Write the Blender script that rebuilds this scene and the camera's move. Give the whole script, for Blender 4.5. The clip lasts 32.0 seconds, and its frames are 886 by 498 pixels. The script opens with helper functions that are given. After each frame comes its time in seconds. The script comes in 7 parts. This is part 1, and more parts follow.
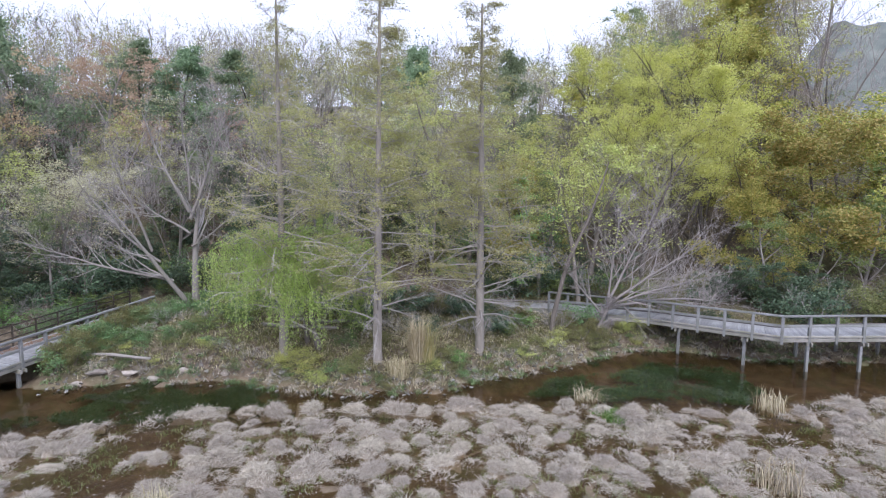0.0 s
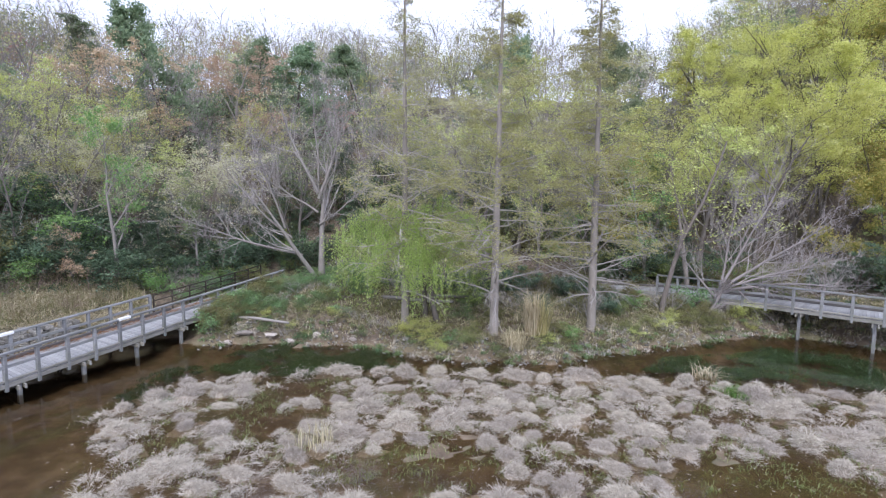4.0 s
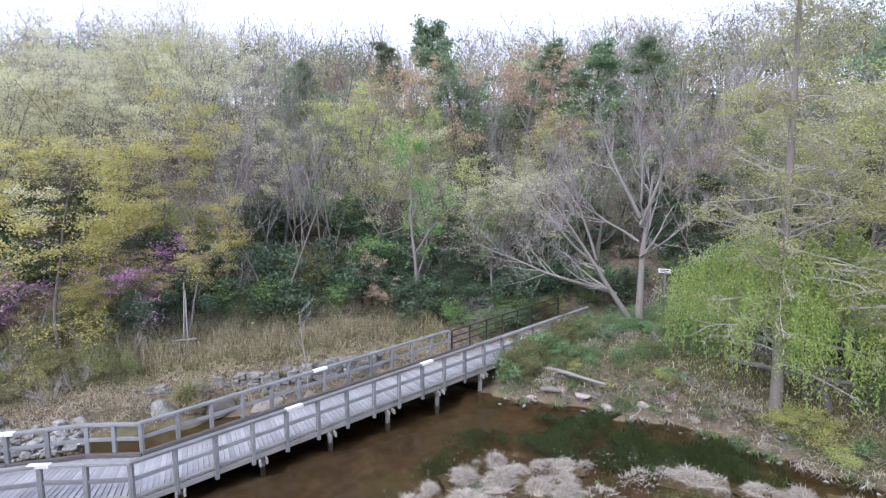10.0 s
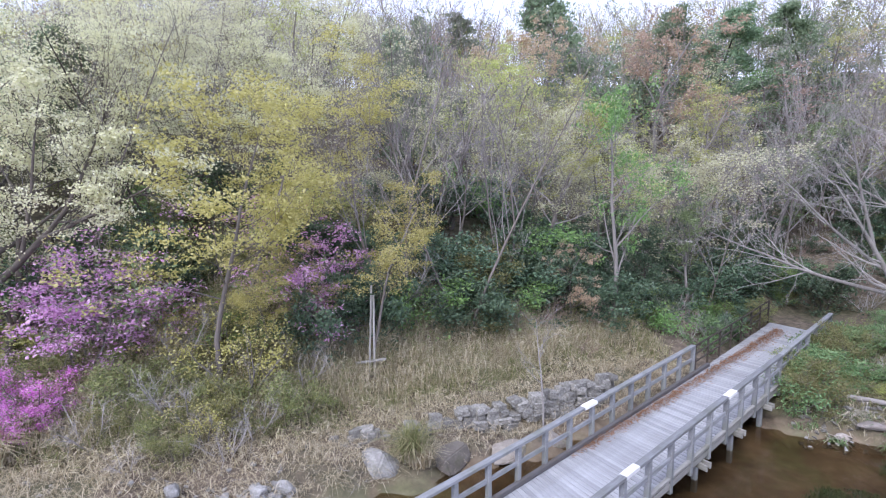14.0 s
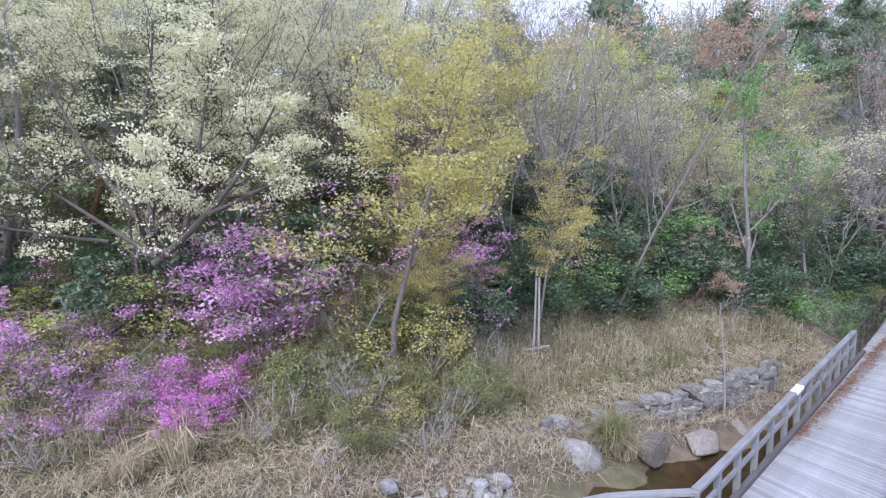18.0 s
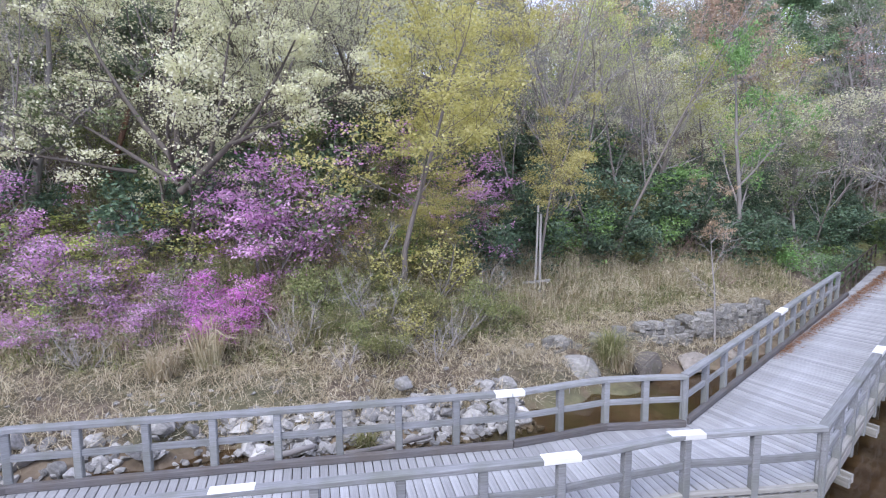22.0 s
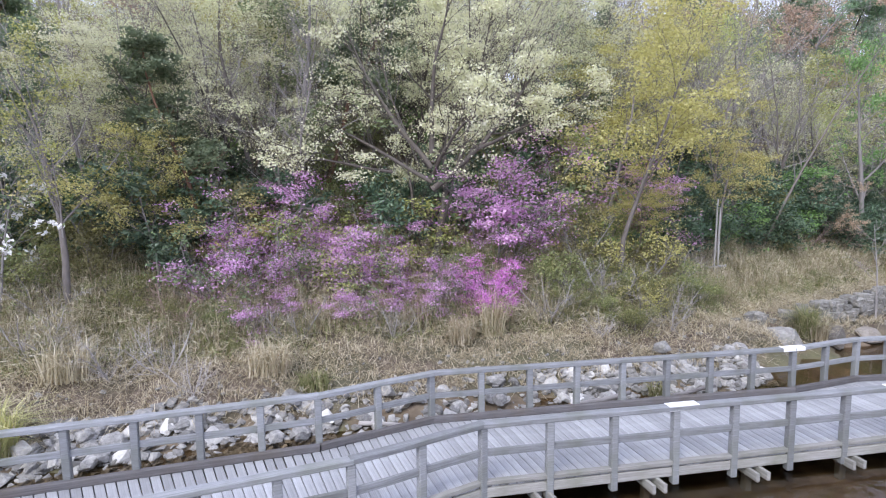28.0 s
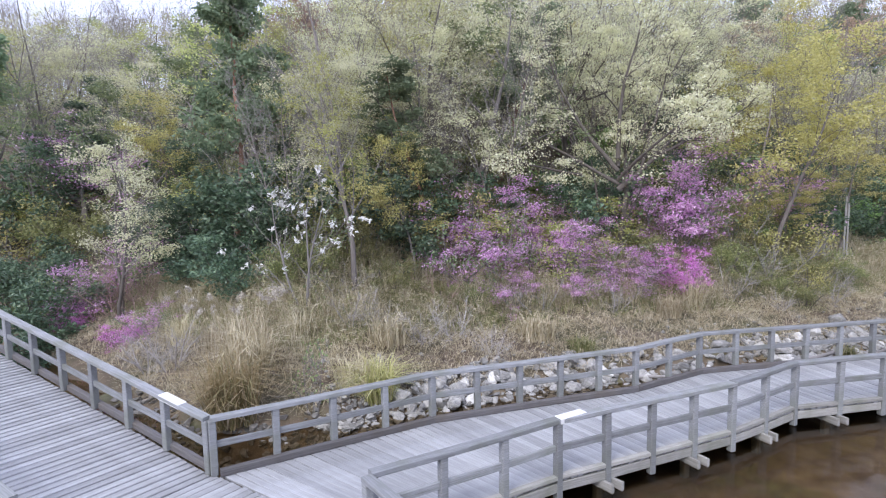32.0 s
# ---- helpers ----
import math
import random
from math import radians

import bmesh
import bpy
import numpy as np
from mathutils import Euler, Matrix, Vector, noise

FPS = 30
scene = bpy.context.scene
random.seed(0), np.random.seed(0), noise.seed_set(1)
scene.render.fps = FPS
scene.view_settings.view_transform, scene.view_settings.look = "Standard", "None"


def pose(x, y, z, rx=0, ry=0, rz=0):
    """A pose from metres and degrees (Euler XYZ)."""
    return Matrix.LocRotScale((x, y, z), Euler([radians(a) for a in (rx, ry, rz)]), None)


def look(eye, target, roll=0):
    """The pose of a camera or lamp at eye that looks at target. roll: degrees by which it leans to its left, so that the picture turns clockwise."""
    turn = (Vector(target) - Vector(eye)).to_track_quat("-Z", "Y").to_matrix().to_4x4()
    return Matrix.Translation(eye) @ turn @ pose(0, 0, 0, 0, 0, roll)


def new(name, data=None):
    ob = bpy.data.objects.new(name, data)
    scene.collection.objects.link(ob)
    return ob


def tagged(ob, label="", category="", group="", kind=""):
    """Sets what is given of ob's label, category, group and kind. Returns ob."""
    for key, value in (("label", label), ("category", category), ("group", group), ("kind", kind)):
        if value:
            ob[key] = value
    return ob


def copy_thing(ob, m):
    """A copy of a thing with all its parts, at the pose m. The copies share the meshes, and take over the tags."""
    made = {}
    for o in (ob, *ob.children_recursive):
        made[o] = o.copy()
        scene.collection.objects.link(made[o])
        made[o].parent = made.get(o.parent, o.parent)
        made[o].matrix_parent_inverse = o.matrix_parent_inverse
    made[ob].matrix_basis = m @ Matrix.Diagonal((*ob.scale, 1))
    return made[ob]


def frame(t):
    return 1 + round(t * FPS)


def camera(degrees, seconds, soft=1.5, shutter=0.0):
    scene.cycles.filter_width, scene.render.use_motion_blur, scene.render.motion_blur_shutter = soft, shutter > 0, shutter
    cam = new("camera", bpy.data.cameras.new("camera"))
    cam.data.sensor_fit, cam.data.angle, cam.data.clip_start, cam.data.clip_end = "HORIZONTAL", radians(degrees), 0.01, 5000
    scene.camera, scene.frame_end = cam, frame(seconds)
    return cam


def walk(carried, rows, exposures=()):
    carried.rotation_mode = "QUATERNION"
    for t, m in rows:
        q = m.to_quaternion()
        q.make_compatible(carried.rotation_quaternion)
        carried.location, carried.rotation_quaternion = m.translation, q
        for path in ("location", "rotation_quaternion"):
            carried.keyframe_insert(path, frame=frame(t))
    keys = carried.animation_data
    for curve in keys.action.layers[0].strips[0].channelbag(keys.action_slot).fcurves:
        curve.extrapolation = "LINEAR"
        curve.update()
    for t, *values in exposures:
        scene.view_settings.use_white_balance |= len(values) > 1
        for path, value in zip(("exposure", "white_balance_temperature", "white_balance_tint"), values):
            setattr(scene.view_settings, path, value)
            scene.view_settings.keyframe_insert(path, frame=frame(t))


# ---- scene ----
cam = camera(77.4, 32.0, 1.15)
PATH = [
    (0, (2.729, 3.044, 7.661), (2.134, 4.941, 7.446), 0.4),
    (0.1, (2.76, 3.055, 7.66), (2.061, 4.916, 7.443), 0.3),
    (0.5, (2.938, 3.062, 7.631), (2.024, 4.827, 7.418), 0.3),
    (1, (3.063, 3.099, 7.578), (2.156, 4.869, 7.367), 0.3),
    (1.5, (3.002, 2.901, 7.48), (2.101, 4.674, 7.27), 0.2),
    (2, (2.766, 2.441, 7.377), (1.872, 4.218, 7.166), 0.2),
    (2.5, (2.464, 1.909, 7.259), (1.567, 3.683, 7.037), -0.0),
    (3, (2.354, 1.339, 7.113), (1.469, 3.117, 6.88), 0.2),
    (3.5, (2.066, 1.244, 7.036), (1.201, 3.032, 6.798), 0.3),
    (5.5, (-0.138, 3.227, 7.256), (-0.986, 5.023, 7.021), 0.4),
    (6, (-0.789, 4.134, 7.157), (-1.637, 5.932, 6.934), 0.3),
    (6.5, (-0.859, 4.62, 7.108), (-1.856, 6.337, 6.869), 0.2),
    (6.7, (-0.81, 4.714, 7.169), (-1.944, 6.345, 6.933), 0.2),
    (7, (-0.796, 4.768, 7.312), (-2.148, 6.224, 7.077), -0.3),
    (7.5, (-0.792, 4.778, 7.561), (-2.381, 5.97, 7.33), -0.5),
    (8, (-0.765, 4.737, 7.661), (-2.347, 5.937, 7.429), -0.4),
    (8.5, (-1.077, 4.578, 7.77), (-2.655, 5.785, 7.54), -0.4),
    (9, (-1.644, 4.36, 7.838), (-3.219, 5.573, 7.615), -0.4),
    (9.5, (-2.487, 4.167, 7.896), (-4.056, 5.387, 7.674), -0.4),
    (10, (-3.484, 3.954, 7.809), (-5.049, 5.179, 7.587), -0.5),
    (10.5, (-4.601, 3.711, 7.573), (-6.163, 4.939, 7.35), -0.8),
    (11, (-5.813, 3.504, 7.257), (-7.375, 4.732, 7.031), -0.8),
    (11.5, (-6.993, 3.271, 6.97), (-8.554, 4.499, 6.737), -0.9),
    (12, (-8.104, 3.027, 6.766), (-9.658, 4.265, 6.537), -0.7),
    (12.5, (-9.226, 2.681, 6.735), (-10.776, 3.922, 6.503), -0.6),
    (13, (-10.383, 2.144, 6.77), (-11.928, 3.392, 6.539), -0.5),
    (13.5, (-11.551, 1.428, 6.926), (-13.09, 2.684, 6.694), -0.4),
    (14, (-12.726, 0.643, 7.178), (-14.258, 1.906, 6.94), -0.3),
    (14.5, (-13.866, -0.197, 7.357), (-15.394, 1.071, 7.116), -0.3),
    (15, (-14.896, -1.001, 7.447), (-16.423, 0.269, 7.208), -0.3),
    (15.5, (-15.671, -1.733, 7.517), (-17.198, -0.463, 7.283), -0.4),
    (17.5, (-16.526, -2.537, 6.461), (-18.039, -1.248, 6.241), -0.6),
    (18, (-16.571, -2.509, 6.356), (-18.081, -1.216, 6.142), -0.5),
    (18.5, (-16.42, -2.635, 6.376), (-17.928, -1.339, 6.159), -0.5),
    (19, (-16.064, -2.888, 6.374), (-17.567, -1.587, 6.151), -0.5),
    (19.5, (-15.946, -2.993, 6.118), (-17.449, -1.693, 5.888), -0.4),
    (20, (-15.859, -2.999, 5.66), (-17.366, -1.703, 5.434), -0.4),
    (20.5, (-15.799, -2.997, 5.135), (-17.309, -1.705, 4.91), -0.5),
    (21, (-15.852, -3.032, 4.864), (-17.358, -1.734, 4.644), -0.4),
    (21.5, (-15.888, -3.178, 4.813), (-17.396, -1.884, 4.589), -0.5),
    (22, (-15.963, -3.415, 4.783), (-17.465, -2.115, 4.558), -0.4),
    (22.5, (-15.989, -3.634, 4.74), (-17.492, -2.333, 4.519), -0.4),
    (23, (-16.09, -3.949, 4.709), (-17.59, -2.645, 4.49), -0.5),
    (23.5, (-16.218, -4.282, 4.662), (-17.719, -2.978, 4.446), -0.5),
    (24, (-16.343, -4.681, 4.656), (-17.846, -3.38, 4.437), -0.5),
    (24.5, (-16.451, -5.045, 4.618), (-17.961, -3.751, 4.402), -0.6),
    (26.5, (-17.197, -7.245, 4.817), (-18.71, -5.958, 4.583), -0.6),
    (27, (-17.595, -8.009, 4.757), (-19.105, -6.716, 4.533), -0.7),
    (27.5, (-17.94, -8.791, 4.75), (-19.448, -7.497, 4.524), -0.7),
    (28, (-18.273, -9.578, 4.723), (-19.782, -8.284, 4.503), -0.7),
    (28.5, (-18.599, -10.408, 4.772), (-20.108, -9.114, 4.552), -0.8),
    (29, (-18.953, -11.26, 4.818), (-20.46, -9.964, 4.6), -0.8),
    (29.5, (-19.279, -12.103, 4.87), (-20.786, -10.807, 4.651), -0.8),
    (30, (-19.542, -12.927, 4.837), (-21.053, -11.633, 4.626), -1.0),
    (30.5, (-19.828, -13.753, 4.846), (-21.341, -12.463, 4.631), -0.9),
    (31, (-20.078, -14.6, 4.785), (-21.59, -13.308, 4.576), -1.1),
    (31.5, (-20.268, -15.475, 4.767), (-21.777, -14.179, 4.56), -1.2),
    (32, (-20.373, -16.144, 4.746), (-21.876, -14.841, 4.538), -1.2),
]
walk(cam, [(t, look(eye, target, roll)) for t, eye, target, roll in PATH], [
    (0, -0.14, 6480, 10), (1, -0.06, 6480, 10), (6, 0.0, 6400, 10), (7, 0.15, 6400, 11), (8.7, 0.0, 6400, 10), (12, 0.14, 6200, 13), (13, 0.18, 6150, 14),
    (15, 0.10, 6150, 13), (18, 0.11, 6050, 14), (20, 0.11, 5980, 14), (22, 0.10, 6180, 12), (24, 0.08, 6320, 11), (29, 0.08, 6380, 10), (32, -0.04, 6430, 10)])

# ---- world, sun and exposure ----
world = bpy.data.worlds.new("sky")
scene.world = world
world.use_nodes = True
wn = world.node_tree.nodes
wl = world.node_tree.links
sky = wn.new("ShaderNodeTexSky")
sky.sky_type = "NISHITA"
sky.sun_disc = False
sky.sun_elevation, sky.sun_rotation = radians(44), radians(160)
sky.air_density, sky.dust_density = 1.0, 6.0
cloud = wn.new("ShaderNodeMix")
cloud.data_type = "RGBA"
cloud.inputs[0].default_value = 0.86
cloud.inputs[7].default_value = (8.7, 9.3, 12.4, 1)
wl.new(sky.outputs[0], cloud.inputs[6])
wl.new(cloud.outputs[2], wn["Background"].inputs[0])
wn["Background"].inputs[1].default_value = 0.160
sun = new("sun", bpy.data.lights.new("sun", "SUN"))
sun.data.energy, sun.data.angle, sun.data.color = 2.15, radians(18), (1.0, 0.98, 0.96)
sun.matrix_world = look((0, 0, 60), (-21, 58, 0))


# ---- materials ----
def material(name):
    m = bpy.data.materials.new(name)
    m.use_nodes = True
    n, l = m.node_tree.nodes, m.node_tree.links
    return m, n, l, n["Principled BSDF"]


def ramp(n, l, fac, stops):
    r = n.new("ShaderNodeValToRGB")
    while len(r.color_ramp.elements) < len(stops):
        r.color_ramp.elements.new(0.5)
    for e, (p, c) in zip(r.color_ramp.elements, stops):
        e.position, e.color = p, (*c, 1)
    l.new(fac, r.inputs[0])
    return r.outputs[0]


def noise_tex(n, l, scale, detail=4, rough=0.6, vec=None, dist=0.0):
    t = n.new("ShaderNodeTexNoise")
    t.inputs["Scale"].default_value, t.inputs["Detail"].default_value = scale, detail
    t.inputs["Roughness"].default_value, t.inputs["Distortion"].default_value = rough, dist
    if vec is not None:
        l.new(vec, t.inputs["Vector"])
    return t.outputs["Fac"]


def coords(n, l, scale=(1, 1, 1), kind="Object"):
    tc = n.new("ShaderNodeTexCoord")
    mp = n.new("ShaderNodeMapping")
    mp.inputs["Scale"].default_value = scale
    l.new(tc.outputs[kind], mp.inputs["Vector"])
    return mp.outputs[0]


def mix_col(n, l, fac, a, b, mode="MIX"):
    m = n.new("ShaderNodeMix")
    m.data_type, m.blend_type = "RGBA", mode
    for sock, v in ((m.inputs[0], fac), (m.inputs[6], a), (m.inputs[7], b)):
        if isinstance(v, (int, float)):
            sock.default_value = v
        elif isinstance(v, tuple):
            sock.default_value = (*v, 1)
        else:
            l.new(v, sock)
    return m.outputs[2]


def bump(n, l, p, height, strength, distance):
    b = n.new("ShaderNodeBump")
    b.inputs["Strength"].default_value, b.inputs["Distance"].default_value = strength, distance
    l.new(height, b.inputs["Height"])
    l.new(b.outputs[0], p.inputs["Normal"])


def vary(n, l, col, amount, kind="island"):
    """Lightens or darkens a colour from piece to piece."""
    if kind == "island":
        r = n.new("ShaderNodeNewGeometry").outputs["Random Per Island"]
    else:
        r = n.new("ShaderNodeObjectInfo").outputs["Random"]
    mr = n.new("ShaderNodeMapRange")
    mr.inputs["To Min"].default_value, mr.inputs["To Max"].default_value = 1 - amount, 1 + amount
    l.new(r, mr.inputs[0])
    vm = n.new("ShaderNodeVectorMath")
    vm.operation = "SCALE"
    l.new(col, vm.inputs[0])
    l.new(mr.outputs[0], vm.inputs["Scale"])
    return vm.outputs[0]


def leaf_material(name, stops, through_light=0.35, rough=0.55, spread=0.25, hue=0.03):
    m, n, l, p = material(name)
    geo = n.new("ShaderNodeNewGeometry").outputs["Random Per Island"]
    c = ramp(n, l, geo, stops)
    c = vary(n, l, c, spread, "object")
    hs = n.new("ShaderNodeHueSaturation")
    r2 = n.new("ShaderNodeMapRange")
    l.new(n.new("ShaderNodeObjectInfo").outputs["Random"], r2.inputs[0])
    r2.inputs["To Min"].default_value, r2.inputs["To Max"].default_value = 0.5 - hue, 0.5 + hue
    l.new(r2.outputs[0], hs.inputs["Hue"])
    l.new(c, hs.inputs["Color"])
    l.new(hs.outputs[0], p.inputs["Base Color"])
    p.inputs["Roughness"].default_value = rough
    tr = n.new("ShaderNodeBsdfTranslucent")
    l.new(hs.outputs[0], tr.inputs[0])
    mx = n.new("ShaderNodeMixShader")
    mx.inputs[0].default_value = through_light
    l.new(p.outputs[0], mx.inputs[1])
    l.new(tr.outputs[0], mx.inputs[2])
    l.new(mx.outputs[0], n["Material Output"].inputs[0])
    return m


def bark_material(name, dark, light, scale=9.0):
    m, n, l, p = material(name)
    f = noise_tex(n, l, scale, 6, 0.7, coords(n, l, (1, 1, 0.25)))
    g = noise_tex(n, l, 1.3, 3, 0.5, coords(n, l))
    c = mix_col(n, l, g, ramp(n, l, f, [(0.3, dark), (0.7, light)]), light)
    l.new(vary(n, l, c, 0.25, "object"), p.inputs["Base Color"])
    p.inputs["Roughness"].default_value = 0.9
    bump(n, l, p, f, 0.6, 0.03)
    return m


def wood_material(name, dark, light, wear, stain=0.5, each=0.17):
    m, n, l, p = material(name)
    grain = noise_tex(n, l, 6, 5, 0.65, coords(n, l, (0.35, 9, 9)))
    patch = noise_tex(n, l, 1.1, 4, 0.6, coords(n, l, (1, 1, 1)))
    c = ramp(n, l, grain, [(0.25, dark), (0.72, light)])
    pm = ramp(n, l, patch, [(0.42, (0, 0, 0)), (0.66, (1, 1, 1))])
    sc = n.new("ShaderNodeMath")
    sc.operation = "MULTIPLY"
    sc.inputs[1].default_value = stain
    l.new(pm, sc.inputs[0])
    c = mix_col(n, l, sc.outputs[0], c, wear)
    l.new(vary(n, l, c, each, "object"), p.inputs["Base Color"])
    p.inputs["Roughness"].default_value = 0.8
    bump(n, l, p, grain, 0.35, 0.01)
    return m


def stone_material(name, dark, light, moss=(0.1, 0.12, 0.06), amount=0.25, each="object"):
    m, n, l, p = material(name)
    f = noise_tex(n, l, 5, 8, 0.7, coords(n, l))
    g = noise_tex(n, l, 1.6, 4, 0.6, coords(n, l))
    c = ramp(n, l, f, [(0.28, dark), (0.7, light)])
    gm = ramp(n, l, g, [(0.55, (0, 0, 0)), (0.75, (amount, amount, amount))])
    c = mix_col(n, l, gm, c, moss)
    l.new(vary(n, l, c, 0.35, each), p.inputs["Base Color"])
    p.inputs["Roughness"].default_value = 0.85
    bump(n, l, p, f, 0.7, 0.04)
    return m


M_DECK = wood_material("weathered_deck", (0.25, 0.255, 0.27), (0.45, 0.46, 0.49), (0.20, 0.195, 0.185), 0.6, 0.17)
M_RAIL = wood_material("weathered_rail", (0.14, 0.145, 0.155), (0.34, 0.35, 0.375), (0.15, 0.16, 0.13), 0.65, 0.2)
M_FASCIA = wood_material("weathered_beam", (0.22, 0.21, 0.20), (0.42, 0.41, 0.39), (0.17, 0.18, 0.13), 0.6)
M_KERB = wood_material("dark_kerb", (0.07, 0.065, 0.07), (0.16, 0.155, 0.16), (0.10, 0.08, 0.06), 0.5)
M_WHITE = wood_material("white_plate", (0.72, 0.73, 0.74), (0.85, 0.86, 0.87), (0.6, 0.6, 0.58), 0.4)
M_METAL = wood_material("dark_metal", (0.03, 0.028, 0.025), (0.07, 0.06, 0.05), (0.10, 0.06, 0.04), 0.4)
M_BARK = bark_material("grey_bark", (0.11, 0.10, 0.095), (0.30, 0.28, 0.27))
M_BARK_MID = bark_material("brown_grey_bark", (0.09, 0.078, 0.072), (0.23, 0.205, 0.19))
M_BARK_PALE = bark_material("pale_bark", (0.25, 0.24, 0.23), (0.50, 0.49, 0.47))
M_BARK_DARK = bark_material("dark_bark", (0.05, 0.045, 0.04), (0.15, 0.13, 0.115))
M_BARK_RED = bark_material("pine_bark", (0.13, 0.07, 0.05), (0.30, 0.17, 0.12))
M_BARK_CY = bark_material("cypress_bark", (0.14, 0.125, 0.115), (0.30, 0.275, 0.255))
M_TWIG = bark_material("twig_bark", (0.25, 0.23, 0.225), (0.45, 0.425, 0.415))
M_TWIG_MID = bark_material("grey_twig", (0.20, 0.18, 0.18), (0.38, 0.35, 0.35))
M_TWIG_RED = bark_material("reddish_twig", (0.24, 0.16, 0.14), (0.42, 0.31, 0.28))
M_STONE = stone_material("riprap_stone", (0.13, 0.13, 0.13), (0.46, 0.45, 0.44))
M_STONE_LOOSE = stone_material("loose_stone", (0.15, 0.145, 0.14), (0.43, 0.42, 0.40), (0.15, 0.14, 0.1), 0.3, "island")
M_RUBBLE = stone_material("shore_rubble", (0.10, 0.095, 0.085), (0.29, 0.27, 0.245), (0.10, 0.11, 0.06), 0.4, "island")
M_STONE_WHITE = stone_material("white_stone", (0.36, 0.35, 0.34), (0.66, 0.65, 0.63), (0.3, 0.29, 0.24), 0.3)
M_BOULDER = stone_material("boulder_stone", (0.13, 0.125, 0.12), (0.46, 0.455, 0.45), (0.14, 0.14, 0.09), 0.8)
M_BOULDER_BROWN = stone_material("brown_boulder_stone", (0.15, 0.13, 0.112), (0.30, 0.275, 0.245), (0.12, 0.125, 0.06), 0.9)
M_BOULDER_PINK = stone_material("pale_pink_rock", (0.24, 0.21, 0.195), (0.52, 0.47, 0.44), (0.16, 0.15, 0.1), 0.4)
M_WALL = stone_material("wall_stone", (0.07, 0.067, 0.06), (0.40, 0.39, 0.365), (0.13, 0.115, 0.08), 0.7)

L_YG = leaf_material("yellow_green_leaf", [(0, (0.404, 0.443, 0.143)), (0.5, (0.545, 0.577, 0.202)), (1, (0.686, 0.700, 0.309))], 0.42, 0.55, 0.2, 0.015)
L_CY = leaf_material("cypress_leaf", [(0, (0.38, 0.40, 0.16)), (0.6, (0.50, 0.51, 0.22)), (1, (0.62, 0.61, 0.31))], 0.45)
L_OLIVE = leaf_material("olive_leaf", [(0, (0.45, 0.415, 0.150)), (0.6, (0.61, 0.565, 0.225)), (1, (0.74, 0.69, 0.36))], 0.5, 0.55, 0.10, 0.008)
L_GREEN = leaf_material("fresh_green_leaf", [(0, (0.160, 0.265, 0.090)), (0.6, (0.245, 0.375, 0.128)), (1, (0.365, 0.475, 0.190))])
L_WILLOW = leaf_material("willow_leaf", [(0, (0.35, 0.49, 0.14)), (0.6, (0.46, 0.60, 0.19)), (1, (0.60, 0.70, 0.29))], 0.5, 0.55, 0.05, 0.0)
L_DARK = leaf_material("evergreen_leaf", [(0, (0.07, 0.118, 0.078)), (0.7, (0.128, 0.20, 0.122)), (1, (0.215, 0.295, 0.18))], 0.26, 0.38, 0.25, 0.02)
L_HERB = leaf_material("herb_leaf", [(0, (0.12, 0.20, 0.09)), (0.6, (0.19, 0.30, 0.13)), (1, (0.29, 0.40, 0.19))], 0.3)
L_MID = leaf_material("mid_green_leaf", [(0, (0.140, 0.184, 0.092)), (0.6, (0.238, 0.302, 0.148)), (1, (0.346, 0.400, 0.209))], 0.3)
L_SCRUB = leaf_material("scrub_leaf", [(0, (0.17, 0.185, 0.075)), (0.6, (0.27, 0.285, 0.12)), (1, (0.42, 0.40, 0.19))], 0.35)
L_PINE = leaf_material("pine_needle", [(0, (0.16, 0.23, 0.14)), (0.7, (0.25, 0.33, 0.20)), (1, (0.35, 0.42, 0.26))], 0.35)
L_RUST = leaf_material("rust_leaf", [(0, (0.38, 0.26, 0.19)), (0.6, (0.50, 0.36, 0.27)), (1, (0.59, 0.46, 0.37))])
L_GOLD = leaf_material("golden_leaf", [(0, (0.260, 0.300, 0.076)), (0.5, (0.420, 0.400, 0.120)), (1, (0.580, 0.470, 0.164))])
L_LAYER = leaf_material("pale_olive_leaf", [(0, (0.66, 0.665, 0.42)), (0.5, (0.785, 0.78, 0.54)), (1, (0.865, 0.86, 0.67))], 0.6, 0.55, 0.08, 0.006)
L_SPRING = leaf_material("lemon_green_leaf", [(0, (0.51, 0.54, 0.15)), (0.5, (0.65, 0.67, 0.215)), (1, (0.77, 0.775, 0.335))], 0.55, 0.55, 0.06, 0.004)
L_PALE = leaf_material("pale_bud", [(0, (0.580, 0.580, 0.375)), (0.5, (0.710, 0.700, 0.464)), (1, (0.800, 0.790, 0.596))], 0.45, 0.55, 0.12, 0.01)
L_WHITEFL = leaf_material("creamy_blossom", [(0, (0.72, 0.73, 0.46)), (0.5, (0.82, 0.82, 0.58)), (1, (0.88, 0.87, 0.70))], 0.3, 0.6, 0.05, 0.005)
L_MAGNOLIA = leaf_material("white_petal", [(0, (0.80, 0.80, 0.80)), (1, (0.88, 0.87, 0.85))], 0.3, 0.6, 0.03, 0.0)
L_AZALEA = leaf_material("azalea_petal", [(0, (0.52, 0.25, 0.52)), (0.5, (0.74, 0.42, 0.71)), (1, (0.86, 0.62, 0.83))], 0.35, 0.6, 0.12, 0.008)
L_AZALEA2 = leaf_material("deep_azalea_petal", [(0, (0.58, 0.16, 0.56)), (0.5, (0.76, 0.30, 0.72)), (1, (0.86, 0.48, 0.82))], 0.35, 0.6, 0.1, 0.006)
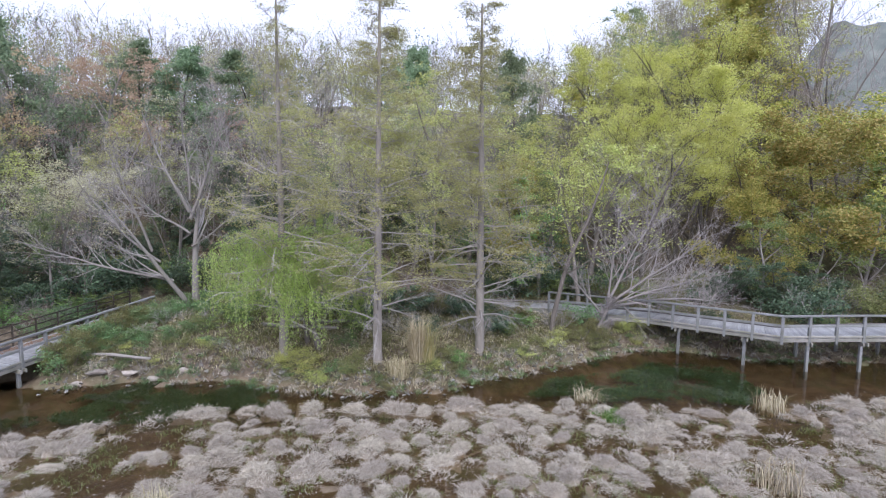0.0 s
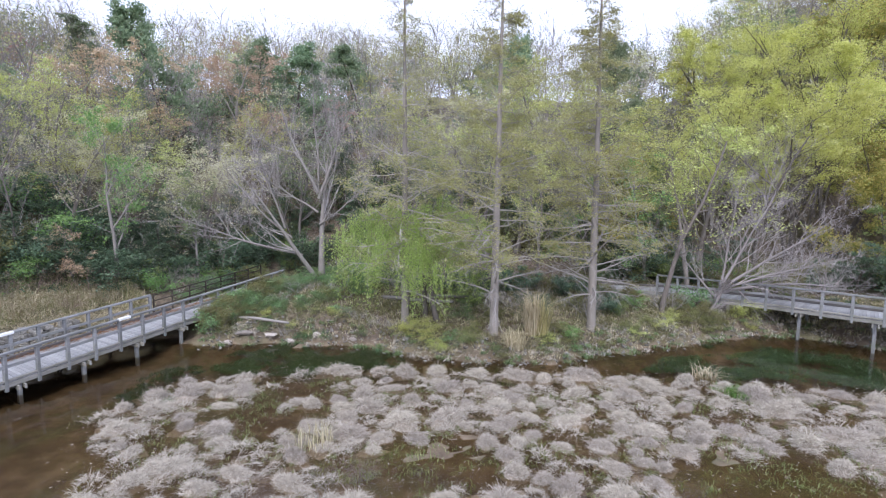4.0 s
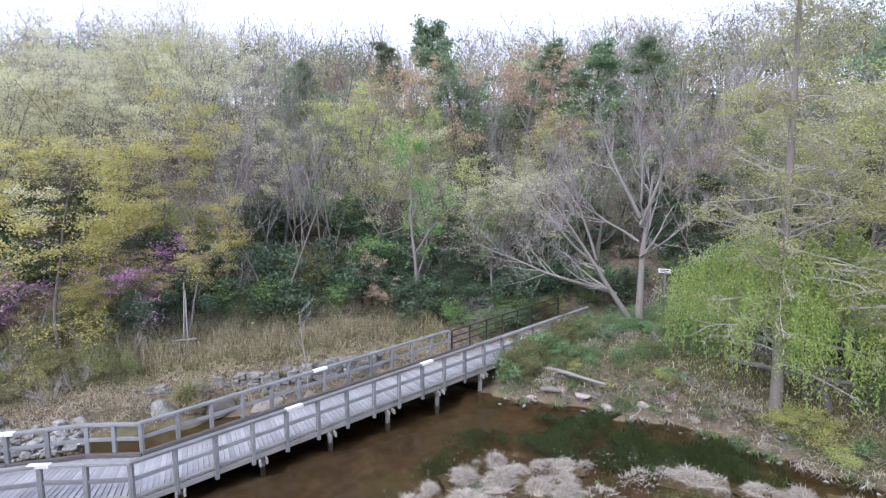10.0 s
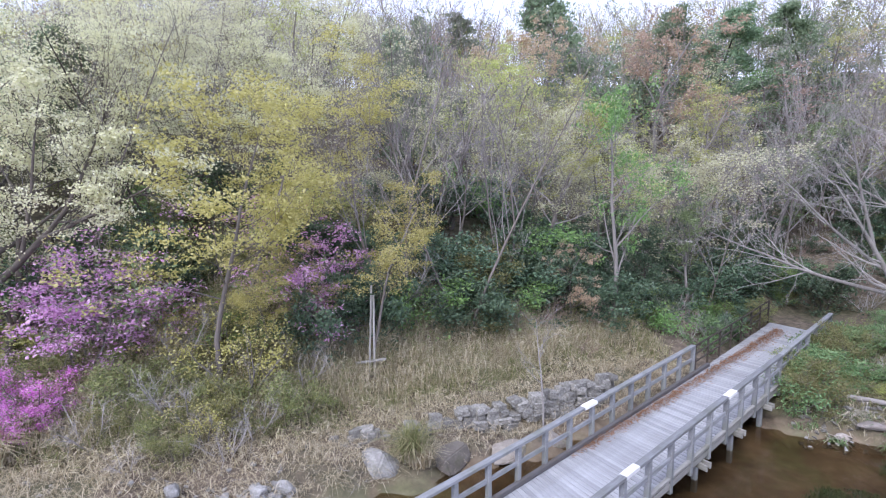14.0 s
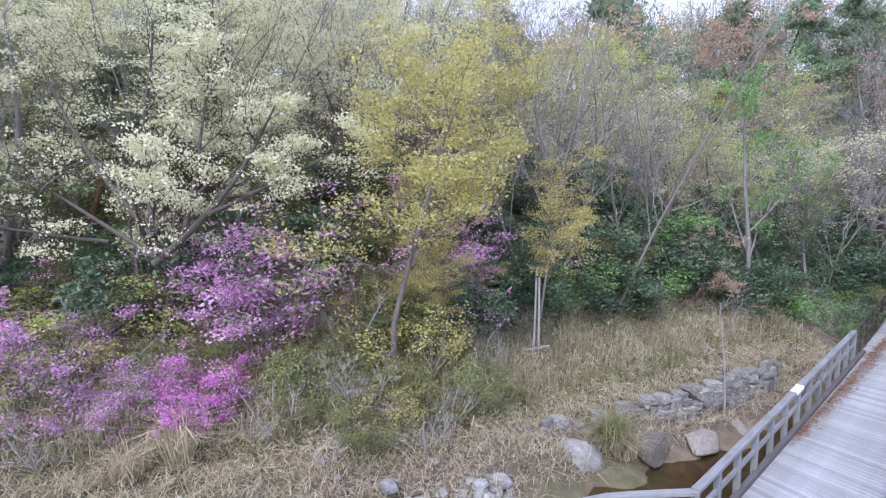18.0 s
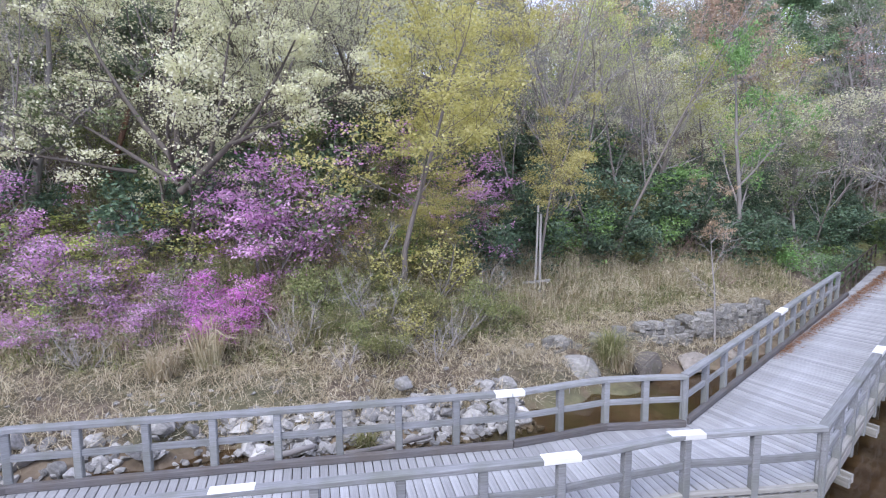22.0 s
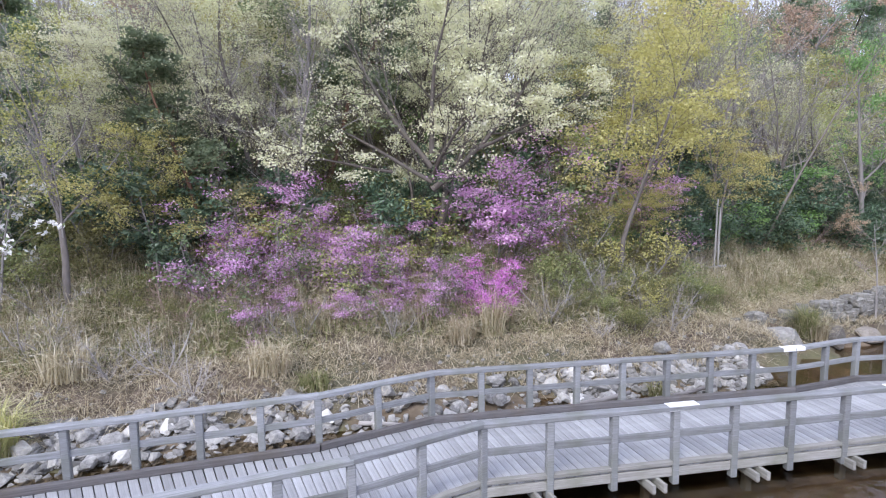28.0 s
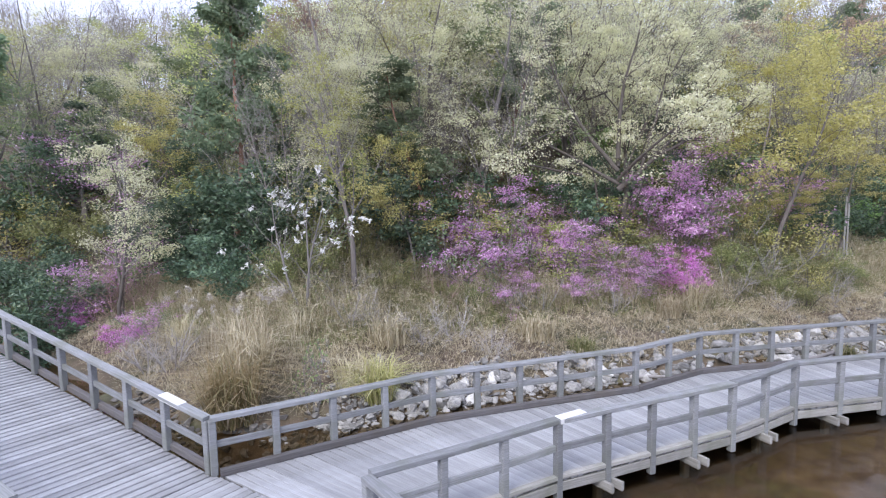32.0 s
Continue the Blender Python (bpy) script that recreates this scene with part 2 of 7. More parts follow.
L_STRAW = leaf_material("straw", [(0, (0.39, 0.335, 0.215)), (0.5, (0.59, 0.525, 0.37)), (1, (0.76, 0.695, 0.54))], 0.3, 0.7, 0.15, 0.012)
L_TUSSOCK = leaf_material("bleached_grass", [(0, (0.34, 0.305, 0.26)), (0.45, (0.53, 0.485, 0.425)), (1, (0.70, 0.65, 0.585))], 0.25, 0.8, 0.14, 0.012)
L_MOUND = bark_material("matted_straw", (0.15, 0.125, 0.10), (0.40, 0.355, 0.305), 30.0)
L_GRASS = leaf_material("green_blade", [(0, (0.200, 0.230, 0.097)), (0.6, (0.310, 0.330, 0.151)), (1, (0.480, 0.460, 0.259))], 0.35)
L_SEDGE = leaf_material("sedge_blade", [(0, (0.26, 0.26, 0.11)), (0.5, (0.46, 0.40, 0.20)), (1, (0.62, 0.54, 0.33))], 0.3)
L_WEED = leaf_material("water_weed", [(0, (0.09, 0.19, 0.10)), (0.6, (0.15, 0.28, 0.14)), (1, (0.25, 0.37, 0.19))], 0.35)
L_MARSH = leaf_material("marsh_herb", [(0, (0.17, 0.25, 0.09)), (0.6, (0.28, 0.36, 0.14)), (1, (0.42, 0.46, 0.22))], 0.4)
L_IRIS = leaf_material("iris_blade", [(0, (0.10, 0.26, 0.07)), (1, (0.22, 0.44, 0.12))], 0.4)
L_NEEDLE = leaf_material("rusty_needle", [(0, (0.26, 0.16, 0.06)), (1, (0.44, 0.29, 0.12))], 0.1, 0.8)
L_LITTER = leaf_material("dead_leaf", [(0, (0.16, 0.10, 0.075)), (0.5, (0.30, 0.21, 0.15)), (1, (0.46, 0.36, 0.26))], 0.1, 0.8)


# ---- mesh helpers ----
def raw_mesh(name, verts, faces, mats, index=None, smooth=False):
    """A mesh from an array of corners and an array (or list of arrays) of tris or quads."""
    faces = [f for f in (faces if isinstance(faces, list) else [faces]) if len(f)]
    me = bpy.data.meshes.new(name)
    verts = np.asarray(verts, np.float32)
    me.vertices.add(len(verts))
    me.vertices.foreach_set("co", verts.ravel())
    loops = np.concatenate([np.asarray(f, np.int32).ravel() for f in faces])
    sizes = np.concatenate([np.full(len(f), len(f[0]), np.int32) for f in faces])
    me.loops.add(len(loops))
    me.loops.foreach_set("vertex_index", loops)
    me.polygons.add(len(sizes))
    me.polygons.foreach_set("loop_start", np.concatenate([[0], np.cumsum(sizes)[:-1]]).astype(np.int32))
    for m in mats if isinstance(mats, (list, tuple)) else [mats]:
        me.materials.append(m)
    if index is not None:
        me.polygons.foreach_set("material_index", np.asarray(index, np.int32))
    me.polygons.foreach_set("use_smooth", np.full(len(sizes), smooth))
    me.update(calc_edges=True)
    return me


def bm_mesh(name, bm, mat):
    me = bpy.data.meshes.new(name)
    bm.to_mesh(me)
    bm.free()
    me.materials.append(mat)
    return me


def part(name, me, parent, label=""):
    ob = new(name, me)
    ob.parent = parent
    return tagged(ob, label) if label else ob


def box_bm(sx, sy, sz, bev=0.008, seg=1):
    bm = bmesh.new()
    bmesh.ops.create_cube(bm, size=1)
    bmesh.ops.scale(bm, vec=(sx, sy, sz), verts=bm.verts)
    if bev:
        bmesh.ops.bevel(bm, geom=bm.edges[:], offset=bev, segments=seg, affect="EDGES")
    return bm


def empty(name, loc=(0, 0, 0)):
    ob = new(name)
    ob.location = loc
    return ob


def bar(p, q, w, h):
    """The pose that lays a unit box from p to q, w wide and h high."""
    p, q = Vector(p), Vector(q)
    d = q - p
    x = d.normalized()
    y = Vector((0, 0, 1)).cross(x).normalized()
    z = x.cross(y)
    rot = Matrix((x, y, z)).transposed().to_4x4()
    return Matrix.Translation((p + q) / 2) @ rot @ Matrix.Diagonal((d.length, w, h, 1))


# ---- terrain ----
POND = [(-48, -24), (-46, -17.5), (-41, -14.6), (-34.5, -13.7), (-31.2, -12.6), (-30.2, -10.9), (-29.3, -8), (-28.1, -5.2), (-26.9, -2.6), (-25.4, 0.2), (-23.9, 3), (-23.0, 5.6),
        (-22.7, 8), (-22.2, 10), (-21.7, 13), (-21.2, 16.4), (-19.5, 18.3), (-17.8, 17.7), (-16.8, 18.5), (-15.3, 19.6), (-13.3, 20.4),
        (-11.2, 20.9), (-8.4, 20.7), (-6.1, 21.3), (-3.6, 22.4), (-2.3, 24), (-0.6, 25.6), (1.6, 28.1), (3.7, 30.4), (5.9, 31.4),
        (9, 30.7), (14, 32), (24, 33), (42, 28), (50, -10), (40, -45), (-20, -50), (-36, -40)]
MARSH = [(-14.6, 11.3), (-14.9, 13.8), (-13.2, 15.9), (-11.2, 17.8), (-8.8, 18.9), (-6, 19.9), (-2.8, 21.3), (0.4, 22.4), (5, 23.2),
         (9, 24.6), (13, 27.5), (20, 28), (26, 20), (20, 6), (6, 3), (-6, 5), (-10.5, 8.2)]


def poly_distance(x, y, poly):
    """Distance to a closed outline, below zero inside it."""
    best = np.full(x.shape, 1e9)
    inside = np.zeros(x.shape, bool)
    for (ax, ay), (bx, by) in zip(poly, poly[1:] + poly[:1]):
        dx, dy = bx - ax, by - ay
        t = np.clip(((x - ax) * dx + (y - ay) * dy) / (dx * dx + dy * dy), 0, 1)
        best = np.minimum(best, np.hypot(x - ax - t * dx, y - ay - t * dy))
        cross = (ay > y) != (by > y)
        xi = ax + (y - ay) * dx / (dy if dy else 1e-9)
        inside ^= cross & (x < xi)
    return np.where(inside, -best, best)


def waves(x, y, k, seed=0.0):
    """Smooth uneven field of about -1 to 1, k waves to the metre."""
    s = 0
    for i in range(5):
        a = seed + i * 2.4
        s = s + np.sin((x * math.cos(a) + y * math.sin(a)) * k * (1 + 0.23 * i) * 6.28 + i * 1.7 + seed)
    return s / 3.2


def ground(x, y):
    x, y = np.asarray(x, float), np.asarray(y, float)
    d = poly_distance(x, y, POND)
    d = d + 0.30 * waves(x, y, 0.33, 7.0) + 0.12 * waves(x, y, 1.1, 9.0)
    d = d + np.clip((x + 17.5) / 2, 0, 1) * np.clip((y - 17) / 2, 0, 1) * (0.22 * waves(x, y, 0.6, 3.0) + 0.2 * waves(x, y, 1.6, 4.0))
    west = np.interp(d, [0, 0.6, 1.6, 2.4, 3.6, 4.6, 7.2, 10, 17, 26, 34, 60, 120, 400], [0, 0.35, 0.8, 1.05, 1.6, 2.1, 3.9, 5.3, 8.3, 12.2, 14.2, 19.5, 21, 22])
    north = np.interp(d, [0, 0.5, 1.2, 3, 8, 12, 17, 27, 36, 60, 130, 400], [0, 0.3, 0.7, 1.05, 1.4, 2.6, 5.2, 11.4, 14.2, 19.5, 21, 22])
    w = np.clip((-17.6 - x) / 3.0, 0, 1) * np.clip((24 - y) / 6.0, 0, 1)
    w = w * w * (3 - 2 * w)
    h = west * w + north * (1 - w)
    # the hill is lower towards the south-west
    h = h * np.where(d > 10, 1 - 0.28 * np.clip((4 - y) / 25.0, 0, 1) * np.clip((d - 10) / 25, 0, 1), 1)
    h = h + np.clip(d, 0, 12) * 0.02 * waves(x, y, 0.11, 1.0) + np.clip(d, 0, 1) * 0.05 * waves(x, y, 0.5, 2.0)
    h = h + 0.9 * np.exp(-((x + 15.8) ** 2 + (y - 24.5) ** 2) / 12.0)
    h = h + np.clip(d - 13, 0, 70) * 0.24 * np.clip((x + 4) / 14.0, 0, 1) * np.clip((y - 30) / 8.0, 0, 1)
    on_path = np.clip(1 - np.abs(x + 20.1) / 2.6, 0, 1) * np.clip((y - 17.4) / 1.2, 0, 1) * np.clip((31 - y) / 3, 0, 1)
    path_z = 0.70 + np.clip(y - 18.0, 0, 14) * 0.055
    h = np.where(on_path > 0, h + (np.minimum(h, path_z) - h) * np.clip(on_path * 2.5, 0, 1), h)
    far_side = np.clip((x - 20) / 10, 0, 1) + np.clip((-22 - y) / 10, 0, 1)
    h = np.where(far_side > 0, np.minimum(h, 1.5 + np.clip(d, 0, 100) * 0.05), h)
    m = poly_distance(x, y, MARSH)
    bed = -0.34 + 0.05 * waves(x, y, 0.3, 3.0)
    flat = -0.035 + 0.03 * waves(x, y, 0.16, 5.0) + 0.03 * waves(x, y, 0.7, 6.0) + 0.025 * waves(x, y, 1.7, 2.0)
    k = np.clip(0.5 - m / 2.4, 0, 1)
    wet = bed * (1 - k) + flat * k
    near_shore = np.clip(-d / 1.2, 0, 1)
    wet = wet * near_shore + 0.0 * (1 - near_shore)
    return np.where(d > 0, h, wet)


def gz(x, y):
    return float(ground(np.array([x]), np.array([y]))[0])


def grid_axis(lo, hi, fine_lo, fine_hi, fine, coarse):
    a = np.arange(fine_lo, fine_hi, fine)
    left, right, s = [fine_lo], [a[-1]], fine
    while left[-1] > lo:
        s = min(s * 1.25, coarse)
        left.append(left[-1] - s)
    s = fine
    while right[-1] < hi:
        s = min(s * 1.25, coarse)
        right.append(right[-1] + s)
    return np.concatenate([left[:0:-1], a, right[1:]])


gx, gy = grid_axis(-420, 320, -36, 18, 0.28, 14), grid_axis(-260, 460, -18, 36, 0.28, 14)
X, Y = np.meshgrid(gx, gy, indexing="xy")
Z = ground(X, Y)
nx, ny = len(gx), len(gy)
idx = np.arange(nx * ny).reshape(ny, nx)
quads = np.stack([idx[:-1, :-1], idx[:-1, 1:], idx[1:, 1:], idx[1:, :-1]], -1).reshape(-1, 4)

m_ground, n, l, p = material("bank_and_mud")
geo = n.new("ShaderNodeNewGeometry")
sep = n.new("ShaderNodeSeparateXYZ")
l.new(geo.outputs["Position"], sep.inputs[0])
big = noise_tex(n, l, 0.35, 5, 0.6, geo.outputs["Position"])
fine = noise_tex(n, l, 4.5, 8, 0.7, geo.outputs["Position"])
mid = noise_tex(n, l, 1.3, 6, 0.65, geo.outputs["Position"])
soil = ramp(n, l, fine, [(0.3, (0.06, 0.048, 0.04)), (0.5, (0.14, 0.11, 0.085)), (0.7, (0.27, 0.22, 0.17))])
grassy = ramp(n, l, fine, [(0.3, (0.07, 0.075, 0.04)), (0.7, (0.18, 0.17, 0.10))])
land = mix_col(n, l, ramp(n, l, big, [(0.46, (0, 0, 0)), (0.6, (0.8, 0.8, 0.8))]), soil, grassy)
mud = ramp(n, l, mid, [(0.25, (0.075, 0.056, 0.042)), (0.5, (0.17, 0.13, 0.088)), (0.75, (0.30, 0.24, 0.175))])
algae = ramp(n, l, fine, [(0.3, (0.06, 0.085, 0.04)), (0.7, (0.16, 0.20, 0.085))])
mud = mix_col(n, l, ramp(n, l, noise_tex(n, l, 0.55, 4, 0.6, geo.outputs["Position"]), [(0.5, (0, 0, 0)), (0.62, (0.45, 0.45, 0.45))]), mud, algae)
lim = n.new("ShaderNodeMapRange")
lim.inputs["From Min"].default_value, lim.inputs["From Max"].default_value = 0.05, 0.3
l.new(sep.outputs[2], lim.inputs[0])
l.new(mix_col(n, l, lim.outputs[0], mud, land), p.inputs["Base Color"])
p.inputs["Roughness"].default_value = 0.9
bump(n, l, p, fine, 0.8, 0.06)
terrain = new("ground", raw_mesh("ground", np.stack([X, Y, Z], -1).reshape(-1, 3), quads, m_ground, smooth=True))
tagged(terrain, "brown leaf-strewn pond bank, mud bed and wooded hillside", "ground", kind="structure")

m_water, n, l, p = material("pond_water")
n.remove(p)
tr = n.new("ShaderNodeBsdfTransparent")
pos = n.new("ShaderNodeNewGeometry").outputs["Position"]
tint = ramp(n, l, noise_tex(n, l, 0.22, 4, 0.6, pos), [(0.35, (0.62, 0.54, 0.43)), (0.65, (0.82, 0.74, 0.61))])
l.new(tint, tr.inputs[0])
gl = n.new("ShaderNodeBsdfGlossy")
gl.inputs["Roughness"].default_value = 0.04
fr = n.new("ShaderNodeFresnel")
fr.inputs[0].default_value = 1.33
bp = n.new("ShaderNodeBump")
bp.inputs["Strength"].default_value, bp.inputs["Distance"].default_value = 0.3, 0.02
l.new(noise_tex(n, l, 3.0, 3, 0.5, pos), bp.inputs["Height"])
l.new(bp.outputs[0], gl.inputs["Normal"])
l.new(bp.outputs[0], fr.inputs["Normal"])
mx = n.new("ShaderNodeMixShader")
l.new(fr.outputs[0], mx.inputs[0])
l.new(tr.outputs[0], mx.inputs[1])
l.new(gl.outputs[0], mx.inputs[2])
l.new(mx.outputs[0], n["Material Output"].inputs[0])
wx, wy = np.meshgrid(np.linspace(-40, 55, 20), np.linspace(-55, 36, 20))
wi = np.arange(400).reshape(20, 20)
water = new("water", raw_mesh("water", np.stack([wx, wy, wx * 0], -1).reshape(-1, 3),
                              np.stack([wi[:-1, :-1], wi[:-1, 1:], wi[1:, 1:], wi[1:, :-1]], -1).reshape(-1, 4), m_water))
tagged(water, "shallow clear brown pond water over red-brown mud", "water", kind="structure")


# ---- boardwalk ----
DECK = 0.33


def bridge_z(y):
    """Deck height along the ramped bridge."""
    return DECK + max(0.0, y - 5.8) * 0.0525


NEAR = [(-25.96, -12.55), (-25.35, -9.6), (-24.2, -6.1), (-23.82, -4.1), (-20.14, 2.2), (-19.37, 4.06), (-18.17, 5.8)]
BACK = [(-29.13, -13.45), (-28.33, -9.6), (-26.5, -5.35), (-26.08, -3.22), (-22.1, 3.42), (-21.4, 5.2), (-20.52, 6.42)]
near3 = [Vector((x, y, DECK)) for x, y in NEAR]
back3 = [Vector((x, y, DECK)) for x, y in BACK]
B0, B1 = Vector((-18.17, 5.8, DECK)), Vector((-18.75, 18.8, bridge_z(18.8)))
K0, K1 = Vector((-20.52, 6.42, DECK + 0.03)), Vector((-20.98, 17.9, bridge_z(17.9)))

bm = box_bm(0.115, 0.115, 1.0, 0.012)
POST_ME = bm_mesh("post", bm, M_RAIL)


def beam_mesh(name, mat, w, h, length, rng):
    """A sawn beam along x with eased edges and a slight bow."""
    n = max(2, int(length / 0.5))
    b = min(w, h) * 0.12
    prof = [(-w / 2 + b, -h / 2), (w / 2 - b, -h / 2), (w / 2, -h / 2 + b), (w / 2, h / 2 - b), (w / 2 - b, h / 2), (-w / 2 + b, h / 2), (-w / 2, h / 2 - b), (-w / 2, -h / 2 + b)]
    v, f = [], []
    ph = rng.uniform(0, 6)
    for i in range(n + 1):
        t = i / n
        sag = 0.006 * math.sin(ph + t * 5)
        v += [((t - 0.5) * length, a + sag, c + 0.5 * sag) for a, c in prof]
    for i in range(n):
        for k in range(8):
            f.append((i * 8 + k, i * 8 + (k + 1) % 8, (i + 1) * 8 + (k + 1) % 8, (i + 1) * 8 + k))
    me = bpy.data.meshes.new(name)
    me.from_pydata(v, [], f + [tuple(range(7, -1, -1)), tuple(n * 8 + k for k in range(8))])
    me.materials.append(mat)
    return me


def beam(name, p, q, w, h, mat, parent, rng, label=""):
    p, q = Vector(p), Vector(q)
    ob = part(name, beam_mesh(name, mat, w, h, (q - p).length, rng), parent, label)
    m = bar(p, q, 1, 1)
    ob.matrix_local = m @ Matrix.Diagonal((1 / (q - p).length, 1, 1, 1))
    return ob


def railing(p, q, drop, count, rng, group, label, first=True):
    """A run of wooden railing from p to q at deck height: posts, top rail and middle rail."""
    p, q = Vector(p), Vector(q)
    thing = empty("railing")
    tagged(thing, label, "railing", group)
    d = (q - p).normalized()
    for i in range(0 if first else 1, count + 1):
        s = p.lerp(q, i / count)
        ob = part("post", POST_ME, thing)
        h = 0.9 + drop
        ob.matrix_local = Matrix.Translation((s.x, s.y, s.z + 0.9 - h / 2)) @ Matrix.Rotation(math.atan2(d.y, d.x) + rng.uniform(-0.03, 0.03), 4, "Z") @ pose(0, 0, 0, rng.uniform(-0.6, 0.6), rng.uniform(-0.6, 0.6)) @ Matrix.Diagonal((1, 1, h, 1))
    up = Vector((0, 0, 1))
    beam("top_rail", p + up * 0.93 - d * 0.02, q + up * 0.93 + d * 0.02, 0.15, 0.075, M_RAIL, thing, rng)
    beam("middle_rail", p + up * 0.50, q + up * 0.50, 0.055, 0.105, M_RAIL, thing, rng)
    return thing


rng = random.Random(5)
for i in range(len(near3) - 1):
    a, b = near3[i], near3[i + 1]
    railing(a, b, 0.32, max(1, round((b - a).length / 0.98)), rng, "boardwalk railings", "weathered grey timber railing on the pond side of the low boardwalk", i == 0)
for i in range(len(back3) - 1):
    a, b = back3[i], back3[i + 1]
    railing(a, b, 0.0, max(1, round((b - a).length / 0.98)), rng, "boardwalk railings", "weathered grey timber railing on the stream side of the low boardwalk", i == 0)
railing(B0, B1, 0.32, 13, rng, "boardwalk railings", "long weathered timber railing on the pond side of the ramped bridge")
railing(K0, K1, 0.0, 12, rng, "boardwalk railings", "weathered timber railing on the bank side of the ramped bridge")
C0 = Vector((-29.22, -13.50, DECK))
RAMP = Vector((-0.94, -0.34, 0.17))
C1, D0 = C0 + RAMP * 12.5, Vector((-28.4, -16.0, DECK))
D1 = D0 + RAMP * 12.5
railing(C0, C1, 0.0, 12, rng, "boardwalk railings", "weathered timber railing along the ramped side branch")
railing(D0, D1, 0.25, 12, rng, "boardwalk railings", "weathered timber railing along the ramped side branch")
railing((-25.90, -12.66, DECK), (-24.2, -12.75, DECK), 0.32, 2, rng, "boardwalk railings", "short weathered timber railing at the boardwalk corner")

bm = box_bm(2.3, 0.128, 0.045, 0.006)
PLANK_ME = bm_mesh("plank", bm, M_DECK)


def lay_planks(name, left, right, label, lift=0.0):
    """Planks side by side between two edges that run alongside each other."""
    deck = empty(name)
    tagged(deck, label, "boardwalk", kind="structure")
    for (a, b), (c, d) in zip(zip(left, left[1:]), zip(right, right[1:])):
        run = ((b - a).length + (d - c).length) / 2
        count = max(1, round(run / 0.137))
        for k in range(count):
            t = (k + 0.5) / count
            p, q = a.lerp(b, t), c.lerp(d, t)
            ob = part("plank", PLANK_ME, deck)
            m = bar(p, q, 1, 1)
            w = run / count / 0.137
            ob.matrix_local = Matrix.Translation((0, 0, lift - 0.022 + rng.uniform(-0.004, 0.004))) @ m @ Matrix.Diagonal((1 / (q - p).length, 1, 1, 1)) @ Matrix.Diagonal(((q - p).length / 2.3 * rng.uniform(0.99, 1.01), w, 1, 1))
    return deck


back_low = [Vector((-29.1, -13.38, DECK))] + back3[1:]
lay_planks("boardwalk_low", near3, back_low, "low boardwalk of pale weathered grey planks laid crosswise")
lay_planks("boardwalk_bridge", [B0, B1], [K0, Vector((-21.0, 18.9, bridge_z(18.9)))], "ramped timber bridge deck of weathered grey planks")
lay_planks("boardwalk_branch", [Vector((-22.5, -12.4, DECK)), Vector((-25.9, -12.5, DECK)), Vector((-29.16, -13.45, DECK))],
           [Vector((-22.3, -15.1, DECK)), Vector((-25.6, -15.5, DECK)), Vector((-28.65, -15.9, DECK))], "wide boardwalk junction with pale weathered planks", -0.005)
lay_planks("boardwalk_side", [C0 + Vector((0.06, 0, 0)), C1], [Vector((-28.7, -16.0, DECK)), D1],
           "side branch of the boardwalk with pale weathered planks", -0.005)


def understructure(edge, other, label, step=2.05):
    """Edge beam, kerb, cross beams and piles under a stretch of deck."""
    thing = empty("boardwalk_frame")
    tagged(thing, label, "boardwalk frame")
    for a, b in zip(edge, edge[1:]):
        beam("edge_beam", a + Vector((0, 0, -0.12)), b + Vector((0, 0, -0.12)), 0.07, 0.15, M_FASCIA, thing, rng)
        beam("kerb", a.lerp(b, 0) + Vector((0, 0, 0.035)), b + Vector((0, 0, 0.035)), 0.09, 0.07, M_FASCIA, thing, rng)
    for a, b in zip(other, other[1:]):
        beam("edge_beam", a + Vector((0, 0, -0.12)), b + Vector((0, 0, -0.12)), 0.07, 0.15, M_FASCIA, thing, rng)
        d = (b - a).normalized()
        side = Vector((d.y, -d.x, 0)) * 0.07
        beam("kerb", a + side + Vector((0, 0, 0.06)), b + side + Vector((0, 0, 0.06)), 0.11, 0.12, M_KERB, thing, rng)
    for (a, b), (c, d) in zip(zip(edge, edge[1:]), zip(other, other[1:])):
        count = max(1, round((b - a).length / step))
        for k in range(count):
            t = (k + 0.5) / count
            p, q = a.lerp(b, t), c.lerp(d, t)
            across = (q - p).normalized()
            along = (b - a).normalized()
            for s in (-0.1, 0.1):
                beam("cross_beam", p - across * 0.22 + along * s + Vector((0, 0, -0.27)), q + across * 0.1 + along * s + Vector((0, 0, -0.27)), 0.06, 0.15, M_FASCIA, thing, rng)
            for u in (0.06, 0.94):
                s = p.lerp(q, u)
                foot = min(-0.3, gz(s.x, s.y)) - 0.1
                top = s.z - 0.1
                ob = part("support_post", POST_ME, thing)
                ob.matrix_local = Matrix.Translation((s.x, s.y, (foot + top) / 2)) @ Matrix.Rotation(math.atan2(along.y, along.x), 4, "Z") @ Matrix.Diagonal((1.1, 1.1, top - foot, 1))
    return thing


understructure(near3, back_low, "timber beams and piles under the low boardwalk")
understructure([B0, B1], [K0, Vector((-21.0, 18.9, bridge_z(18.9)))], "timber beams and piles standing in the pond under the bridge")
understructure([D0, D1], [C0, C1], "timber beams and piles under the ramped side branch")

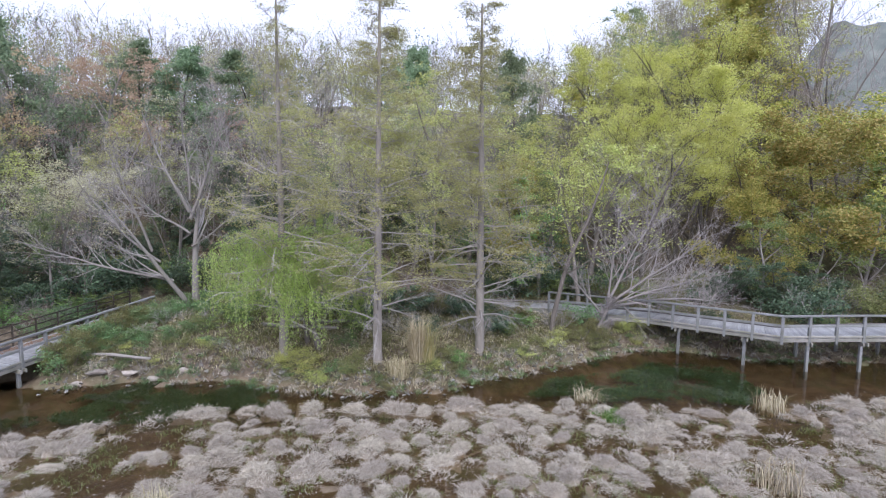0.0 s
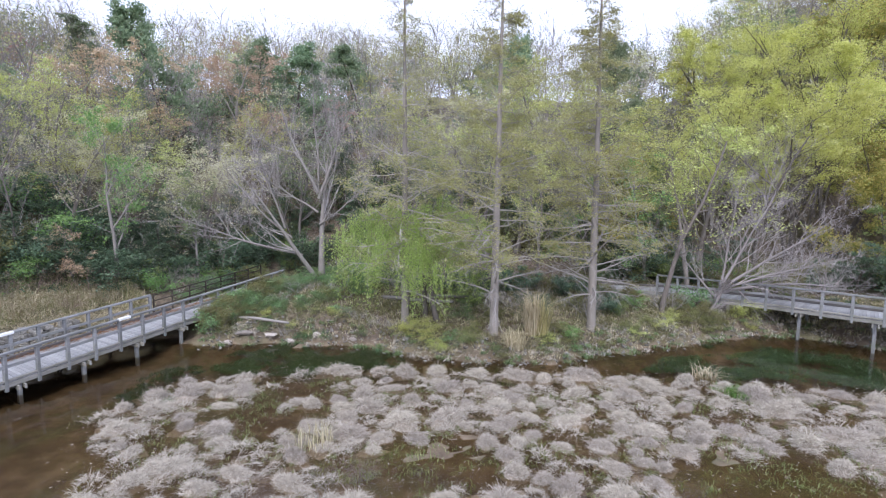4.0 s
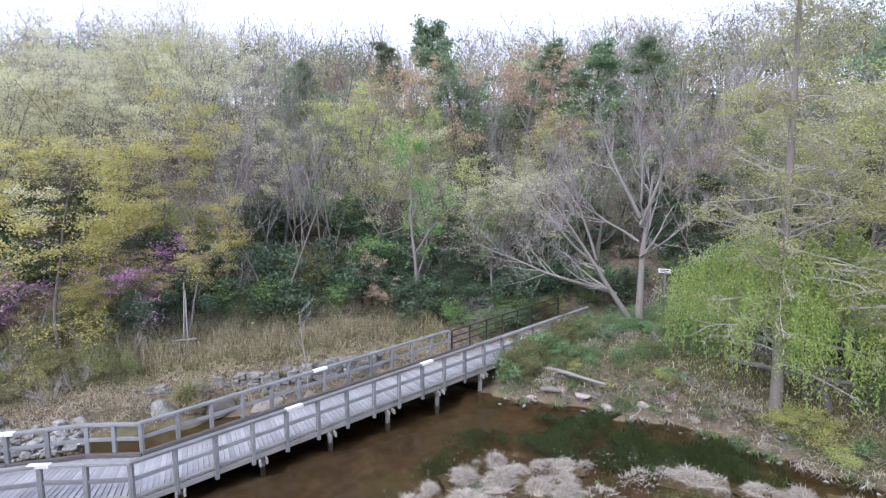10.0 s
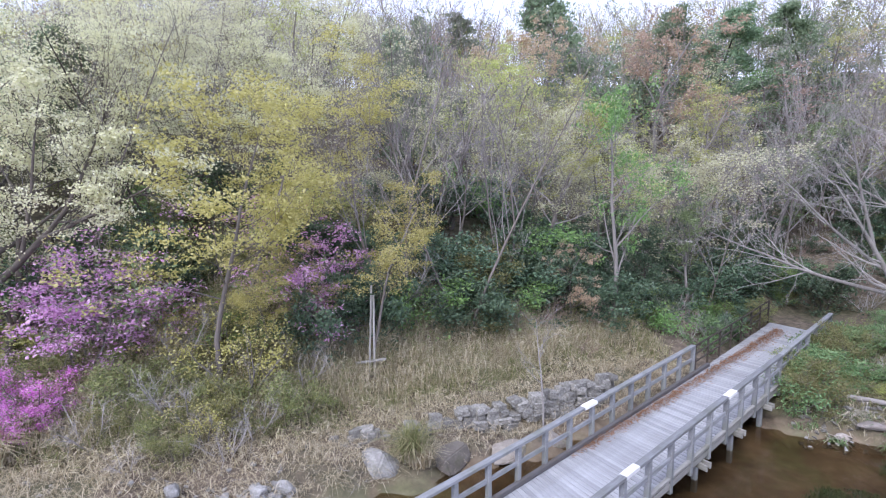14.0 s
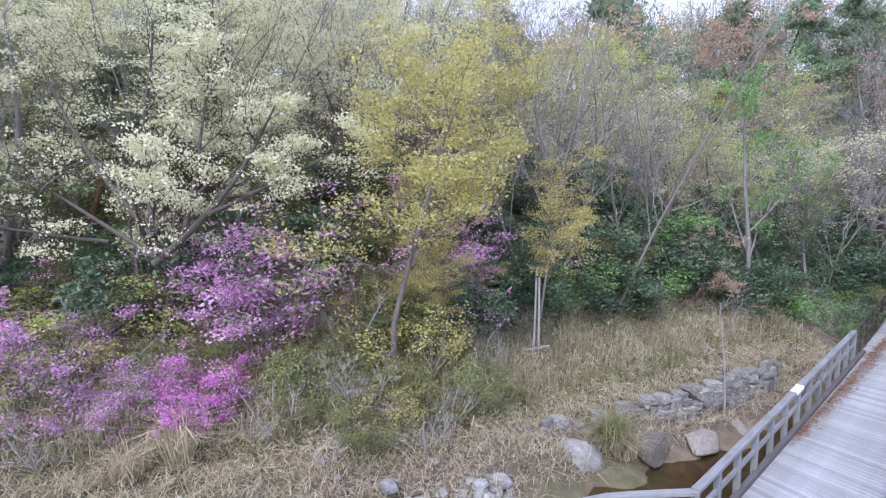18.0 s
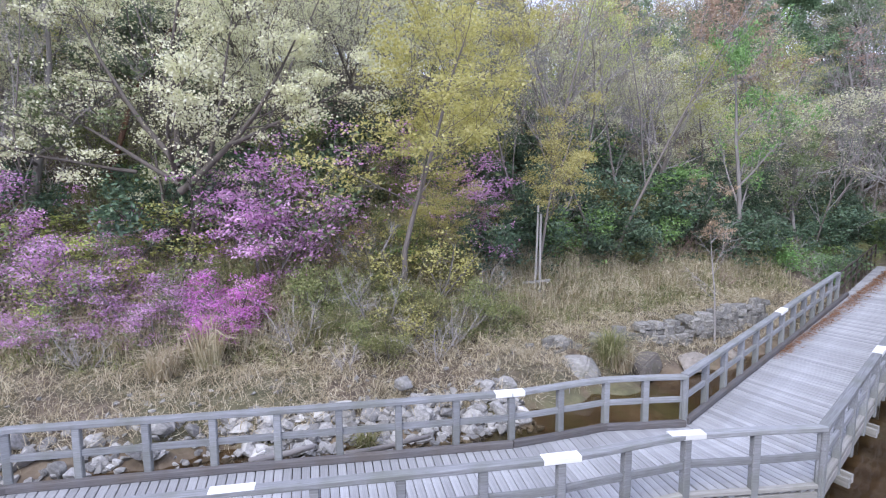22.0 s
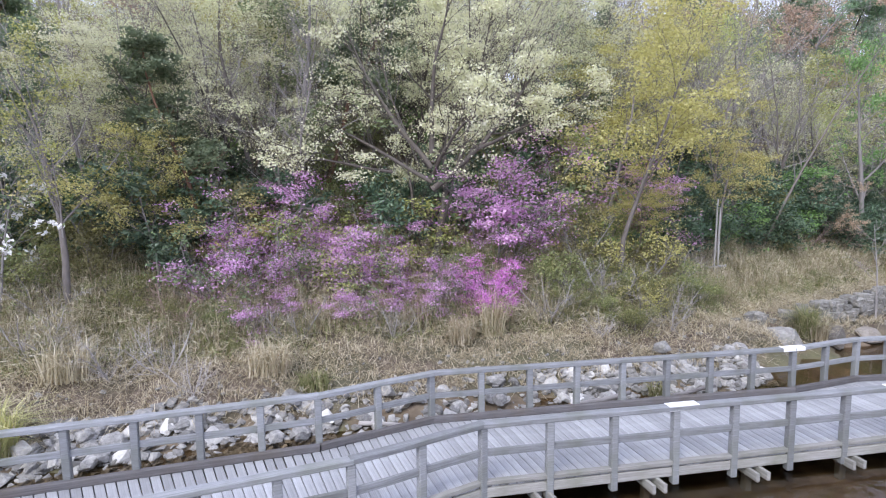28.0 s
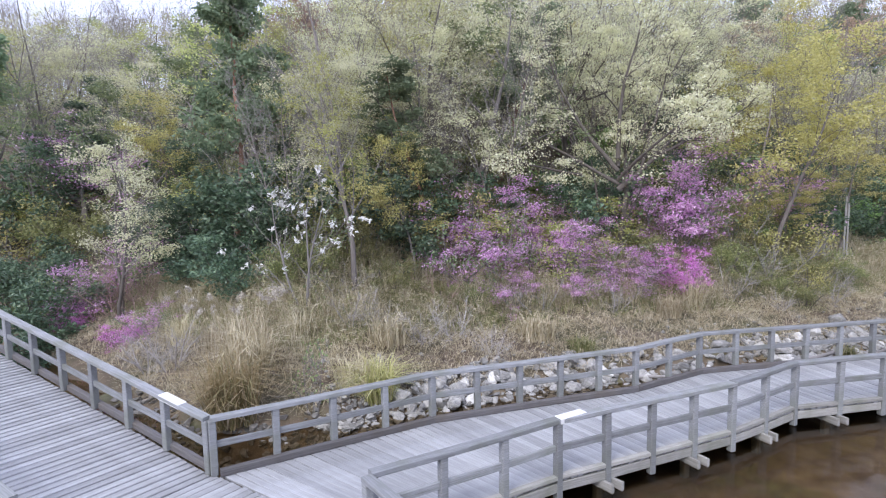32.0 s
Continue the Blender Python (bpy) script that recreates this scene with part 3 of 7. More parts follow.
bm = box_bm(0.52, 0.165, 0.085, 0.006)
PLATE_ME = bm_mesh("reflector_plate", bm, M_WHITE)
for (x, y), (dx, dy) in (((-19.37, 4.06), (0.55, 0.83)), ((-20.14, 2.2), (0.5, 0.87)), ((-22.2, -1.3), (0.5, 0.86)), ((-25.3, -9.35), (0.2, 0.98)),
                         ((-22.12, 3.39), (0.51, 0.86)), ((-30.0, -13.78), (0.94, 0.34)), ((-18.36, 10.05), (-0.045, 1)), ((-20.73, 12.0), (-0.04, 1)), ((-18.58, 15.0), (-0.045, 1))):
    ob = new("white_rail_plate", PLATE_ME)
    z = (bridge_z(y) if y > 6 else DECK + (0.14 if x < -29.5 else 0.0)) + 0.934
    ob.matrix_world = Matrix.Translation((x, y, z)) @ Matrix.Rotation(math.atan2(dy, dx), 4, "Z") @ pose(0, 0, 0, 0, -3.0 if y > 6 else 9.5 if x < -29.5 else 0)
    tagged(ob, "white plate wrapped over the grey top rail", "rail plate", "white rail plates")

# path on the far bank beyond the bridge, with a dark metal fence
FENCE_ME = POST_ME.copy()
FENCE_ME.materials[0] = M_METAL
thing = empty("metal_fence")
tagged(thing, "low dark metal fence beside the path beyond the bridge", "fence")
F0, F1 = Vector((-21.0, 18.1, 0.98)), Vector((-21.5, 25.4, 1.36))
for i in range(8):
    s = F0.lerp(F1, i / 7)
    ob = part("fence_post", FENCE_ME, thing)
    ob.matrix_local = Matrix.Translation((s.x, s.y, s.z + 0.42)) @ Matrix.Diagonal((0.5, 0.5, 0.95, 1))
for h in (0.35, 0.62, 0.88):
    beam("fence_rail", F0 + Vector((0, 0, h)), F1 + Vector((0, 0, h)), 0.04, 0.045, M_METAL, thing, rng)
lay_planks("boardwalk_landing", [B1, Vector((-19.1, 25.0, 1.34))], [Vector((-21.0, 18.9, bridge_z(18.9))), Vector((-21.4, 25.4, 1.34))], "planked landing leading into the woods, strewn with rusty needles", 0.004)
railing(B1, (-19.1, 24.6, 1.32), 0.3, 6, rng, "boardwalk railings", "weathered timber railing half hidden by brambles on the bank")

# boardwalk on the far side of the inlet
R_NEAR = [Vector(v) for v in ((-8.0, 31.6, 1.25), (-0.5, 32.0, 1.4), (4.4, 31.2, 1.42), (9.6, 29.2, 1.5), (14.0, 30.6, 1.55), (20.0, 33.0, 1.55))]
R_BACK = [v + Vector(o) for v, o in zip(R_NEAR, ((0, 1.9, 0), (0.1, 1.9, 0), (0.7, 1.8, 0), (0.3, 2.0, 0), (-0.6, 1.9, 0), (-0.7, 1.8, 0)))]
lay_planks("boardwalk_far", R_NEAR, R_BACK, "raised boardwalk of pale grey planks across the inlet")
understructure(R_NEAR, R_BACK, "timber beams and tall piles of the far boardwalk", 2.3)
for i in range(1, 5):
    railing(R_NEAR[i], R_NEAR[i + 1], 0.3, max(2, round((R_NEAR[i + 1] - R_NEAR[i]).length / 1.05)), rng, "far boardwalk railings", "weathered timber railing of the boardwalk across the inlet", i == 1)


# ---- plants ----
def seg_mesh(segs, sides, v0=0):
    """Tubes (or slivers, sides 0) for an array of rows x0 y0 z0 x1 y1 z1 r0 r1."""
    s = np.asarray(segs, float).reshape(-1, 8)
    if not len(s):
        return np.zeros((0, 3)), np.zeros((0, 4), int)
    a, b, r0, r1 = s[:, 0:3], s[:, 3:6], s[:, 6], s[:, 7]
    d = b - a
    d /= np.linalg.norm(d, axis=1, keepdims=True) + 1e-9
    ref = np.where(np.abs(d[:, 2:3]) > 0.9, np.array([[1.0, 0, 0]]), np.array([[0, 0, 1.0]]))
    u = np.cross(d, ref)
    u /= np.linalg.norm(u, axis=1, keepdims=True) + 1e-9
    w = np.cross(d, u)
    n = len(s)
    if sides == 0:
        v = np.stack([a + u * r0[:, None], a - u * r0[:, None], b], 1).reshape(-1, 3)
        return v, v0 + np.arange(n * 3).reshape(-1, 3)
    ang = np.arange(sides) * 2 * math.pi / sides
    ring = u[:, None, :] * np.cos(ang)[None, :, None] + w[:, None, :] * np.sin(ang)[None, :, None]
    v = np.concatenate([a[:, None] + ring * r0[:, None, None], b[:, None] + ring * r1[:, None, None]], 1).reshape(-1, 3)
    base = (np.arange(n) * 2 * sides)[:, None]
    k = np.arange(sides)
    f = np.stack([base + k, base + (k + 1) % sides, base + sides + (k + 1) % sides, base + sides + k], -1).reshape(-1, 4)
    return v, v0 + f


def leaf_cards(points, per, spread, size, nr, flat=0.0, hang=0.0, aspect=0.55):
    """Small diamond leaves scattered round each point."""
    pts = np.repeat(np.asarray(points, float).reshape(-1, 3), per, 0)
    n = len(pts)
    pts = pts + nr.normal(0, 1, (n, 3)) * np.asarray(spread)
    d = nr.normal(0, 1, (n, 3))
    d[:, 2] = d[:, 2] * (1 - flat) - hang
    d /= np.linalg.norm(d, axis=1, keepdims=True) + 1e-9
    e = np.cross(d, nr.normal(0, 1, (n, 3)) + np.array([0, 0, flat * 3]))
    e /= np.linalg.norm(e, axis=1, keepdims=True) + 1e-9
    s = size * nr.uniform(0.6, 1.35, (n, 1))
    bend = np.cross(d, e) * s * 0.12
    v = np.stack([pts - d * s * 0.5, pts + e * s * aspect * 0.5 + bend, pts + d * s * 0.5, pts - e * s * aspect * 0.5 + bend], 1).reshape(-1, 3)
    return v, np.arange(n * 4).reshape(-1, 4)


def clumped(points, wave, share, seed):
    """The share of the points that lies inside an uneven pattern of clumps, wave metres apart."""
    p = np.asarray(points, float)
    q = np.random.default_rng(seed)
    d = q.normal(0, 1, (7, 3)) * np.array([1, 1, 1.5])
    field = np.sin(p @ d.T * (4.5 / wave) + q.uniform(0, 6.28, 7)).sum(1)
    return p[field >= np.quantile(field, 1 - share)] if len(p) else p


def chain_mesh(rows, sides):
    """Continuous tubes along rows that follow on from one another."""
    vs, fs, chain, base = [], [], [], 0
    for i, row in enumerate(list(rows) + [None]):
        if chain and (row is None or row[:3] != chain[-1][3:6]):
            pts = [Vector(c[:3]) for c in chain] + [Vector(chain[-1][3:6])]
            rad = [c[6] for c in chain] + [chain[-1][7]]
            d0 = (pts[-1] - pts[0]).normalized()
            u = d0.orthogonal().normalized()
            for k, (p, r) in enumerate(zip(pts, rad)):
                d = (pts[min(k + 1, len(pts) - 1)] - pts[max(k - 1, 0)]).normalized()
                u = (u - d * u.dot(d)).normalized()
                w = d.cross(u)
                vs += [tuple(p + (u * math.cos(j * 6.2832 / sides) + w * math.sin(j * 6.2832 / sides)) * r) for j in range(sides)]
            for k in range(len(pts) - 1):
                for j in range(sides):
                    fs.append((base + k * sides + j, base + k * sides + (j + 1) % sides, base + (k + 1) * sides + (j + 1) % sides, base + (k + 1) * sides + j))
            base += len(pts) * sides
            chain = []
        if row is not None:
            chain.append(row)
    return np.array(vs), np.array(fs)


def grow(seed, height, radius, levels, seg, kids, angle, ratio, wobble, lift, bare, leaf_level, stems=1, lean=0.05, shape=None, spread=0.5, thin=0.55, rmin=0.006, tilt=(0, 0), start=None, aim=None):
    """Limbs of a tree: a list of segment rows for each level, and the places that bear leaves."""
    r = random.Random(seed)
    rows = [[] for _ in range(levels + 1)]
    ends = []

    def limb(p, d, length, rad, lv):
        n = seg[lv]
        step = length / n
        kidsat = []
        for i in range(n):
            w = wobble[lv]
            d = (d + Vector((r.gauss(0, w), r.gauss(0, w), r.gauss(0, w) + lift[lv]))).normalized()
            q = p + d * step
            ra, rb = rad * (1 - 0.8 * i / n), rad * (1 - 0.8 * (i + 1) / n)
            rows[lv].append((*p, *q, ra, rb))
            t = (i + 1) / n
            if lv < levels and t > bare[lv]:
                want = kids[lv] / (n * (1 - bare[lv])) * (1.2 if shape and lv == 0 and t > 0.8 else 1)
                for _ in range(int(want) + (r.random() < want % 1)):
                    kidsat.append((p.lerp(q, r.random()), d.copy(), t, rb))
            if lv >= leaf_level:
                ends.append(tuple(q))
            p = q
        for s, d, t, rb in kidsat:
            axis = d.cross(Vector((r.gauss(0, 1), r.gauss(0, 1), r.gauss(0, 1)))).normalized()
            c = (Matrix.Rotation(radians(angle[lv] * r.uniform(0.7, 1.3)), 3, axis) @ d).normalized()
            f = shape(t) if (shape and lv == 0) else (1.15 - 0.6 * t)
            limb(s, c, max(0.12, length * ratio[lv] * f * r.uniform(0.7, 1.25)), max(rb * thin, rmin), lv + 1)

    if aim is not None:
        limb(Vector(start), Vector(aim).normalized(), height, radius, 0)
        stems = 0
    for s in range(stems):
        a = 6.28 * s / stems + r.uniform(0, 1)
        k = lean if stems == 1 else spread * r.uniform(0.5, 1.3)
        limb(Vector((0.12 * math.cos(a), 0.12 * math.sin(a), -0.15)) if stems > 1 else Vector((0, 0, -0.15)),
             Vector((math.cos(a) * k + tilt[0], math.sin(a) * k + tilt[1], 1)).normalized(), height * r.uniform(0.8, 1.05), radius * (1 if stems == 1 else 0.7), 0)
    return rows, np.array(ends) if ends else np.zeros((0, 3))


SIDES = (7, 4, 3, 0, 0)


def plant(name, label, category, rows, bark, crowns, sides=SIDES, group="", limbs=None):
    """A tree or shrub: an Empty with its trunk, its branch work and one part for each foliage given."""
    thing = empty(name)
    tagged(thing, label, category, group)
    v, f = chain_mesh(rows[0], sides[0])
    part("trunk", raw_mesh("trunk", v, f, bark, smooth=True), thing)
    vs, fs, base = [], [], 0
    for lv in range(1, len(rows)):
        if not rows[lv]:
            continue
        if lv == 1 and sides[1]:
            v, f = chain_mesh(rows[lv], sides[lv])
            f = f + base
        else:
            v, f = seg_mesh(rows[lv], sides[lv], base)
        vs.append(v)
        fs.append(f)
        base += len(v)
    if vs:
        part("branching", raw_mesh("branching", np.concatenate(vs), fs, limbs or bark), thing)
    for nm, (v, f), mat in crowns:
        part(nm, raw_mesh(nm, v, f, mat), thing)
    return thing


def put(proto, x, y, scale=1.0, turn=None, z=None, sink=0.05):
    """A copy of a plant, standing on the ground."""
    ob = copy_thing(proto, Matrix.Identity(4))
    s = scale if isinstance(scale, tuple) else (scale, scale, scale)
    ob.matrix_basis = Matrix.Translation((x, y, (gz(x, y) if z is None else z) - sink)) @ Matrix.Rotation(rng.uniform(0, 6.28) if turn is None else turn, 4, "Z") @ Matrix.Diagonal((*s, 1))
    return ob


def drop(proto):
    """Takes away a pattern once its copies stand."""
    for o in (*proto.children_recursive, proto):
        bpy.data.objects.remove(o)


nr = np.random.default_rng(11)

# -- kinds of woodland tree --
kinds = {}


def wood_kind(key, name, label, seeds, bark, leaf, height, per, leaf_spread, size, share=1.0, flat=0.0, limbs=None, wave=1.4, **kw):
    cfg = dict(radius=0.12, levels=3, seg=(8, 5, 3, 2), kids=(10, 7, 5, 0), angle=(52, 46, 44, 40), ratio=(0.5, 0.48, 0.5, 0.5), wobble=(0.09, 0.14, 0.2, 0.25),
               lift=(0.01, 0.06, 0.05, 0.02), bare=(0.3, 0.2, 0.1, 0), leaf_level=2, stems=1)
    cfg.update(kw)
    kinds[key] = []
    for s in seeds:
        rows, ends = grow(s, height, **cfg)
        crowns = []
        if per > 0:
            pts = ends if share == 1 else clumped(ends, wave, share, s)
            crowns = [("crown", leaf_cards(pts, max(1, int(round(per))), leaf_spread, size, nr, flat), leaf)]
        kinds[key].append(plant(name, label, "tree", rows, bark, crowns, limbs=limbs))


def wood(key, *a, far=(2.6, 1.7), **kw):
    """One kind near by, and the same kind with fewer, larger leaves for the far hillside."""
    name, label, seeds, bark, leaf, height, per, spread, size = a
    wood_kind(key, *a, **kw)
    fk = dict(kw)
    k = list(fk.pop("kids", (10, 7, 5, 0)))
    fk["kids"] = (k[0] * 0.8, k[1] * 0.8, k[2] * 0.7, 0)
    fk["seg"] = (4, 3, 2, 1)
    fk["rmin"] = 0.011
    # far limbs swap to the paler bark: distance haze put into the colour
    if "limbs" in fk:
        fk["limbs"] = M_TWIG
    wood_kind(key + "_far", name, label, seeds[:2], bark, leaf, height, max(1, per / far[0]) if per else 0, tuple(k * 1.2 for k in spread), size * far[1], **fk)


LOOSE = (0.2, 0.2, 0.13)
TUFT = (0.15, 0.15, 0.07)
wood("bare", "bare_tree", "tall slender bare grey tree on the wooded hillside", (21, 22, 23, 24), M_BARK_MID, None, 9.5, 0, LOOSE, 0.1, kids=(12, 9, 9, 0), radius=0.08, angle=(34, 36, 38, 30), lift=(0.02, 0.05, 0.05, 0.04), thin=0.45, limbs=M_TWIG_MID, bare=(0.35, 0.2, 0.1, 0), wobble=(0.07, 0.12, 0.18, 0.25), stems=2, spread=0.22, ratio=(0.52, 0.5, 0.5, 0.5))
wood("bud", "budding_tree", "slender grey tree with a haze of yellow-green buds", (31, 32, 33), M_BARK_MID, L_YG, 8.5, 8, TUFT, 0.085, share=0.36, flat=0.3, wave=1.0, angle=(46, 44, 42, 30), kids=(12, 8, 5, 0), thin=0.45, limbs=M_TWIG_MID)
wood("pale", "pale_budding_tree", "broad tree with pale yellow-white spring buds", (41, 42), M_BARK_MID, L_PALE, 7.5, 8, TUFT, 0.085, share=0.40, flat=0.3, wave=1.0, kids=(10, 8, 5, 0), stems=2, spread=0.35, angle=(48, 44, 42, 40), thin=0.45, limbs=M_TWIG_MID, lift=(0.01, 0.03, 0.03, 0.02))
wood("fresh", "fresh_green_tree", "young tree with fresh green spring leaves", (51, 52), M_BARK, L_GREEN, 7.5, 9, TUFT, 0.11, share=0.36, flat=0.4, wave=0.9, kids=(10, 7, 5, 0), limbs=M_TWIG_MID, angle=(56, 46, 44, 40))
wood("olive", "young_oak", "young oak with yellow-olive new leaves", (61, 62), M_BARK_MID, L_OLIVE, 7.0, 17, (0.17, 0.17, 0.055), 0.080, share=0.34, flat=0.3, wave=0.8, kids=(13, 8, 5, 0), radius=0.07, angle=(48, 42, 44, 40), bare=(0.40, 0.2, 0.1, 0), thin=0.42, ratio=(0.50, 0.48, 0.5, 0.5), lift=(0.01, 0.04, 0.03, 0.0))
wood("gold", "golden_tree", "dense evergreen with golden-orange new growth", (71, 72), M_BARK_DARK, L_GOLD, 8.5, 16, (0.2, 0.2, 0.14), 0.14, kids=(11, 8, 4, 0), share=0.8, wave=1.2, bare=(0.15, 0.15, 0.1, 0))
wood("rust", "rusty_tree", "tree with rust-brown withered foliage on the hillside", (81, 82), M_BARK, L_RUST, 8.0, 9, TUFT, 0.12, kids=(10, 7, 4, 0), share=0.5)
wood("dark", "evergreen_tree", "dense dark green evergreen tree", (91, 92, 93), M_BARK_DARK, L_DARK, 6.0, 12, (0.18, 0.18, 0.07), 0.13, share=0.46, flat=0.5, wave=1.0, kids=(12, 7, 4, 0), bare=(0.1, 0.15, 0.1, 0), ratio=(0.45, 0.48, 0.5, 0.5), angle=(62, 46, 44, 40))
wood("mid", "leafy_tree", "tree with dull mid-green leaves", (96, 97), M_BARK, L_MID, 7.0, 10, TUFT, 0.12, share=0.42, flat=0.35, wave=1.0, kids=(11, 7, 4, 0), bare=(0.15, 0.15, 0.1, 0), angle=(58, 46, 44, 40), limbs=M_TWIG_MID)
wood("pine", "pine_tree", "tall pine with a reddish trunk and tufted dark crown", (101, 102), M_BARK_RED, L_PINE, 10.5, 11, (0.17, 0.17, 0.09), 0.17, kids=(26, 7, 3, 0), angle=(68, 45, 40, 40), ratio=(0.22, 0.42, 0.4, 0.4), bare=(0.38, 0.25, 0.1, 0), lift=(0.03, 0.06, 0.06, 0), share=0.52, wave=0.8, thin=0.3, radius=0.10, shape=lambda t: 1.3 - 0.9 * t)
wood("fir", "conifer", "broad dark green conifer standing out on the crest", (121, 122), M_BARK_DARK, L_PINE, 9.0, 5, (0.2, 0.2, 0.1), 0.17, kids=(52, 7, 3, 0), angle=(76, 45, 40, 40), ratio=(0.36, 0.4, 0.4, 0.4), bare=(0.10, 0.2, 0.1, 0), lift=(0.02, 0.05, 0.05, 0), share=0.7, wave=1.2, thin=0.3, radius=0.12, shape=lambda t: 1.35 - 1.1 * t)
wood("layered", "layered_tree", "spreading tree with flat tiers of pale yellow-olive new leaves", (111, 112), M_BARK_DARK, L_LAYER, 9.6, 15, (0.22, 0.22, 0.05), 0.09, share=0.33, flat=0.4, wave=1.1, kids=(10, 8, 5, 0), radius=0.11, stems=3, spread=0.5, angle=(44, 40, 40, 40), bare=(0.35, 0.25, 0.1, 0), thin=0.55, ratio=(0.6, 0.5, 0.5, 0.5), wobble=(0.06, 0.1, 0.15, 0.2), lift=(0.02, 0.02, 0.0, 0.0))

# -- undergrowth --
def bush_kind(key, name, label, seeds, bark, leaf, height, per, leaf_spread, size, crown="foliage", share=1.0, flat=0.0, wave=0.9, green=None, **kw):
    cfg = dict(radius=0.045, levels=2, seg=(4, 3, 2), kids=(7, 5, 0), angle=(48, 45, 40), ratio=(0.55, 0.5, 0.5), wobble=(0.14, 0.2, 0.25),
               lift=(0.02, 0.03, 0.02), bare=(0.15, 0.1, 0), leaf_level=1, stems=5, spread=0.75)
    cfg.update(kw)
    kinds[key] = []
    for s in seeds:
        rows, ends = grow(s, height, **cfg)
        crowns = [(crown, leaf_cards(clumped(ends, wave, share, s), per, leaf_spread, size, nr, flat), leaf)] if per else []
        if green:
            crowns.append(("foliage", leaf_cards(clumped(ends, wave, green[1], s + 500), 5, (0.16, 0.16, 0.08), 0.08, nr, 0.4), green[0]))
        kinds[key].append(plant(name, label, "shrub", rows, bark, crowns, sides=(5, 3, 0, 0)))


TIER = (0.2, 0.2, 0.06)
bush_kind("b_dark", "evergreen_shrub", "dark glossy evergreen shrub at the forest edge", (201, 202, 203), M_BARK_DARK, L_DARK, 1.9, 11, (0.17, 0.17, 0.06), 0.115, share=0.6, flat=0.5)
bush_kind("b_green", "green_shrub", "fresh green shrub at the forest edge", (211, 212), M_BARK, L_GREEN, 1.7, 6, TIER, 0.12, share=0.55, flat=0.5)
bush_kind("b_mid", "mixed_shrub", "straggling twiggy shrub with small dull olive leaves", (221, 222, 223), M_BARK_MID, L_SCRUB, 1.5, 9, (0.13, 0.13, 0.06), 0.065, share=0.5, flat=0.3, kids=(9, 7, 0), wave=0.7)
bush_kind("b_yg", "yellow_green_shrub", "bright yellow-green spring shrub", (231, 232), M_BARK, L_YG, 1.6, 7, TIER, 0.10, share=0.55, flat=0.6)
bush_kind("b_herb", "leafy_herb", "low clump of dull green leafy herbs on the bank", (226, 227), M_BARK_MID, L_HERB, 1.5, 5, TIER, 0.12, share=0.7, flat=0.4, stems=4, kids=(5, 4, 0))
bush_kind("b_bare", "bare_shrub", "bare grey-brown twiggy shrub", (241, 242), M_TWIG, None, 1.8, 0, TIER, 0.1, kids=(11, 8, 0))
bush_kind("b_red", "reddish_shrub", "leafless reddish-brown twiggy shrub on the bank", (246, 247), M_TWIG_RED, None, 1.8, 0, TIER, 0.1, kids=(12, 9, 0))
bush_kind("b_az", "azalea", "azalea shrub with tiers of mauve-pink blossom and grey twigs", (251, 252, 253), M_BARK, L_AZALEA, 1.9, 22, (0.13, 0.13, 0.04), 0.058, "blossom", share=0.30, flat=0.5, green=(L_MID, 0.3), wave=0.8)
bush_kind("b_az2", "azalea", "azalea shrub covered in deep magenta blossom", (256, 257), M_BARK_DARK, L_AZALEA2, 1.6, 20, (0.12, 0.12, 0.05), 0.065, "blossom", share=0.42, flat=0.4, green=(L_MID, 0.15), wave=0.8)
bush_kind("b_olive", "olive_shrub", "shrub with yellow-olive spring leaves", (261, 262), M_BARK, L_OLIVE, 2.2, 8, (0.14, 0.14, 0.06), 0.085, share=0.42, flat=0.4, wave=0.7)


def pick(key):
    return rng.choice(kinds[key])


# -- the wooded hillside --
rng = random.Random(77)
spots = []
for ring, (lo, hi, gap) in enumerate(((6.0, 16, 2.9), (16, 36, 3.3))):
    g = np.arange(-110, 110, gap)
    gxx, gyy = np.meshgrid(g, g)
    jit = np.random.default_rng(5 + ring).uniform(-0.45, 0.45, (2, *gxx.shape)) * gap
    px, py = (gxx + jit[0]).ravel(), (gyy + jit[1]).ravel()
    dd = poly_distance(px, py, POND)
    keep = (dd > lo) & (dd <= hi) & (py > -24) & (px < 30) & ((px < -20) | (py > 18)) & (py > -0.5 * (px + 30) - 60)
    keep &= ~((px > -17) & (py < 34)) & (py > -17.5) & (px < 9 + 0.39 * (py - 3))
    spots += [(x, y, d) for x, y, d in zip(px[keep], py[keep], dd[keep])]

KEEP = [(-33.4, 8.8, 3.6), (-36.5, 11.6, 3.0), (-33.6, 5.0, 3.0), (-31.5, 10.6, 2.4), (-31.1, 0.8, 3.4), (-29.8, 2.6, 2.8), (-28.0, 6.4, 3.4), (-27.8, 10.8, 1.6), (-16.2, 24.2, 3.0), (-24.4, 18.7, 2.0), (2, 30.3, 3), (0, 33, 2.5), (-33.8, -9.5, 2.4), (-38.0, -10.0, 2.6), (-30.5, -3.5, 3.0), (6, 41, 4.5), (16, 41, 3.5)]


def clear(x, y):
    """Places kept free: the path, and the spots of trees that stand by themselves."""
    if -23 < x < -16.5 and y < 33:
        return False
    return not any(math.hypot(x - a, y - b) < r for a, b, r in KEEP)


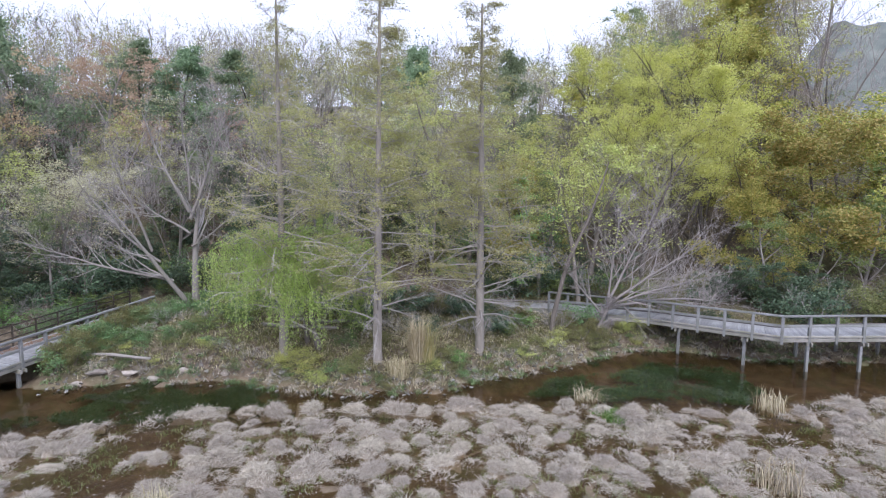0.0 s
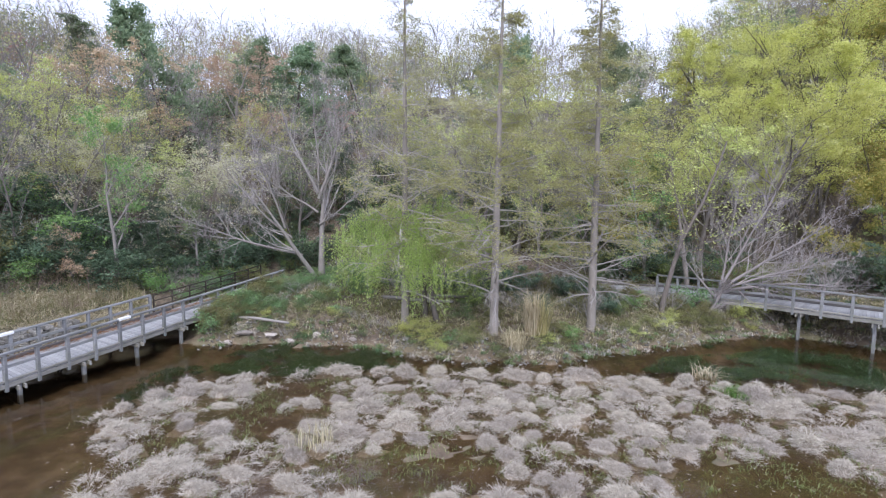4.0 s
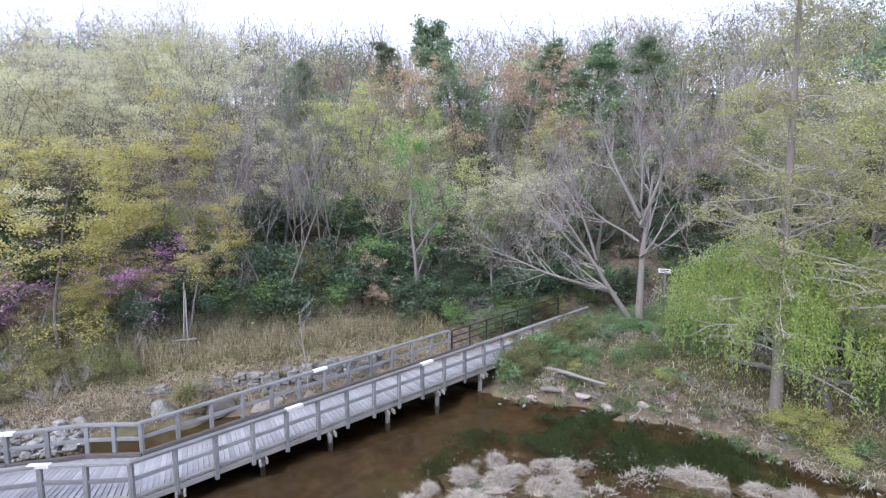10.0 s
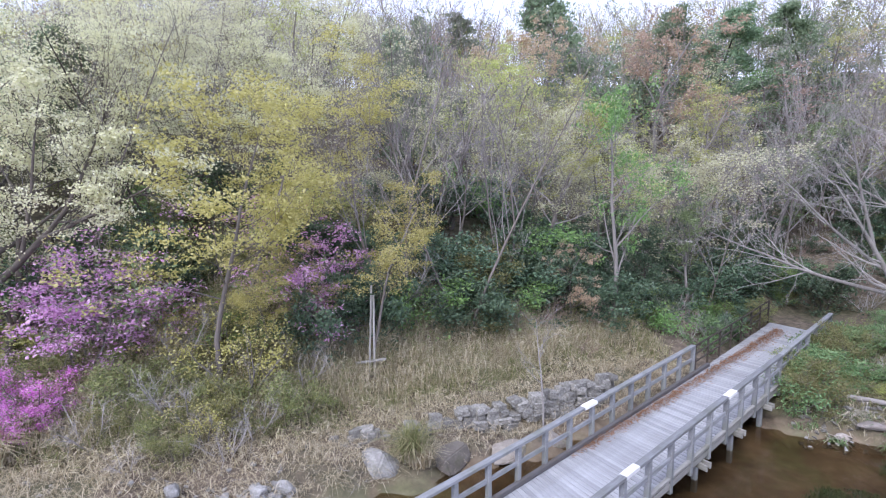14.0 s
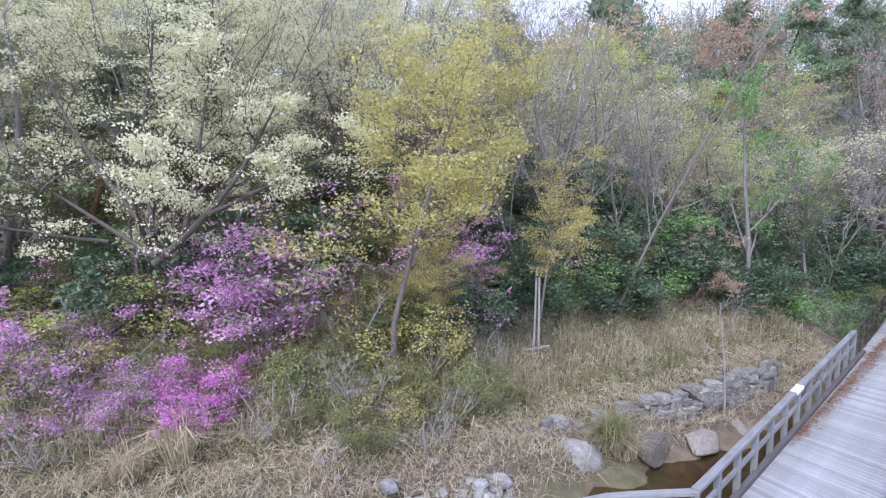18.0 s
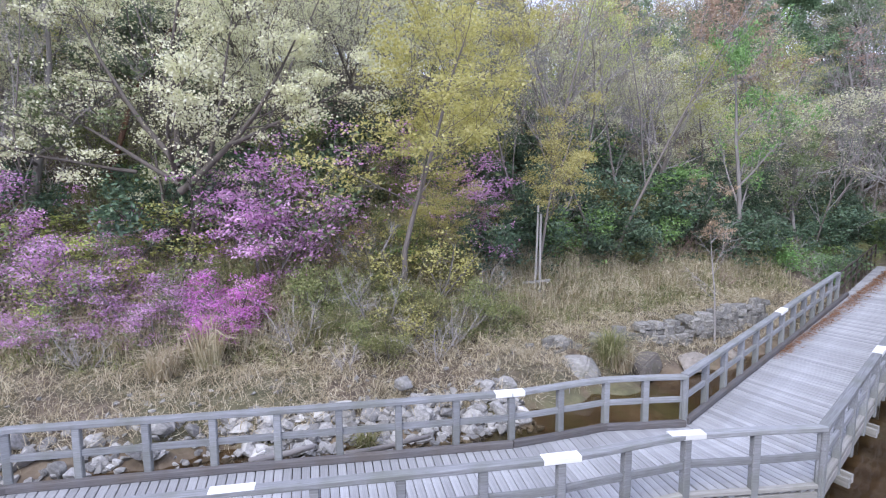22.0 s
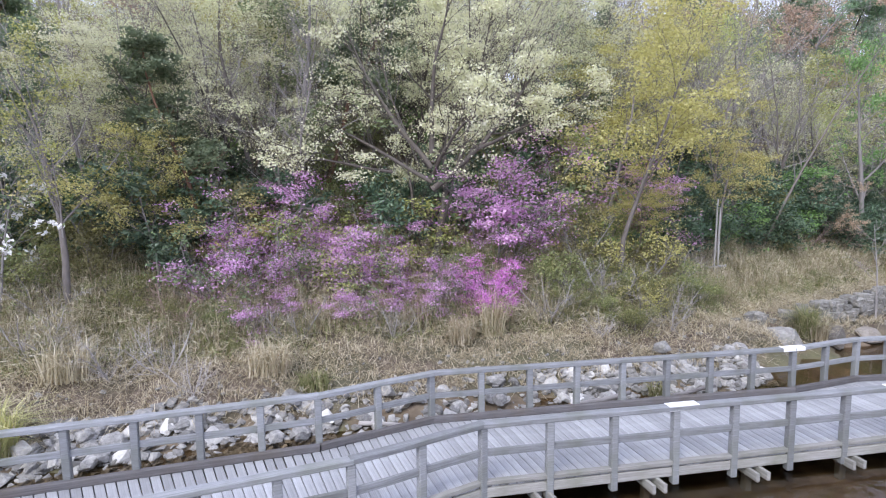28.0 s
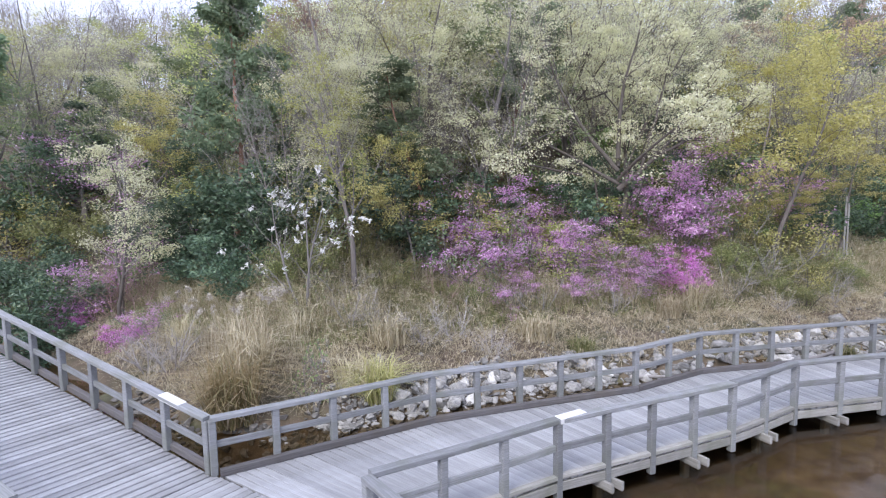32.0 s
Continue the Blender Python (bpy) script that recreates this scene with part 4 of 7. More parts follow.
def mixture(x, y, d, u):
    """Which kind of tree grows where on the hill."""
    n1 = float(waves(np.array(x), np.array(y), 0.021, 4.0))
    if d > 16 and x < -3:
        return "bare" if u < 0.20 else "bud" if u < 0.50 else "pale" if u < 0.72 else "mid" if u < 0.86 else "rust" if u < 0.89 else "dark" if u < 0.93 else "fresh"
    if x > -3:
        return "bud" if u < 0.50 else "fresh" if u < 0.60 else "mid" if u < 0.74 else "gold" if u < 0.84 else "bare"
    if y < 4:
        return "pale" if u < 0.28 else "bud" if u < 0.58 else "mid" if u < 0.72 else "dark" if u < 0.78 else "bare" if u < 0.92 else "olive" if u < 0.97 else "pine"
    if x > -25 and y > 18:
        return "bare" if u < 0.34 else "bud" if u < 0.62 else "mid" if u < 0.82 else "dark" if u < 0.90 else "fresh"
    if n1 > 0.3:
        return "bud" if u < 0.45 else "pale" if u < 0.66 else "bare" if u < 0.88 else "fresh"
    return "bare" if u < 0.34 else "bud" if u < 0.58 else "dark" if u < 0.64 else "mid" if u < 0.76 else "rust" if u < (0.80 if d > 20 else 0.77) else "fresh" if u < 0.86 else "pale"


for x, y, d in spots:
    if not clear(x, y):
        continue
    key = mixture(x, y, d, rng.random())
    s = rng.uniform(0.78, 1.12) * (0.95 if d < 9 else 1.02 if d < 16 else 0.84)
    wide = rng.uniform(1.0, 1.25) if d < 16 else rng.uniform(1.2, 1.55)
    put(pick(key + ("_far" if d > 16 else "")), x, y, (s * wide, s * wide * rng.uniform(0.9, 1.1), s))

# low evergreens in the shade between the trunks
g = np.arange(-70, 40, 2.9)
gxx, gyy = np.meshgrid(g, g)
jit = np.random.default_rng(15).uniform(-0.48, 0.48, (2, *gxx.shape)) * 2.9
px, py = (gxx + jit[0]).ravel(), (gyy + jit[1]).ravel()
dd = poly_distance(px, py, POND)
for x, y, d in zip(px, py, dd):
    if not (9 < d < 27) or y < -16 or x > 9 + 0.39 * (y - 3) or (x > -20 and y < 18) or (x > -17 and y < 35) or not clear(x, y):
        continue
    u = rng.random()
    if u < (0.52 if y > 18 else 0.34):
        put(pick("dark_far"), x, y, (rng.uniform(0.55, 0.85), rng.uniform(0.55, 0.85), rng.uniform(0.35, 0.62)))
    elif u < 0.56:
        put(pick("mid_far"), x, y, (rng.uniform(0.55, 0.8), rng.uniform(0.55, 0.8), rng.uniform(0.35, 0.6)))
    elif u < 0.74:
        put(pick("bare_far"), x, y, rng.uniform(0.4, 0.65))

# the far slope up to the ridge: woods without number
def far_woods(name, label, bark, leaf, seed, share, lo, hi, leafy, size, height=8.0):
    q = np.random.default_rng(seed)
    n = 5200
    px, py = q.uniform(-130, 45, n), q.uniform(-28, 140, n)
    dd = poly_distance(px, py, POND)
    keep = (dd > lo) & (dd < hi) & ((px < -20) | (py > 18)) & (py > -17.5) & (px < 9 + 0.39 * (py - 3)) & share(px, py, q.random(n))
    px, py = px[keep], py[keep]
    h = height * q.uniform(0.7, 1.25, len(px))
    base = np.stack([px, py, ground(px, py)], 1)
    m = 22
    # trunk, limbs and twigs as slender slivers
    rows = [np.concatenate([base, base + np.stack([q.normal(0, .3, len(px)), q.normal(0, .3, len(px)), h], 1), np.full((len(px), 1), 0.07), np.zeros((len(px), 1))], 1)]
    rep = np.repeat(base, m, 0)
    hh = np.repeat(h, m)
    f = q.uniform(0.12, 0.9, len(rep))
    a = q.uniform(0, 6.283, len(rep))
    length = hh * 0.46 * (1.15 - f * 0.7) * q.uniform(0.6, 1.2, len(rep))
    start = rep + np.stack([0 * f, 0 * f, f * hh], 1)
    end = start + np.stack([np.cos(a) * 0.75, np.sin(a) * 0.75, 0.35 + 0.65 * q.random(len(rep))], 1) * length[:, None]
    rows.append(np.concatenate([start, end, np.full((len(rep), 1), 0.035), np.zeros((len(rep), 1))], 1))
    k = 5
    s2, e2, l2 = np.repeat(start, k, 0), np.repeat(end, k, 0), np.repeat(length, k)
    t = q.uniform(0.3, 1, (len(s2), 1))
    o = s2 + (e2 - s2) * t
    tw = q.normal(0, 1, (len(o), 3))
    tw[:, 2] = np.abs(tw[:, 2]) * 0.8
    tw /= np.linalg.norm(tw, axis=1, keepdims=True)
    e3 = o + tw * (l2 * 0.4)[:, None]
    rows.append(np.concatenate([o, e3, np.full((len(o), 1), 0.02), np.zeros((len(o), 1))], 1))
    v, f3 = seg_mesh(np.concatenate(rows), 0)
    wood_ob = new(name, raw_mesh(name, v, f3, bark))
    tagged(wood_ob, label, "woods", kind="stuff")
    if leafy:
        pts = o + (e3 - o) * q.uniform(0.3, 1.1, (len(o), 1))
        v, f4 = leaf_cards(pts, leafy, 0.3, size, q)
        v = v.reshape(-1, 4, 3)
        crown = new(name + "_foliage", raw_mesh(name + "_foliage", v.reshape(-1, 3), f4, leaf))
        tagged(crown, label, "woods", kind="stuff")


far_woods("far_budding_woods", "woods on the crest hazed with yellow-green buds", M_TWIG_MID, L_YG, 601, lambda x, y, u: u < 0.42 + 0.25 * (x > -3), 30, 58, 3, 0.15)
far_woods("far_bare_woods", "bare grey trees along the crest", M_TWIG_MID, None, 602, lambda x, y, u: u < 0.18, 33, 58, 0, 0.2, 9.0)
far_woods("far_pale_woods", "crest woods with pale spring buds", M_TWIG_MID, L_PALE, 603, lambda x, y, u: u < 0.30, 30, 56, 3, 0.14)
far_woods("far_dark_woods", "dark evergreens along the crest", M_BARK_DARK, L_PINE, 606, lambda x, y, u: (u < 0.08), 34, 60, 4, 0.24, 7.0)
# conifers, pines and withered trees that stand out along the crest
for x, y, top, wide, key in ((-35.8, 31.5, 20.6, 1.35, "fir"), (-36.4, 18.1, 16.2, 0.8, "fir"), (-40.7, 21.6, 17.4, 0.9, "fir"), (-48.8, 33.3, 22.0, 1.2, "pine"), (-35.0, 39.7, 19.4, 1.2, "fir"), (-31.4, 40.3, 18.8, 1.2, "fir"), (-38.8, -9.3, 12.6, 1.15, "pine"), (-26.0, 43.0, 19.5, 1.0, "fir"),
                             (-37.7, 27.2, 17.2, 1.4, "rust"), (-39.2, 25.8, 16.4, 1.3, "rust"), (-32.2, 34.6, 17.6, 1.4, "rust"), (-33.8, 35.6, 17.2, 1.3, "rust"), (-47.2, -3.2, 14.2, 1.2, "rust"), (-34.2, -4.6, 9.0, 0.8, "pine"), (-14.0, 44.0, 19.0, 0.9, "fir"), (-5.0, 47.0, 20.0, 1.0, "fir")):
    tall = {"pine": 10.5, "fir": 9.0, "rust": 8.0}[key]
    put(pick(key), x, y, (wide, wide, (top - gz(x, y)) / tall))

# undergrowth along the foot of the woods
g = np.arange(-60, 40, 1.75)
gxx, gyy = np.meshgrid(g, g)
jit = np.random.default_rng(9).uniform(-0.48, 0.48, (2, *gxx.shape)) * 1.75
px, py = (gxx + jit[0]).ravel(), (gyy + jit[1]).ravel()
dd = poly_distance(px, py, POND)
for x, y, d in zip(px, py, dd):
    if not (5.6 < d < 13) or y < -20 or x > 24 or (x > -20 and y < 18) or (-22.5 < x < -17.5 and y < 29):
        continue
    if d > 8.5 and rng.random() < 0.5:
        continue
    if x > -17 and (y < 35 or rng.random() < 0.5):
        continue
    if any(math.hypot(x - a, y - b) < r for a, b, r in ((-29.3, 2.2, 2.0), (-31, -2.5, 2.6), (-28.4, 8.2, 1.2), (-33.8, -9.5, 1.2))):
        continue
    u = rng.random()
    if y > 14 and u > 0.45 and rng.random() < 0.22:
        u = 0.1
    key = "b_dark" if u < 0.24 else "b_mid" if u < 0.50 else "b_green" if u < 0.62 else "b_bare" if u < 0.86 else "b_yg" if u < 0.92 else "b_olive"
    put(pick(key), x, y, rng.uniform(0.7, 1.5))

for x, y, s in ((-27.8, 22.5, 0.7), (-27.4, 28.0, 0.8), (-15.5, 36.0, 0.65), (-12.2, 36.6, 0.7), (-9.4, 36.2, 0.6), (-6.4, 37.0, 0.7), (-3.4, 36.6, 0.65), (-0.4, 37.4, 0.7), (2.6, 37.0, 0.6), (-14.0, 39.0, 0.8), (-8.0, 39.4, 0.8), (-2.0, 39.6, 0.8)):
    put(pick("dark"), x, y, (s * 1.35, s * 1.35, s))
for x, y, s in ((-13.2, 29.0, 0.8), (-10.2, 28.2, 0.7), (-7.2, 28.8, 0.75), (-4.6, 29.4, 0.7), (-2.4, 28.0, 0.6), (-12.0, 26.8, 0.55), (-8.6, 27.4, 0.6), (-5.4, 26.0, 0.55), (-24.4, 29.5, 1.2), (-22.9, 27.8, 0.9)):
    put(pick("b_dark"), x, y, s)

# -- bald cypresses on the point --
def cypress(x, y, height, seed, label, leafy=5):
    rows, ends = grow(seed, height, 0.195, 3, (18, 7, 4, 2), (104, 10, 5, 0), (80, 42, 38, 34), (0.175, 0.38, 0.42, 0.4), (0.004, 0.08, 0.14, 0.2),
                      (0.01, -0.012, -0.03, -0.05), (0.16, 0.2, 0.1, 0), 2, shape=lambda t: min(1.05, 1.45 - 1.15 * t), thin=0.26, rmin=0.010, lean=0.0)
    low, high = ends[(ends[:, 2] > height * 0.2) & (ends[:, 2] < height * 0.34)], ends[ends[:, 2] >= height * 0.34]
    spots = np.concatenate([clumped(low, 0.9, 0.35, seed), clumped(high, 0.7, 0.54, seed)])
    spots = spots[nr.random(len(spots)) < np.clip(1.75 - 1.55 * spots[:, 2] / height, 0.12, 1)]
    tree = plant("bald_cypress", label, "tree", rows, M_BARK_CY, [("foliage", leaf_cards(spots, leafy, (0.15, 0.15, 0.04), 0.085, nr, flat=0.6, hang=0.15, aspect=0.4), L_CY)], sides=(10, 4, 3, 0), limbs=M_TWIG)
    tree.matrix_basis = Matrix.Translation((x, y, gz(x, y) - 0.05))
    return tree


cypress(-6.15, 22.75, 14.8, 301, "straight grey bald cypress with sparse yellow-green foliage on the bank", 6)
cypress(-2.65, 25.5, 15.5, 302, "slender bald cypress with thin yellow-green foliage on the bank", 6)
cypress(-10.2, 22.35, 14.0, 303, "thin bald cypress with sparse foliage beside the weeping tree", 4)

# -- weeping tree: thin stems, arching limbs, long curtains of leaves --
wr = random.Random(311)
wq = np.random.default_rng(312)
stems, arcs, strands = [], [], []
for sx, sy in ((0.0, 0.0), (0.55, -0.3)):
    p = Vector((sx, sy, -0.1))
    for k in range(6):
        q2 = p + Vector((wr.gauss(-0.05, 0.05), wr.gauss(0, 0.05), 0.66))
        stems.append((*p, *q2, 0.10 - 0.012 * k, 0.10 - 0.012 * (k + 1)))
        p = q2
for k in range(34):
    a = 6.283 * k / 34 + wr.uniform(-0.3, 0.3)
    west_side = max(0.0, math.cos(a - 3.4))
    reach, rise, z0 = wr.uniform(1.1, 2.9) + 0.8 * west_side, wr.uniform(0.3, 1.4), wr.uniform(2.3, 4.2)
    prev = None
    for i in range(10):
        t = i / 9
        here = Vector((math.cos(a + 0.25 * t) * reach * t - 0.1, math.sin(a + 0.25 * t) * reach * t * 0.9, z0 + rise * (2.1 * t - 2.0 * t * t) - 0.75 * t ** 3))
        here += Vector((wr.gauss(0, 0.03), wr.gauss(0, 0.03), wr.gauss(0, 0.03)))
        if prev is not None:
            arcs.append((*prev, *here, 0.03 * (1.05 - t), 0.03 * (0.95 - t) + 0.002))
        prev = here
        if t > 0.28:
            for _ in range(3 + int(6 * t)):
                o = here + Vector((wr.gauss(0, 0.16), wr.gauss(0, 0.16), wr.gauss(0, 0.06)))
                strands.append((*o, min(o.z - 0.15, wr.uniform(0.25, 1.0) * (0.9 + 1.5 * t * (0.45 + west_side)))))
strands = np.array(strands)
down = strands[:, None, :3] + np.linspace(0, 1, 12)[None, :, None] * np.concatenate([wq.normal(0, 0.07, (len(strands), 2)), -strands[:, 3:]], 1)[:, None, :]
willow = plant("weeping_tree", "weeping tree with curtains of bright green leaves on the bank", "tree", [stems, arcs, [(*d[0], *d[-1], 0.004, 0.0) for d in down]], M_BARK_MID, [("foliage", leaf_cards(down.reshape(-1, 3), 3, 0.035, 0.082, nr, hang=1.6, aspect=0.32), L_WILLOW)], sides=(7, 3, 0, 0))
willow.matrix_basis = Matrix.Translation((-9.75, 23.5, gz(-9.75, 23.5))) @ Matrix.Diagonal((1.36, 1.3, 1.16, 1))

# -- trees built from named boughs --
def boughs(parts, levels, seg, kids, angle, ratio, wobble, lift, bare, leaf_level, thin=0.5, rmin=0.006):
    """Joins boughs (seed, start, aim, length, radius) into the rows of one tree."""
    rows, ends = [[] for _ in range(levels + 1)], []
    for seed, start, aim, length, radius in parts:
        more, tips = grow(seed, length, radius, levels, seg, kids, angle, ratio, wobble, lift, bare, leaf_level, thin=thin, rmin=rmin, start=start, aim=aim)
        rows = [p + m for p, m in zip(rows, more)]
        ends.append(tips)
    return rows, np.concatenate(ends)


# -- big bare tree at the head of the bridge --
rows, ends = boughs(((326, (0, 0, -0.2), (0.0, -0.03, 1), 6.6, 0.19), (331, (0.02, -0.12, 4.3), (0.3, 0.25, 1), 5.0, 0.085), (332, (0.0, -0.14, 4.6), (-0.38, -0.3, 1), 5.0, 0.085), (334, (0.0, -0.1, 5.2), (0.05, -0.05, 1), 4.8, 0.06),
                     (327, (-0.08, -0.1, 0.0), (-0.5, -0.36, 1.0), 6.2, 0.125), (328, (-0.72, -0.55, 1.4), (-0.8, -0.62, 0.42), 6.4, 0.075), (329, (-1.15, -0.85, 2.3), (-0.85, -0.45, 0.75), 5.2, 0.065), (335, (-1.4, -1.05, 2.8), (-0.2, -0.3, 1.0), 5.0, 0.065),
                     (337, (0.0, -0.1, 3.0), (0.75, 0.35, 0.55), 3.2, 0.05), (338, (-0.05, -0.1, 3.6), (-0.7, -0.3, 0.6), 4.2, 0.06)),
                    4, (10, 7, 5, 3, 2), (8, 6, 5, 4, 0), (40, 40, 38, 36, 30), (0.46, 0.48, 0.46, 0.5, 0.4), (0.05, 0.09, 0.14, 0.2, 0.2), (0.01, 0.05, 0.05, 0.03, 0), (0.3, 0.2, 0.2, 0.1, 0), 3, 0.5, 0.007)
big = plant("bare_spreading_tree", "large bare grey tree with long spreading limbs by the bridge", "tree", rows, M_BARK, [], sides=(8, 5, 4, 0, 0), limbs=M_TWIG)
big.matrix_basis = Matrix.Translation((-16.2, 24.2, gz(-16.2, 24.2) - 0.1))

# -- low bare tree leaning over the inlet --
rows, ends = boughs(((333, (0, 0, -0.2), (0.42, 0.1, 1), 2.0, 0.16), (341, (0.5, 0.15, 1.3), (0.85, 0.3, 0.62), 5.8, 0.085), (342, (0.4, 0.12, 1.1), (1.0, 0.35, 0.28), 6.4, 0.09), (344, (0.6, 0.15, 1.6), (0.5, 0.2, 0.9), 5.0, 0.075), (345, (0.55, 0.15, 1.5), (0.1, 0.0, 1.0), 4.6, 0.065),
                     (346, (0.3, 0.1, 0.9), (-0.55, -0.2, 0.8), 4.2, 0.06), (347, (0.45, 0.1, 1.2), (0.9, -0.1, 0.45), 5.4, 0.07)),
                    4, (7, 7, 5, 3, 2), (9, 8, 6, 4, 0), (42, 40, 38, 36, 30), (0.5, 0.5, 0.5, 0.5, 0.4), (0.05, 0.09, 0.14, 0.2, 0.2), (-0.01, 0.02, 0.02, 0.02, 0), (0.25, 0.2, 0.15, 0.1, 0), 3, 0.5, 0.007)
low = plant("bare_leaning_tree", "low pale bare tree spreading its limbs over the inlet", "tree", rows, M_TWIG_MID, [], sides=(7, 5, 3, 0, 0))
low.matrix_basis = Matrix.Translation((1.9, 30.6, gz(1.9, 30.6) - 0.1))
rows, ends = grow(336, 9.0, 0.14, 3, (9, 6, 4, 3), (9, 6, 5, 0), (48, 42, 38, 36), (0.4, 0.5, 0.5, 0.5), (0.06, 0.12, 0.16, 0.2), (0.02, 0.04, 0.03, 0.02), (0.35, 0.2, 0.15, 0), 2, thin=0.5, lean=0.05)
for x, y, turn in ((-0.1, 29.6, 0.3), (0.9, 33.8, 2.2)):
    t = plant("slim_tree", "slim grey tree with a few yellow-green leaves by the inlet", "tree", rows, M_BARK_MID, [("foliage", leaf_cards(ends[::3], 2, 0.12, 0.14, nr, flat=0.6), L_YG)])
    t.matrix_basis = Matrix.Translation((x, y, gz(x, y) - 0.1)) @ Matrix.Rotation(turn, 4, "Z")

# -- broad yellow-green tree and golden evergreen beyond the inlet --
rows, ends = grow(351, 9.0, 0.26, 4, (7, 7, 5, 3, 2), (8, 7, 6, 4, 0), (46, 42, 40, 38, 30), (0.72, 0.5, 0.5, 0.5, 0.4), (0.08, 0.12, 0.15, 0.2, 0.2), (0.0, 0.05, 0.06, 0.04, 0), (0.3, 0.25, 0.15, 0.1, 0), 3, stems=3, spread=0.55)
shell = ends[(np.hypot(ends[:, 0], ends[:, 1]) / 5.2) ** 2 + ((ends[:, 2] - 3.0) / 6.5) ** 2 > 0.34]
shell = shell[shell[:, 2] > 3.2]
t = plant("spring_tree", "broad dark-limbed tree covered in bright yellow-green spring leaves", "tree", rows, M_BARK_DARK, [("foliage", leaf_cards(clumped(shell, 1.3, 0.50, 5), 5, (0.2, 0.2, 0.07), 0.105, nr, flat=0.3), L_SPRING)], sides=(8, 5, 3, 0, 0))
for x, y, s, turn in ((6.5, 41.5, 1.05, 0.0), (8.9, 43.5, 0.95, 1.4), (2.5, 44.5, 0.95, 2.6), (6.6, 49.5, 1.2, 3.9), (3.5, 52.0, 1.1, 5.1)):
    put(t, x, y, s, turn)
drop(t)
for x, y, s in ((14.4, 41.4, 1.15), (17.8, 43.0, 1.2), (11.6, 56.5, 1.35), (21.0, 45.0, 1.2)):
    put(pick("gold"), x, y, (s * 1.3, s * 1.3, s))
for x, y, s, key in ((18.5, 60, 1.5, "bud"), (6, 60, 1.3, "mid"), (23.5, 52, 1.4, "bud"), (27, 58, 1.5, "pale"), (22, 66, 1.6, "pale"), (28, 68, 1.6, "bud"), (20.5, 50.5, 1.0, "dark"), (25, 48, 1.2, "mid")):
    put(pick(key), x, y, (s * 1.2, s * 1.2, s))
for x, y, s in ((16.4, 54.5, 1.45), (18.8, 56, 1.4), (17.6, 51.5, 1.3), (21.5, 58, 1.5), (15, 62, 1.6), (30, 60, 1.5), (24, 61, 1.5), (9, 57, 1.3)):
    put(pick("bare"), x, y, (s * 1.15, s * 1.15, s))
for x, y, s in ((13.0, 37.0, 0.5), (16.5, 36.6, 0.55), (11, 36.5, 0.5), (20, 38, 0.7), (9.0, 37.0, 0.5)):
    put(pick("dark"), x, y, (s * 1.3, s * 1.3, s))
for x, y, s in ((10.5, 36.6, 0.75), (13.2, 37.8, 0.85), (15.6, 38.0, 0.9), (18.5, 37.5, 0.85)):
    put(pick("fresh"), x, y, (s * 1.2, s * 1.2, s))
for k in range(60):
    x = rng.uniform(-16, 20)
    y = rng.uniform(34.6, 39) if k > 8 else rng.uniform(35, 36)
    put(pick(rng.choice(("b_dark", "b_bare", "b_bare", "b_mid", "b_mid", "b_green"))), x, y, rng.uniform(0.8, 1.6))

# -- creamy flowering tree on the steep bank --
rows, ends = boughs(((343, (0, 0, -0.2), (0.02, 0.0, 1), 4.6, 0.144), (352, (-0.1, 0.05, 0.072), (-0.55, -0.35, 1), 3.4, 0.086), (353, (0, 0, 2.4), (0.62, 0.62, 0.75), 4.6, 0.094), (354, (0, 0, 2.6), (-0.75, -0.68, 0.42), 4.4, 0.065), (355, (0, 0, 3.0), (-0.55, -0.45, 0.75), 4.4, 0.079), (356, (0, 0, 3.4), (0.05, 0.1, 1.0), 4.2, 0.079),
                     (357, (0.9, 0.9, 3.5), (0.55, 0.75, 0.28), 3.6, 0.058), (358, (0, 0, 2.7), (0.72, -0.3, 0.5), 3.6, 0.065), (359, (0, 0, 3.1), (-0.5, 0.75, 0.6), 3.8, 0.065), (360, (-0.9, -0.7, 2.9), (-0.45, -0.85, 0.086), 3.4, 0.050), (362, (0.5, 0.5, 3.0), (0.2, 0.3, 1.0), 4.0, 0.058)),
                    3, (7, 6, 4, 2), (9, 6, 4, 0), (42, 40, 38, 34), (0.42, 0.5, 0.5, 0.45), (0.08, 0.11, 0.15, 0.2), (0.015, 0.03, 0.04, 0.04), (0.35, 0.25, 0.1, 0), 2, 0.5, 0.008)
high = ends[ends[:, 2] > 2.3]
tops = clumped(high, 0.9, 0.34, 3)
tops = tops[nr.random(len(tops)) < 0.23]
cream = plant("flowering_tree", "spreading dark-limbed tree with clusters of creamy white blossom", "tree", rows, M_BARK_DARK, [("blossom", leaf_cards(tops, 30, (0.15, 0.15, 0.055), 0.065, nr, flat=0.2, aspect=0.8), L_WHITEFL), ("foliage", leaf_cards(clumped(high, 0.9, 0.14, 8), 4, 0.14, 0.07, nr), L_LAYER)], sides=(9, 6, 4, 0, 0))
put(cream, -30.7, 0.7, 1.04, 0.0)
put(cream, -35.0, 3.9, 0.95, 2.0)
drop(cream)
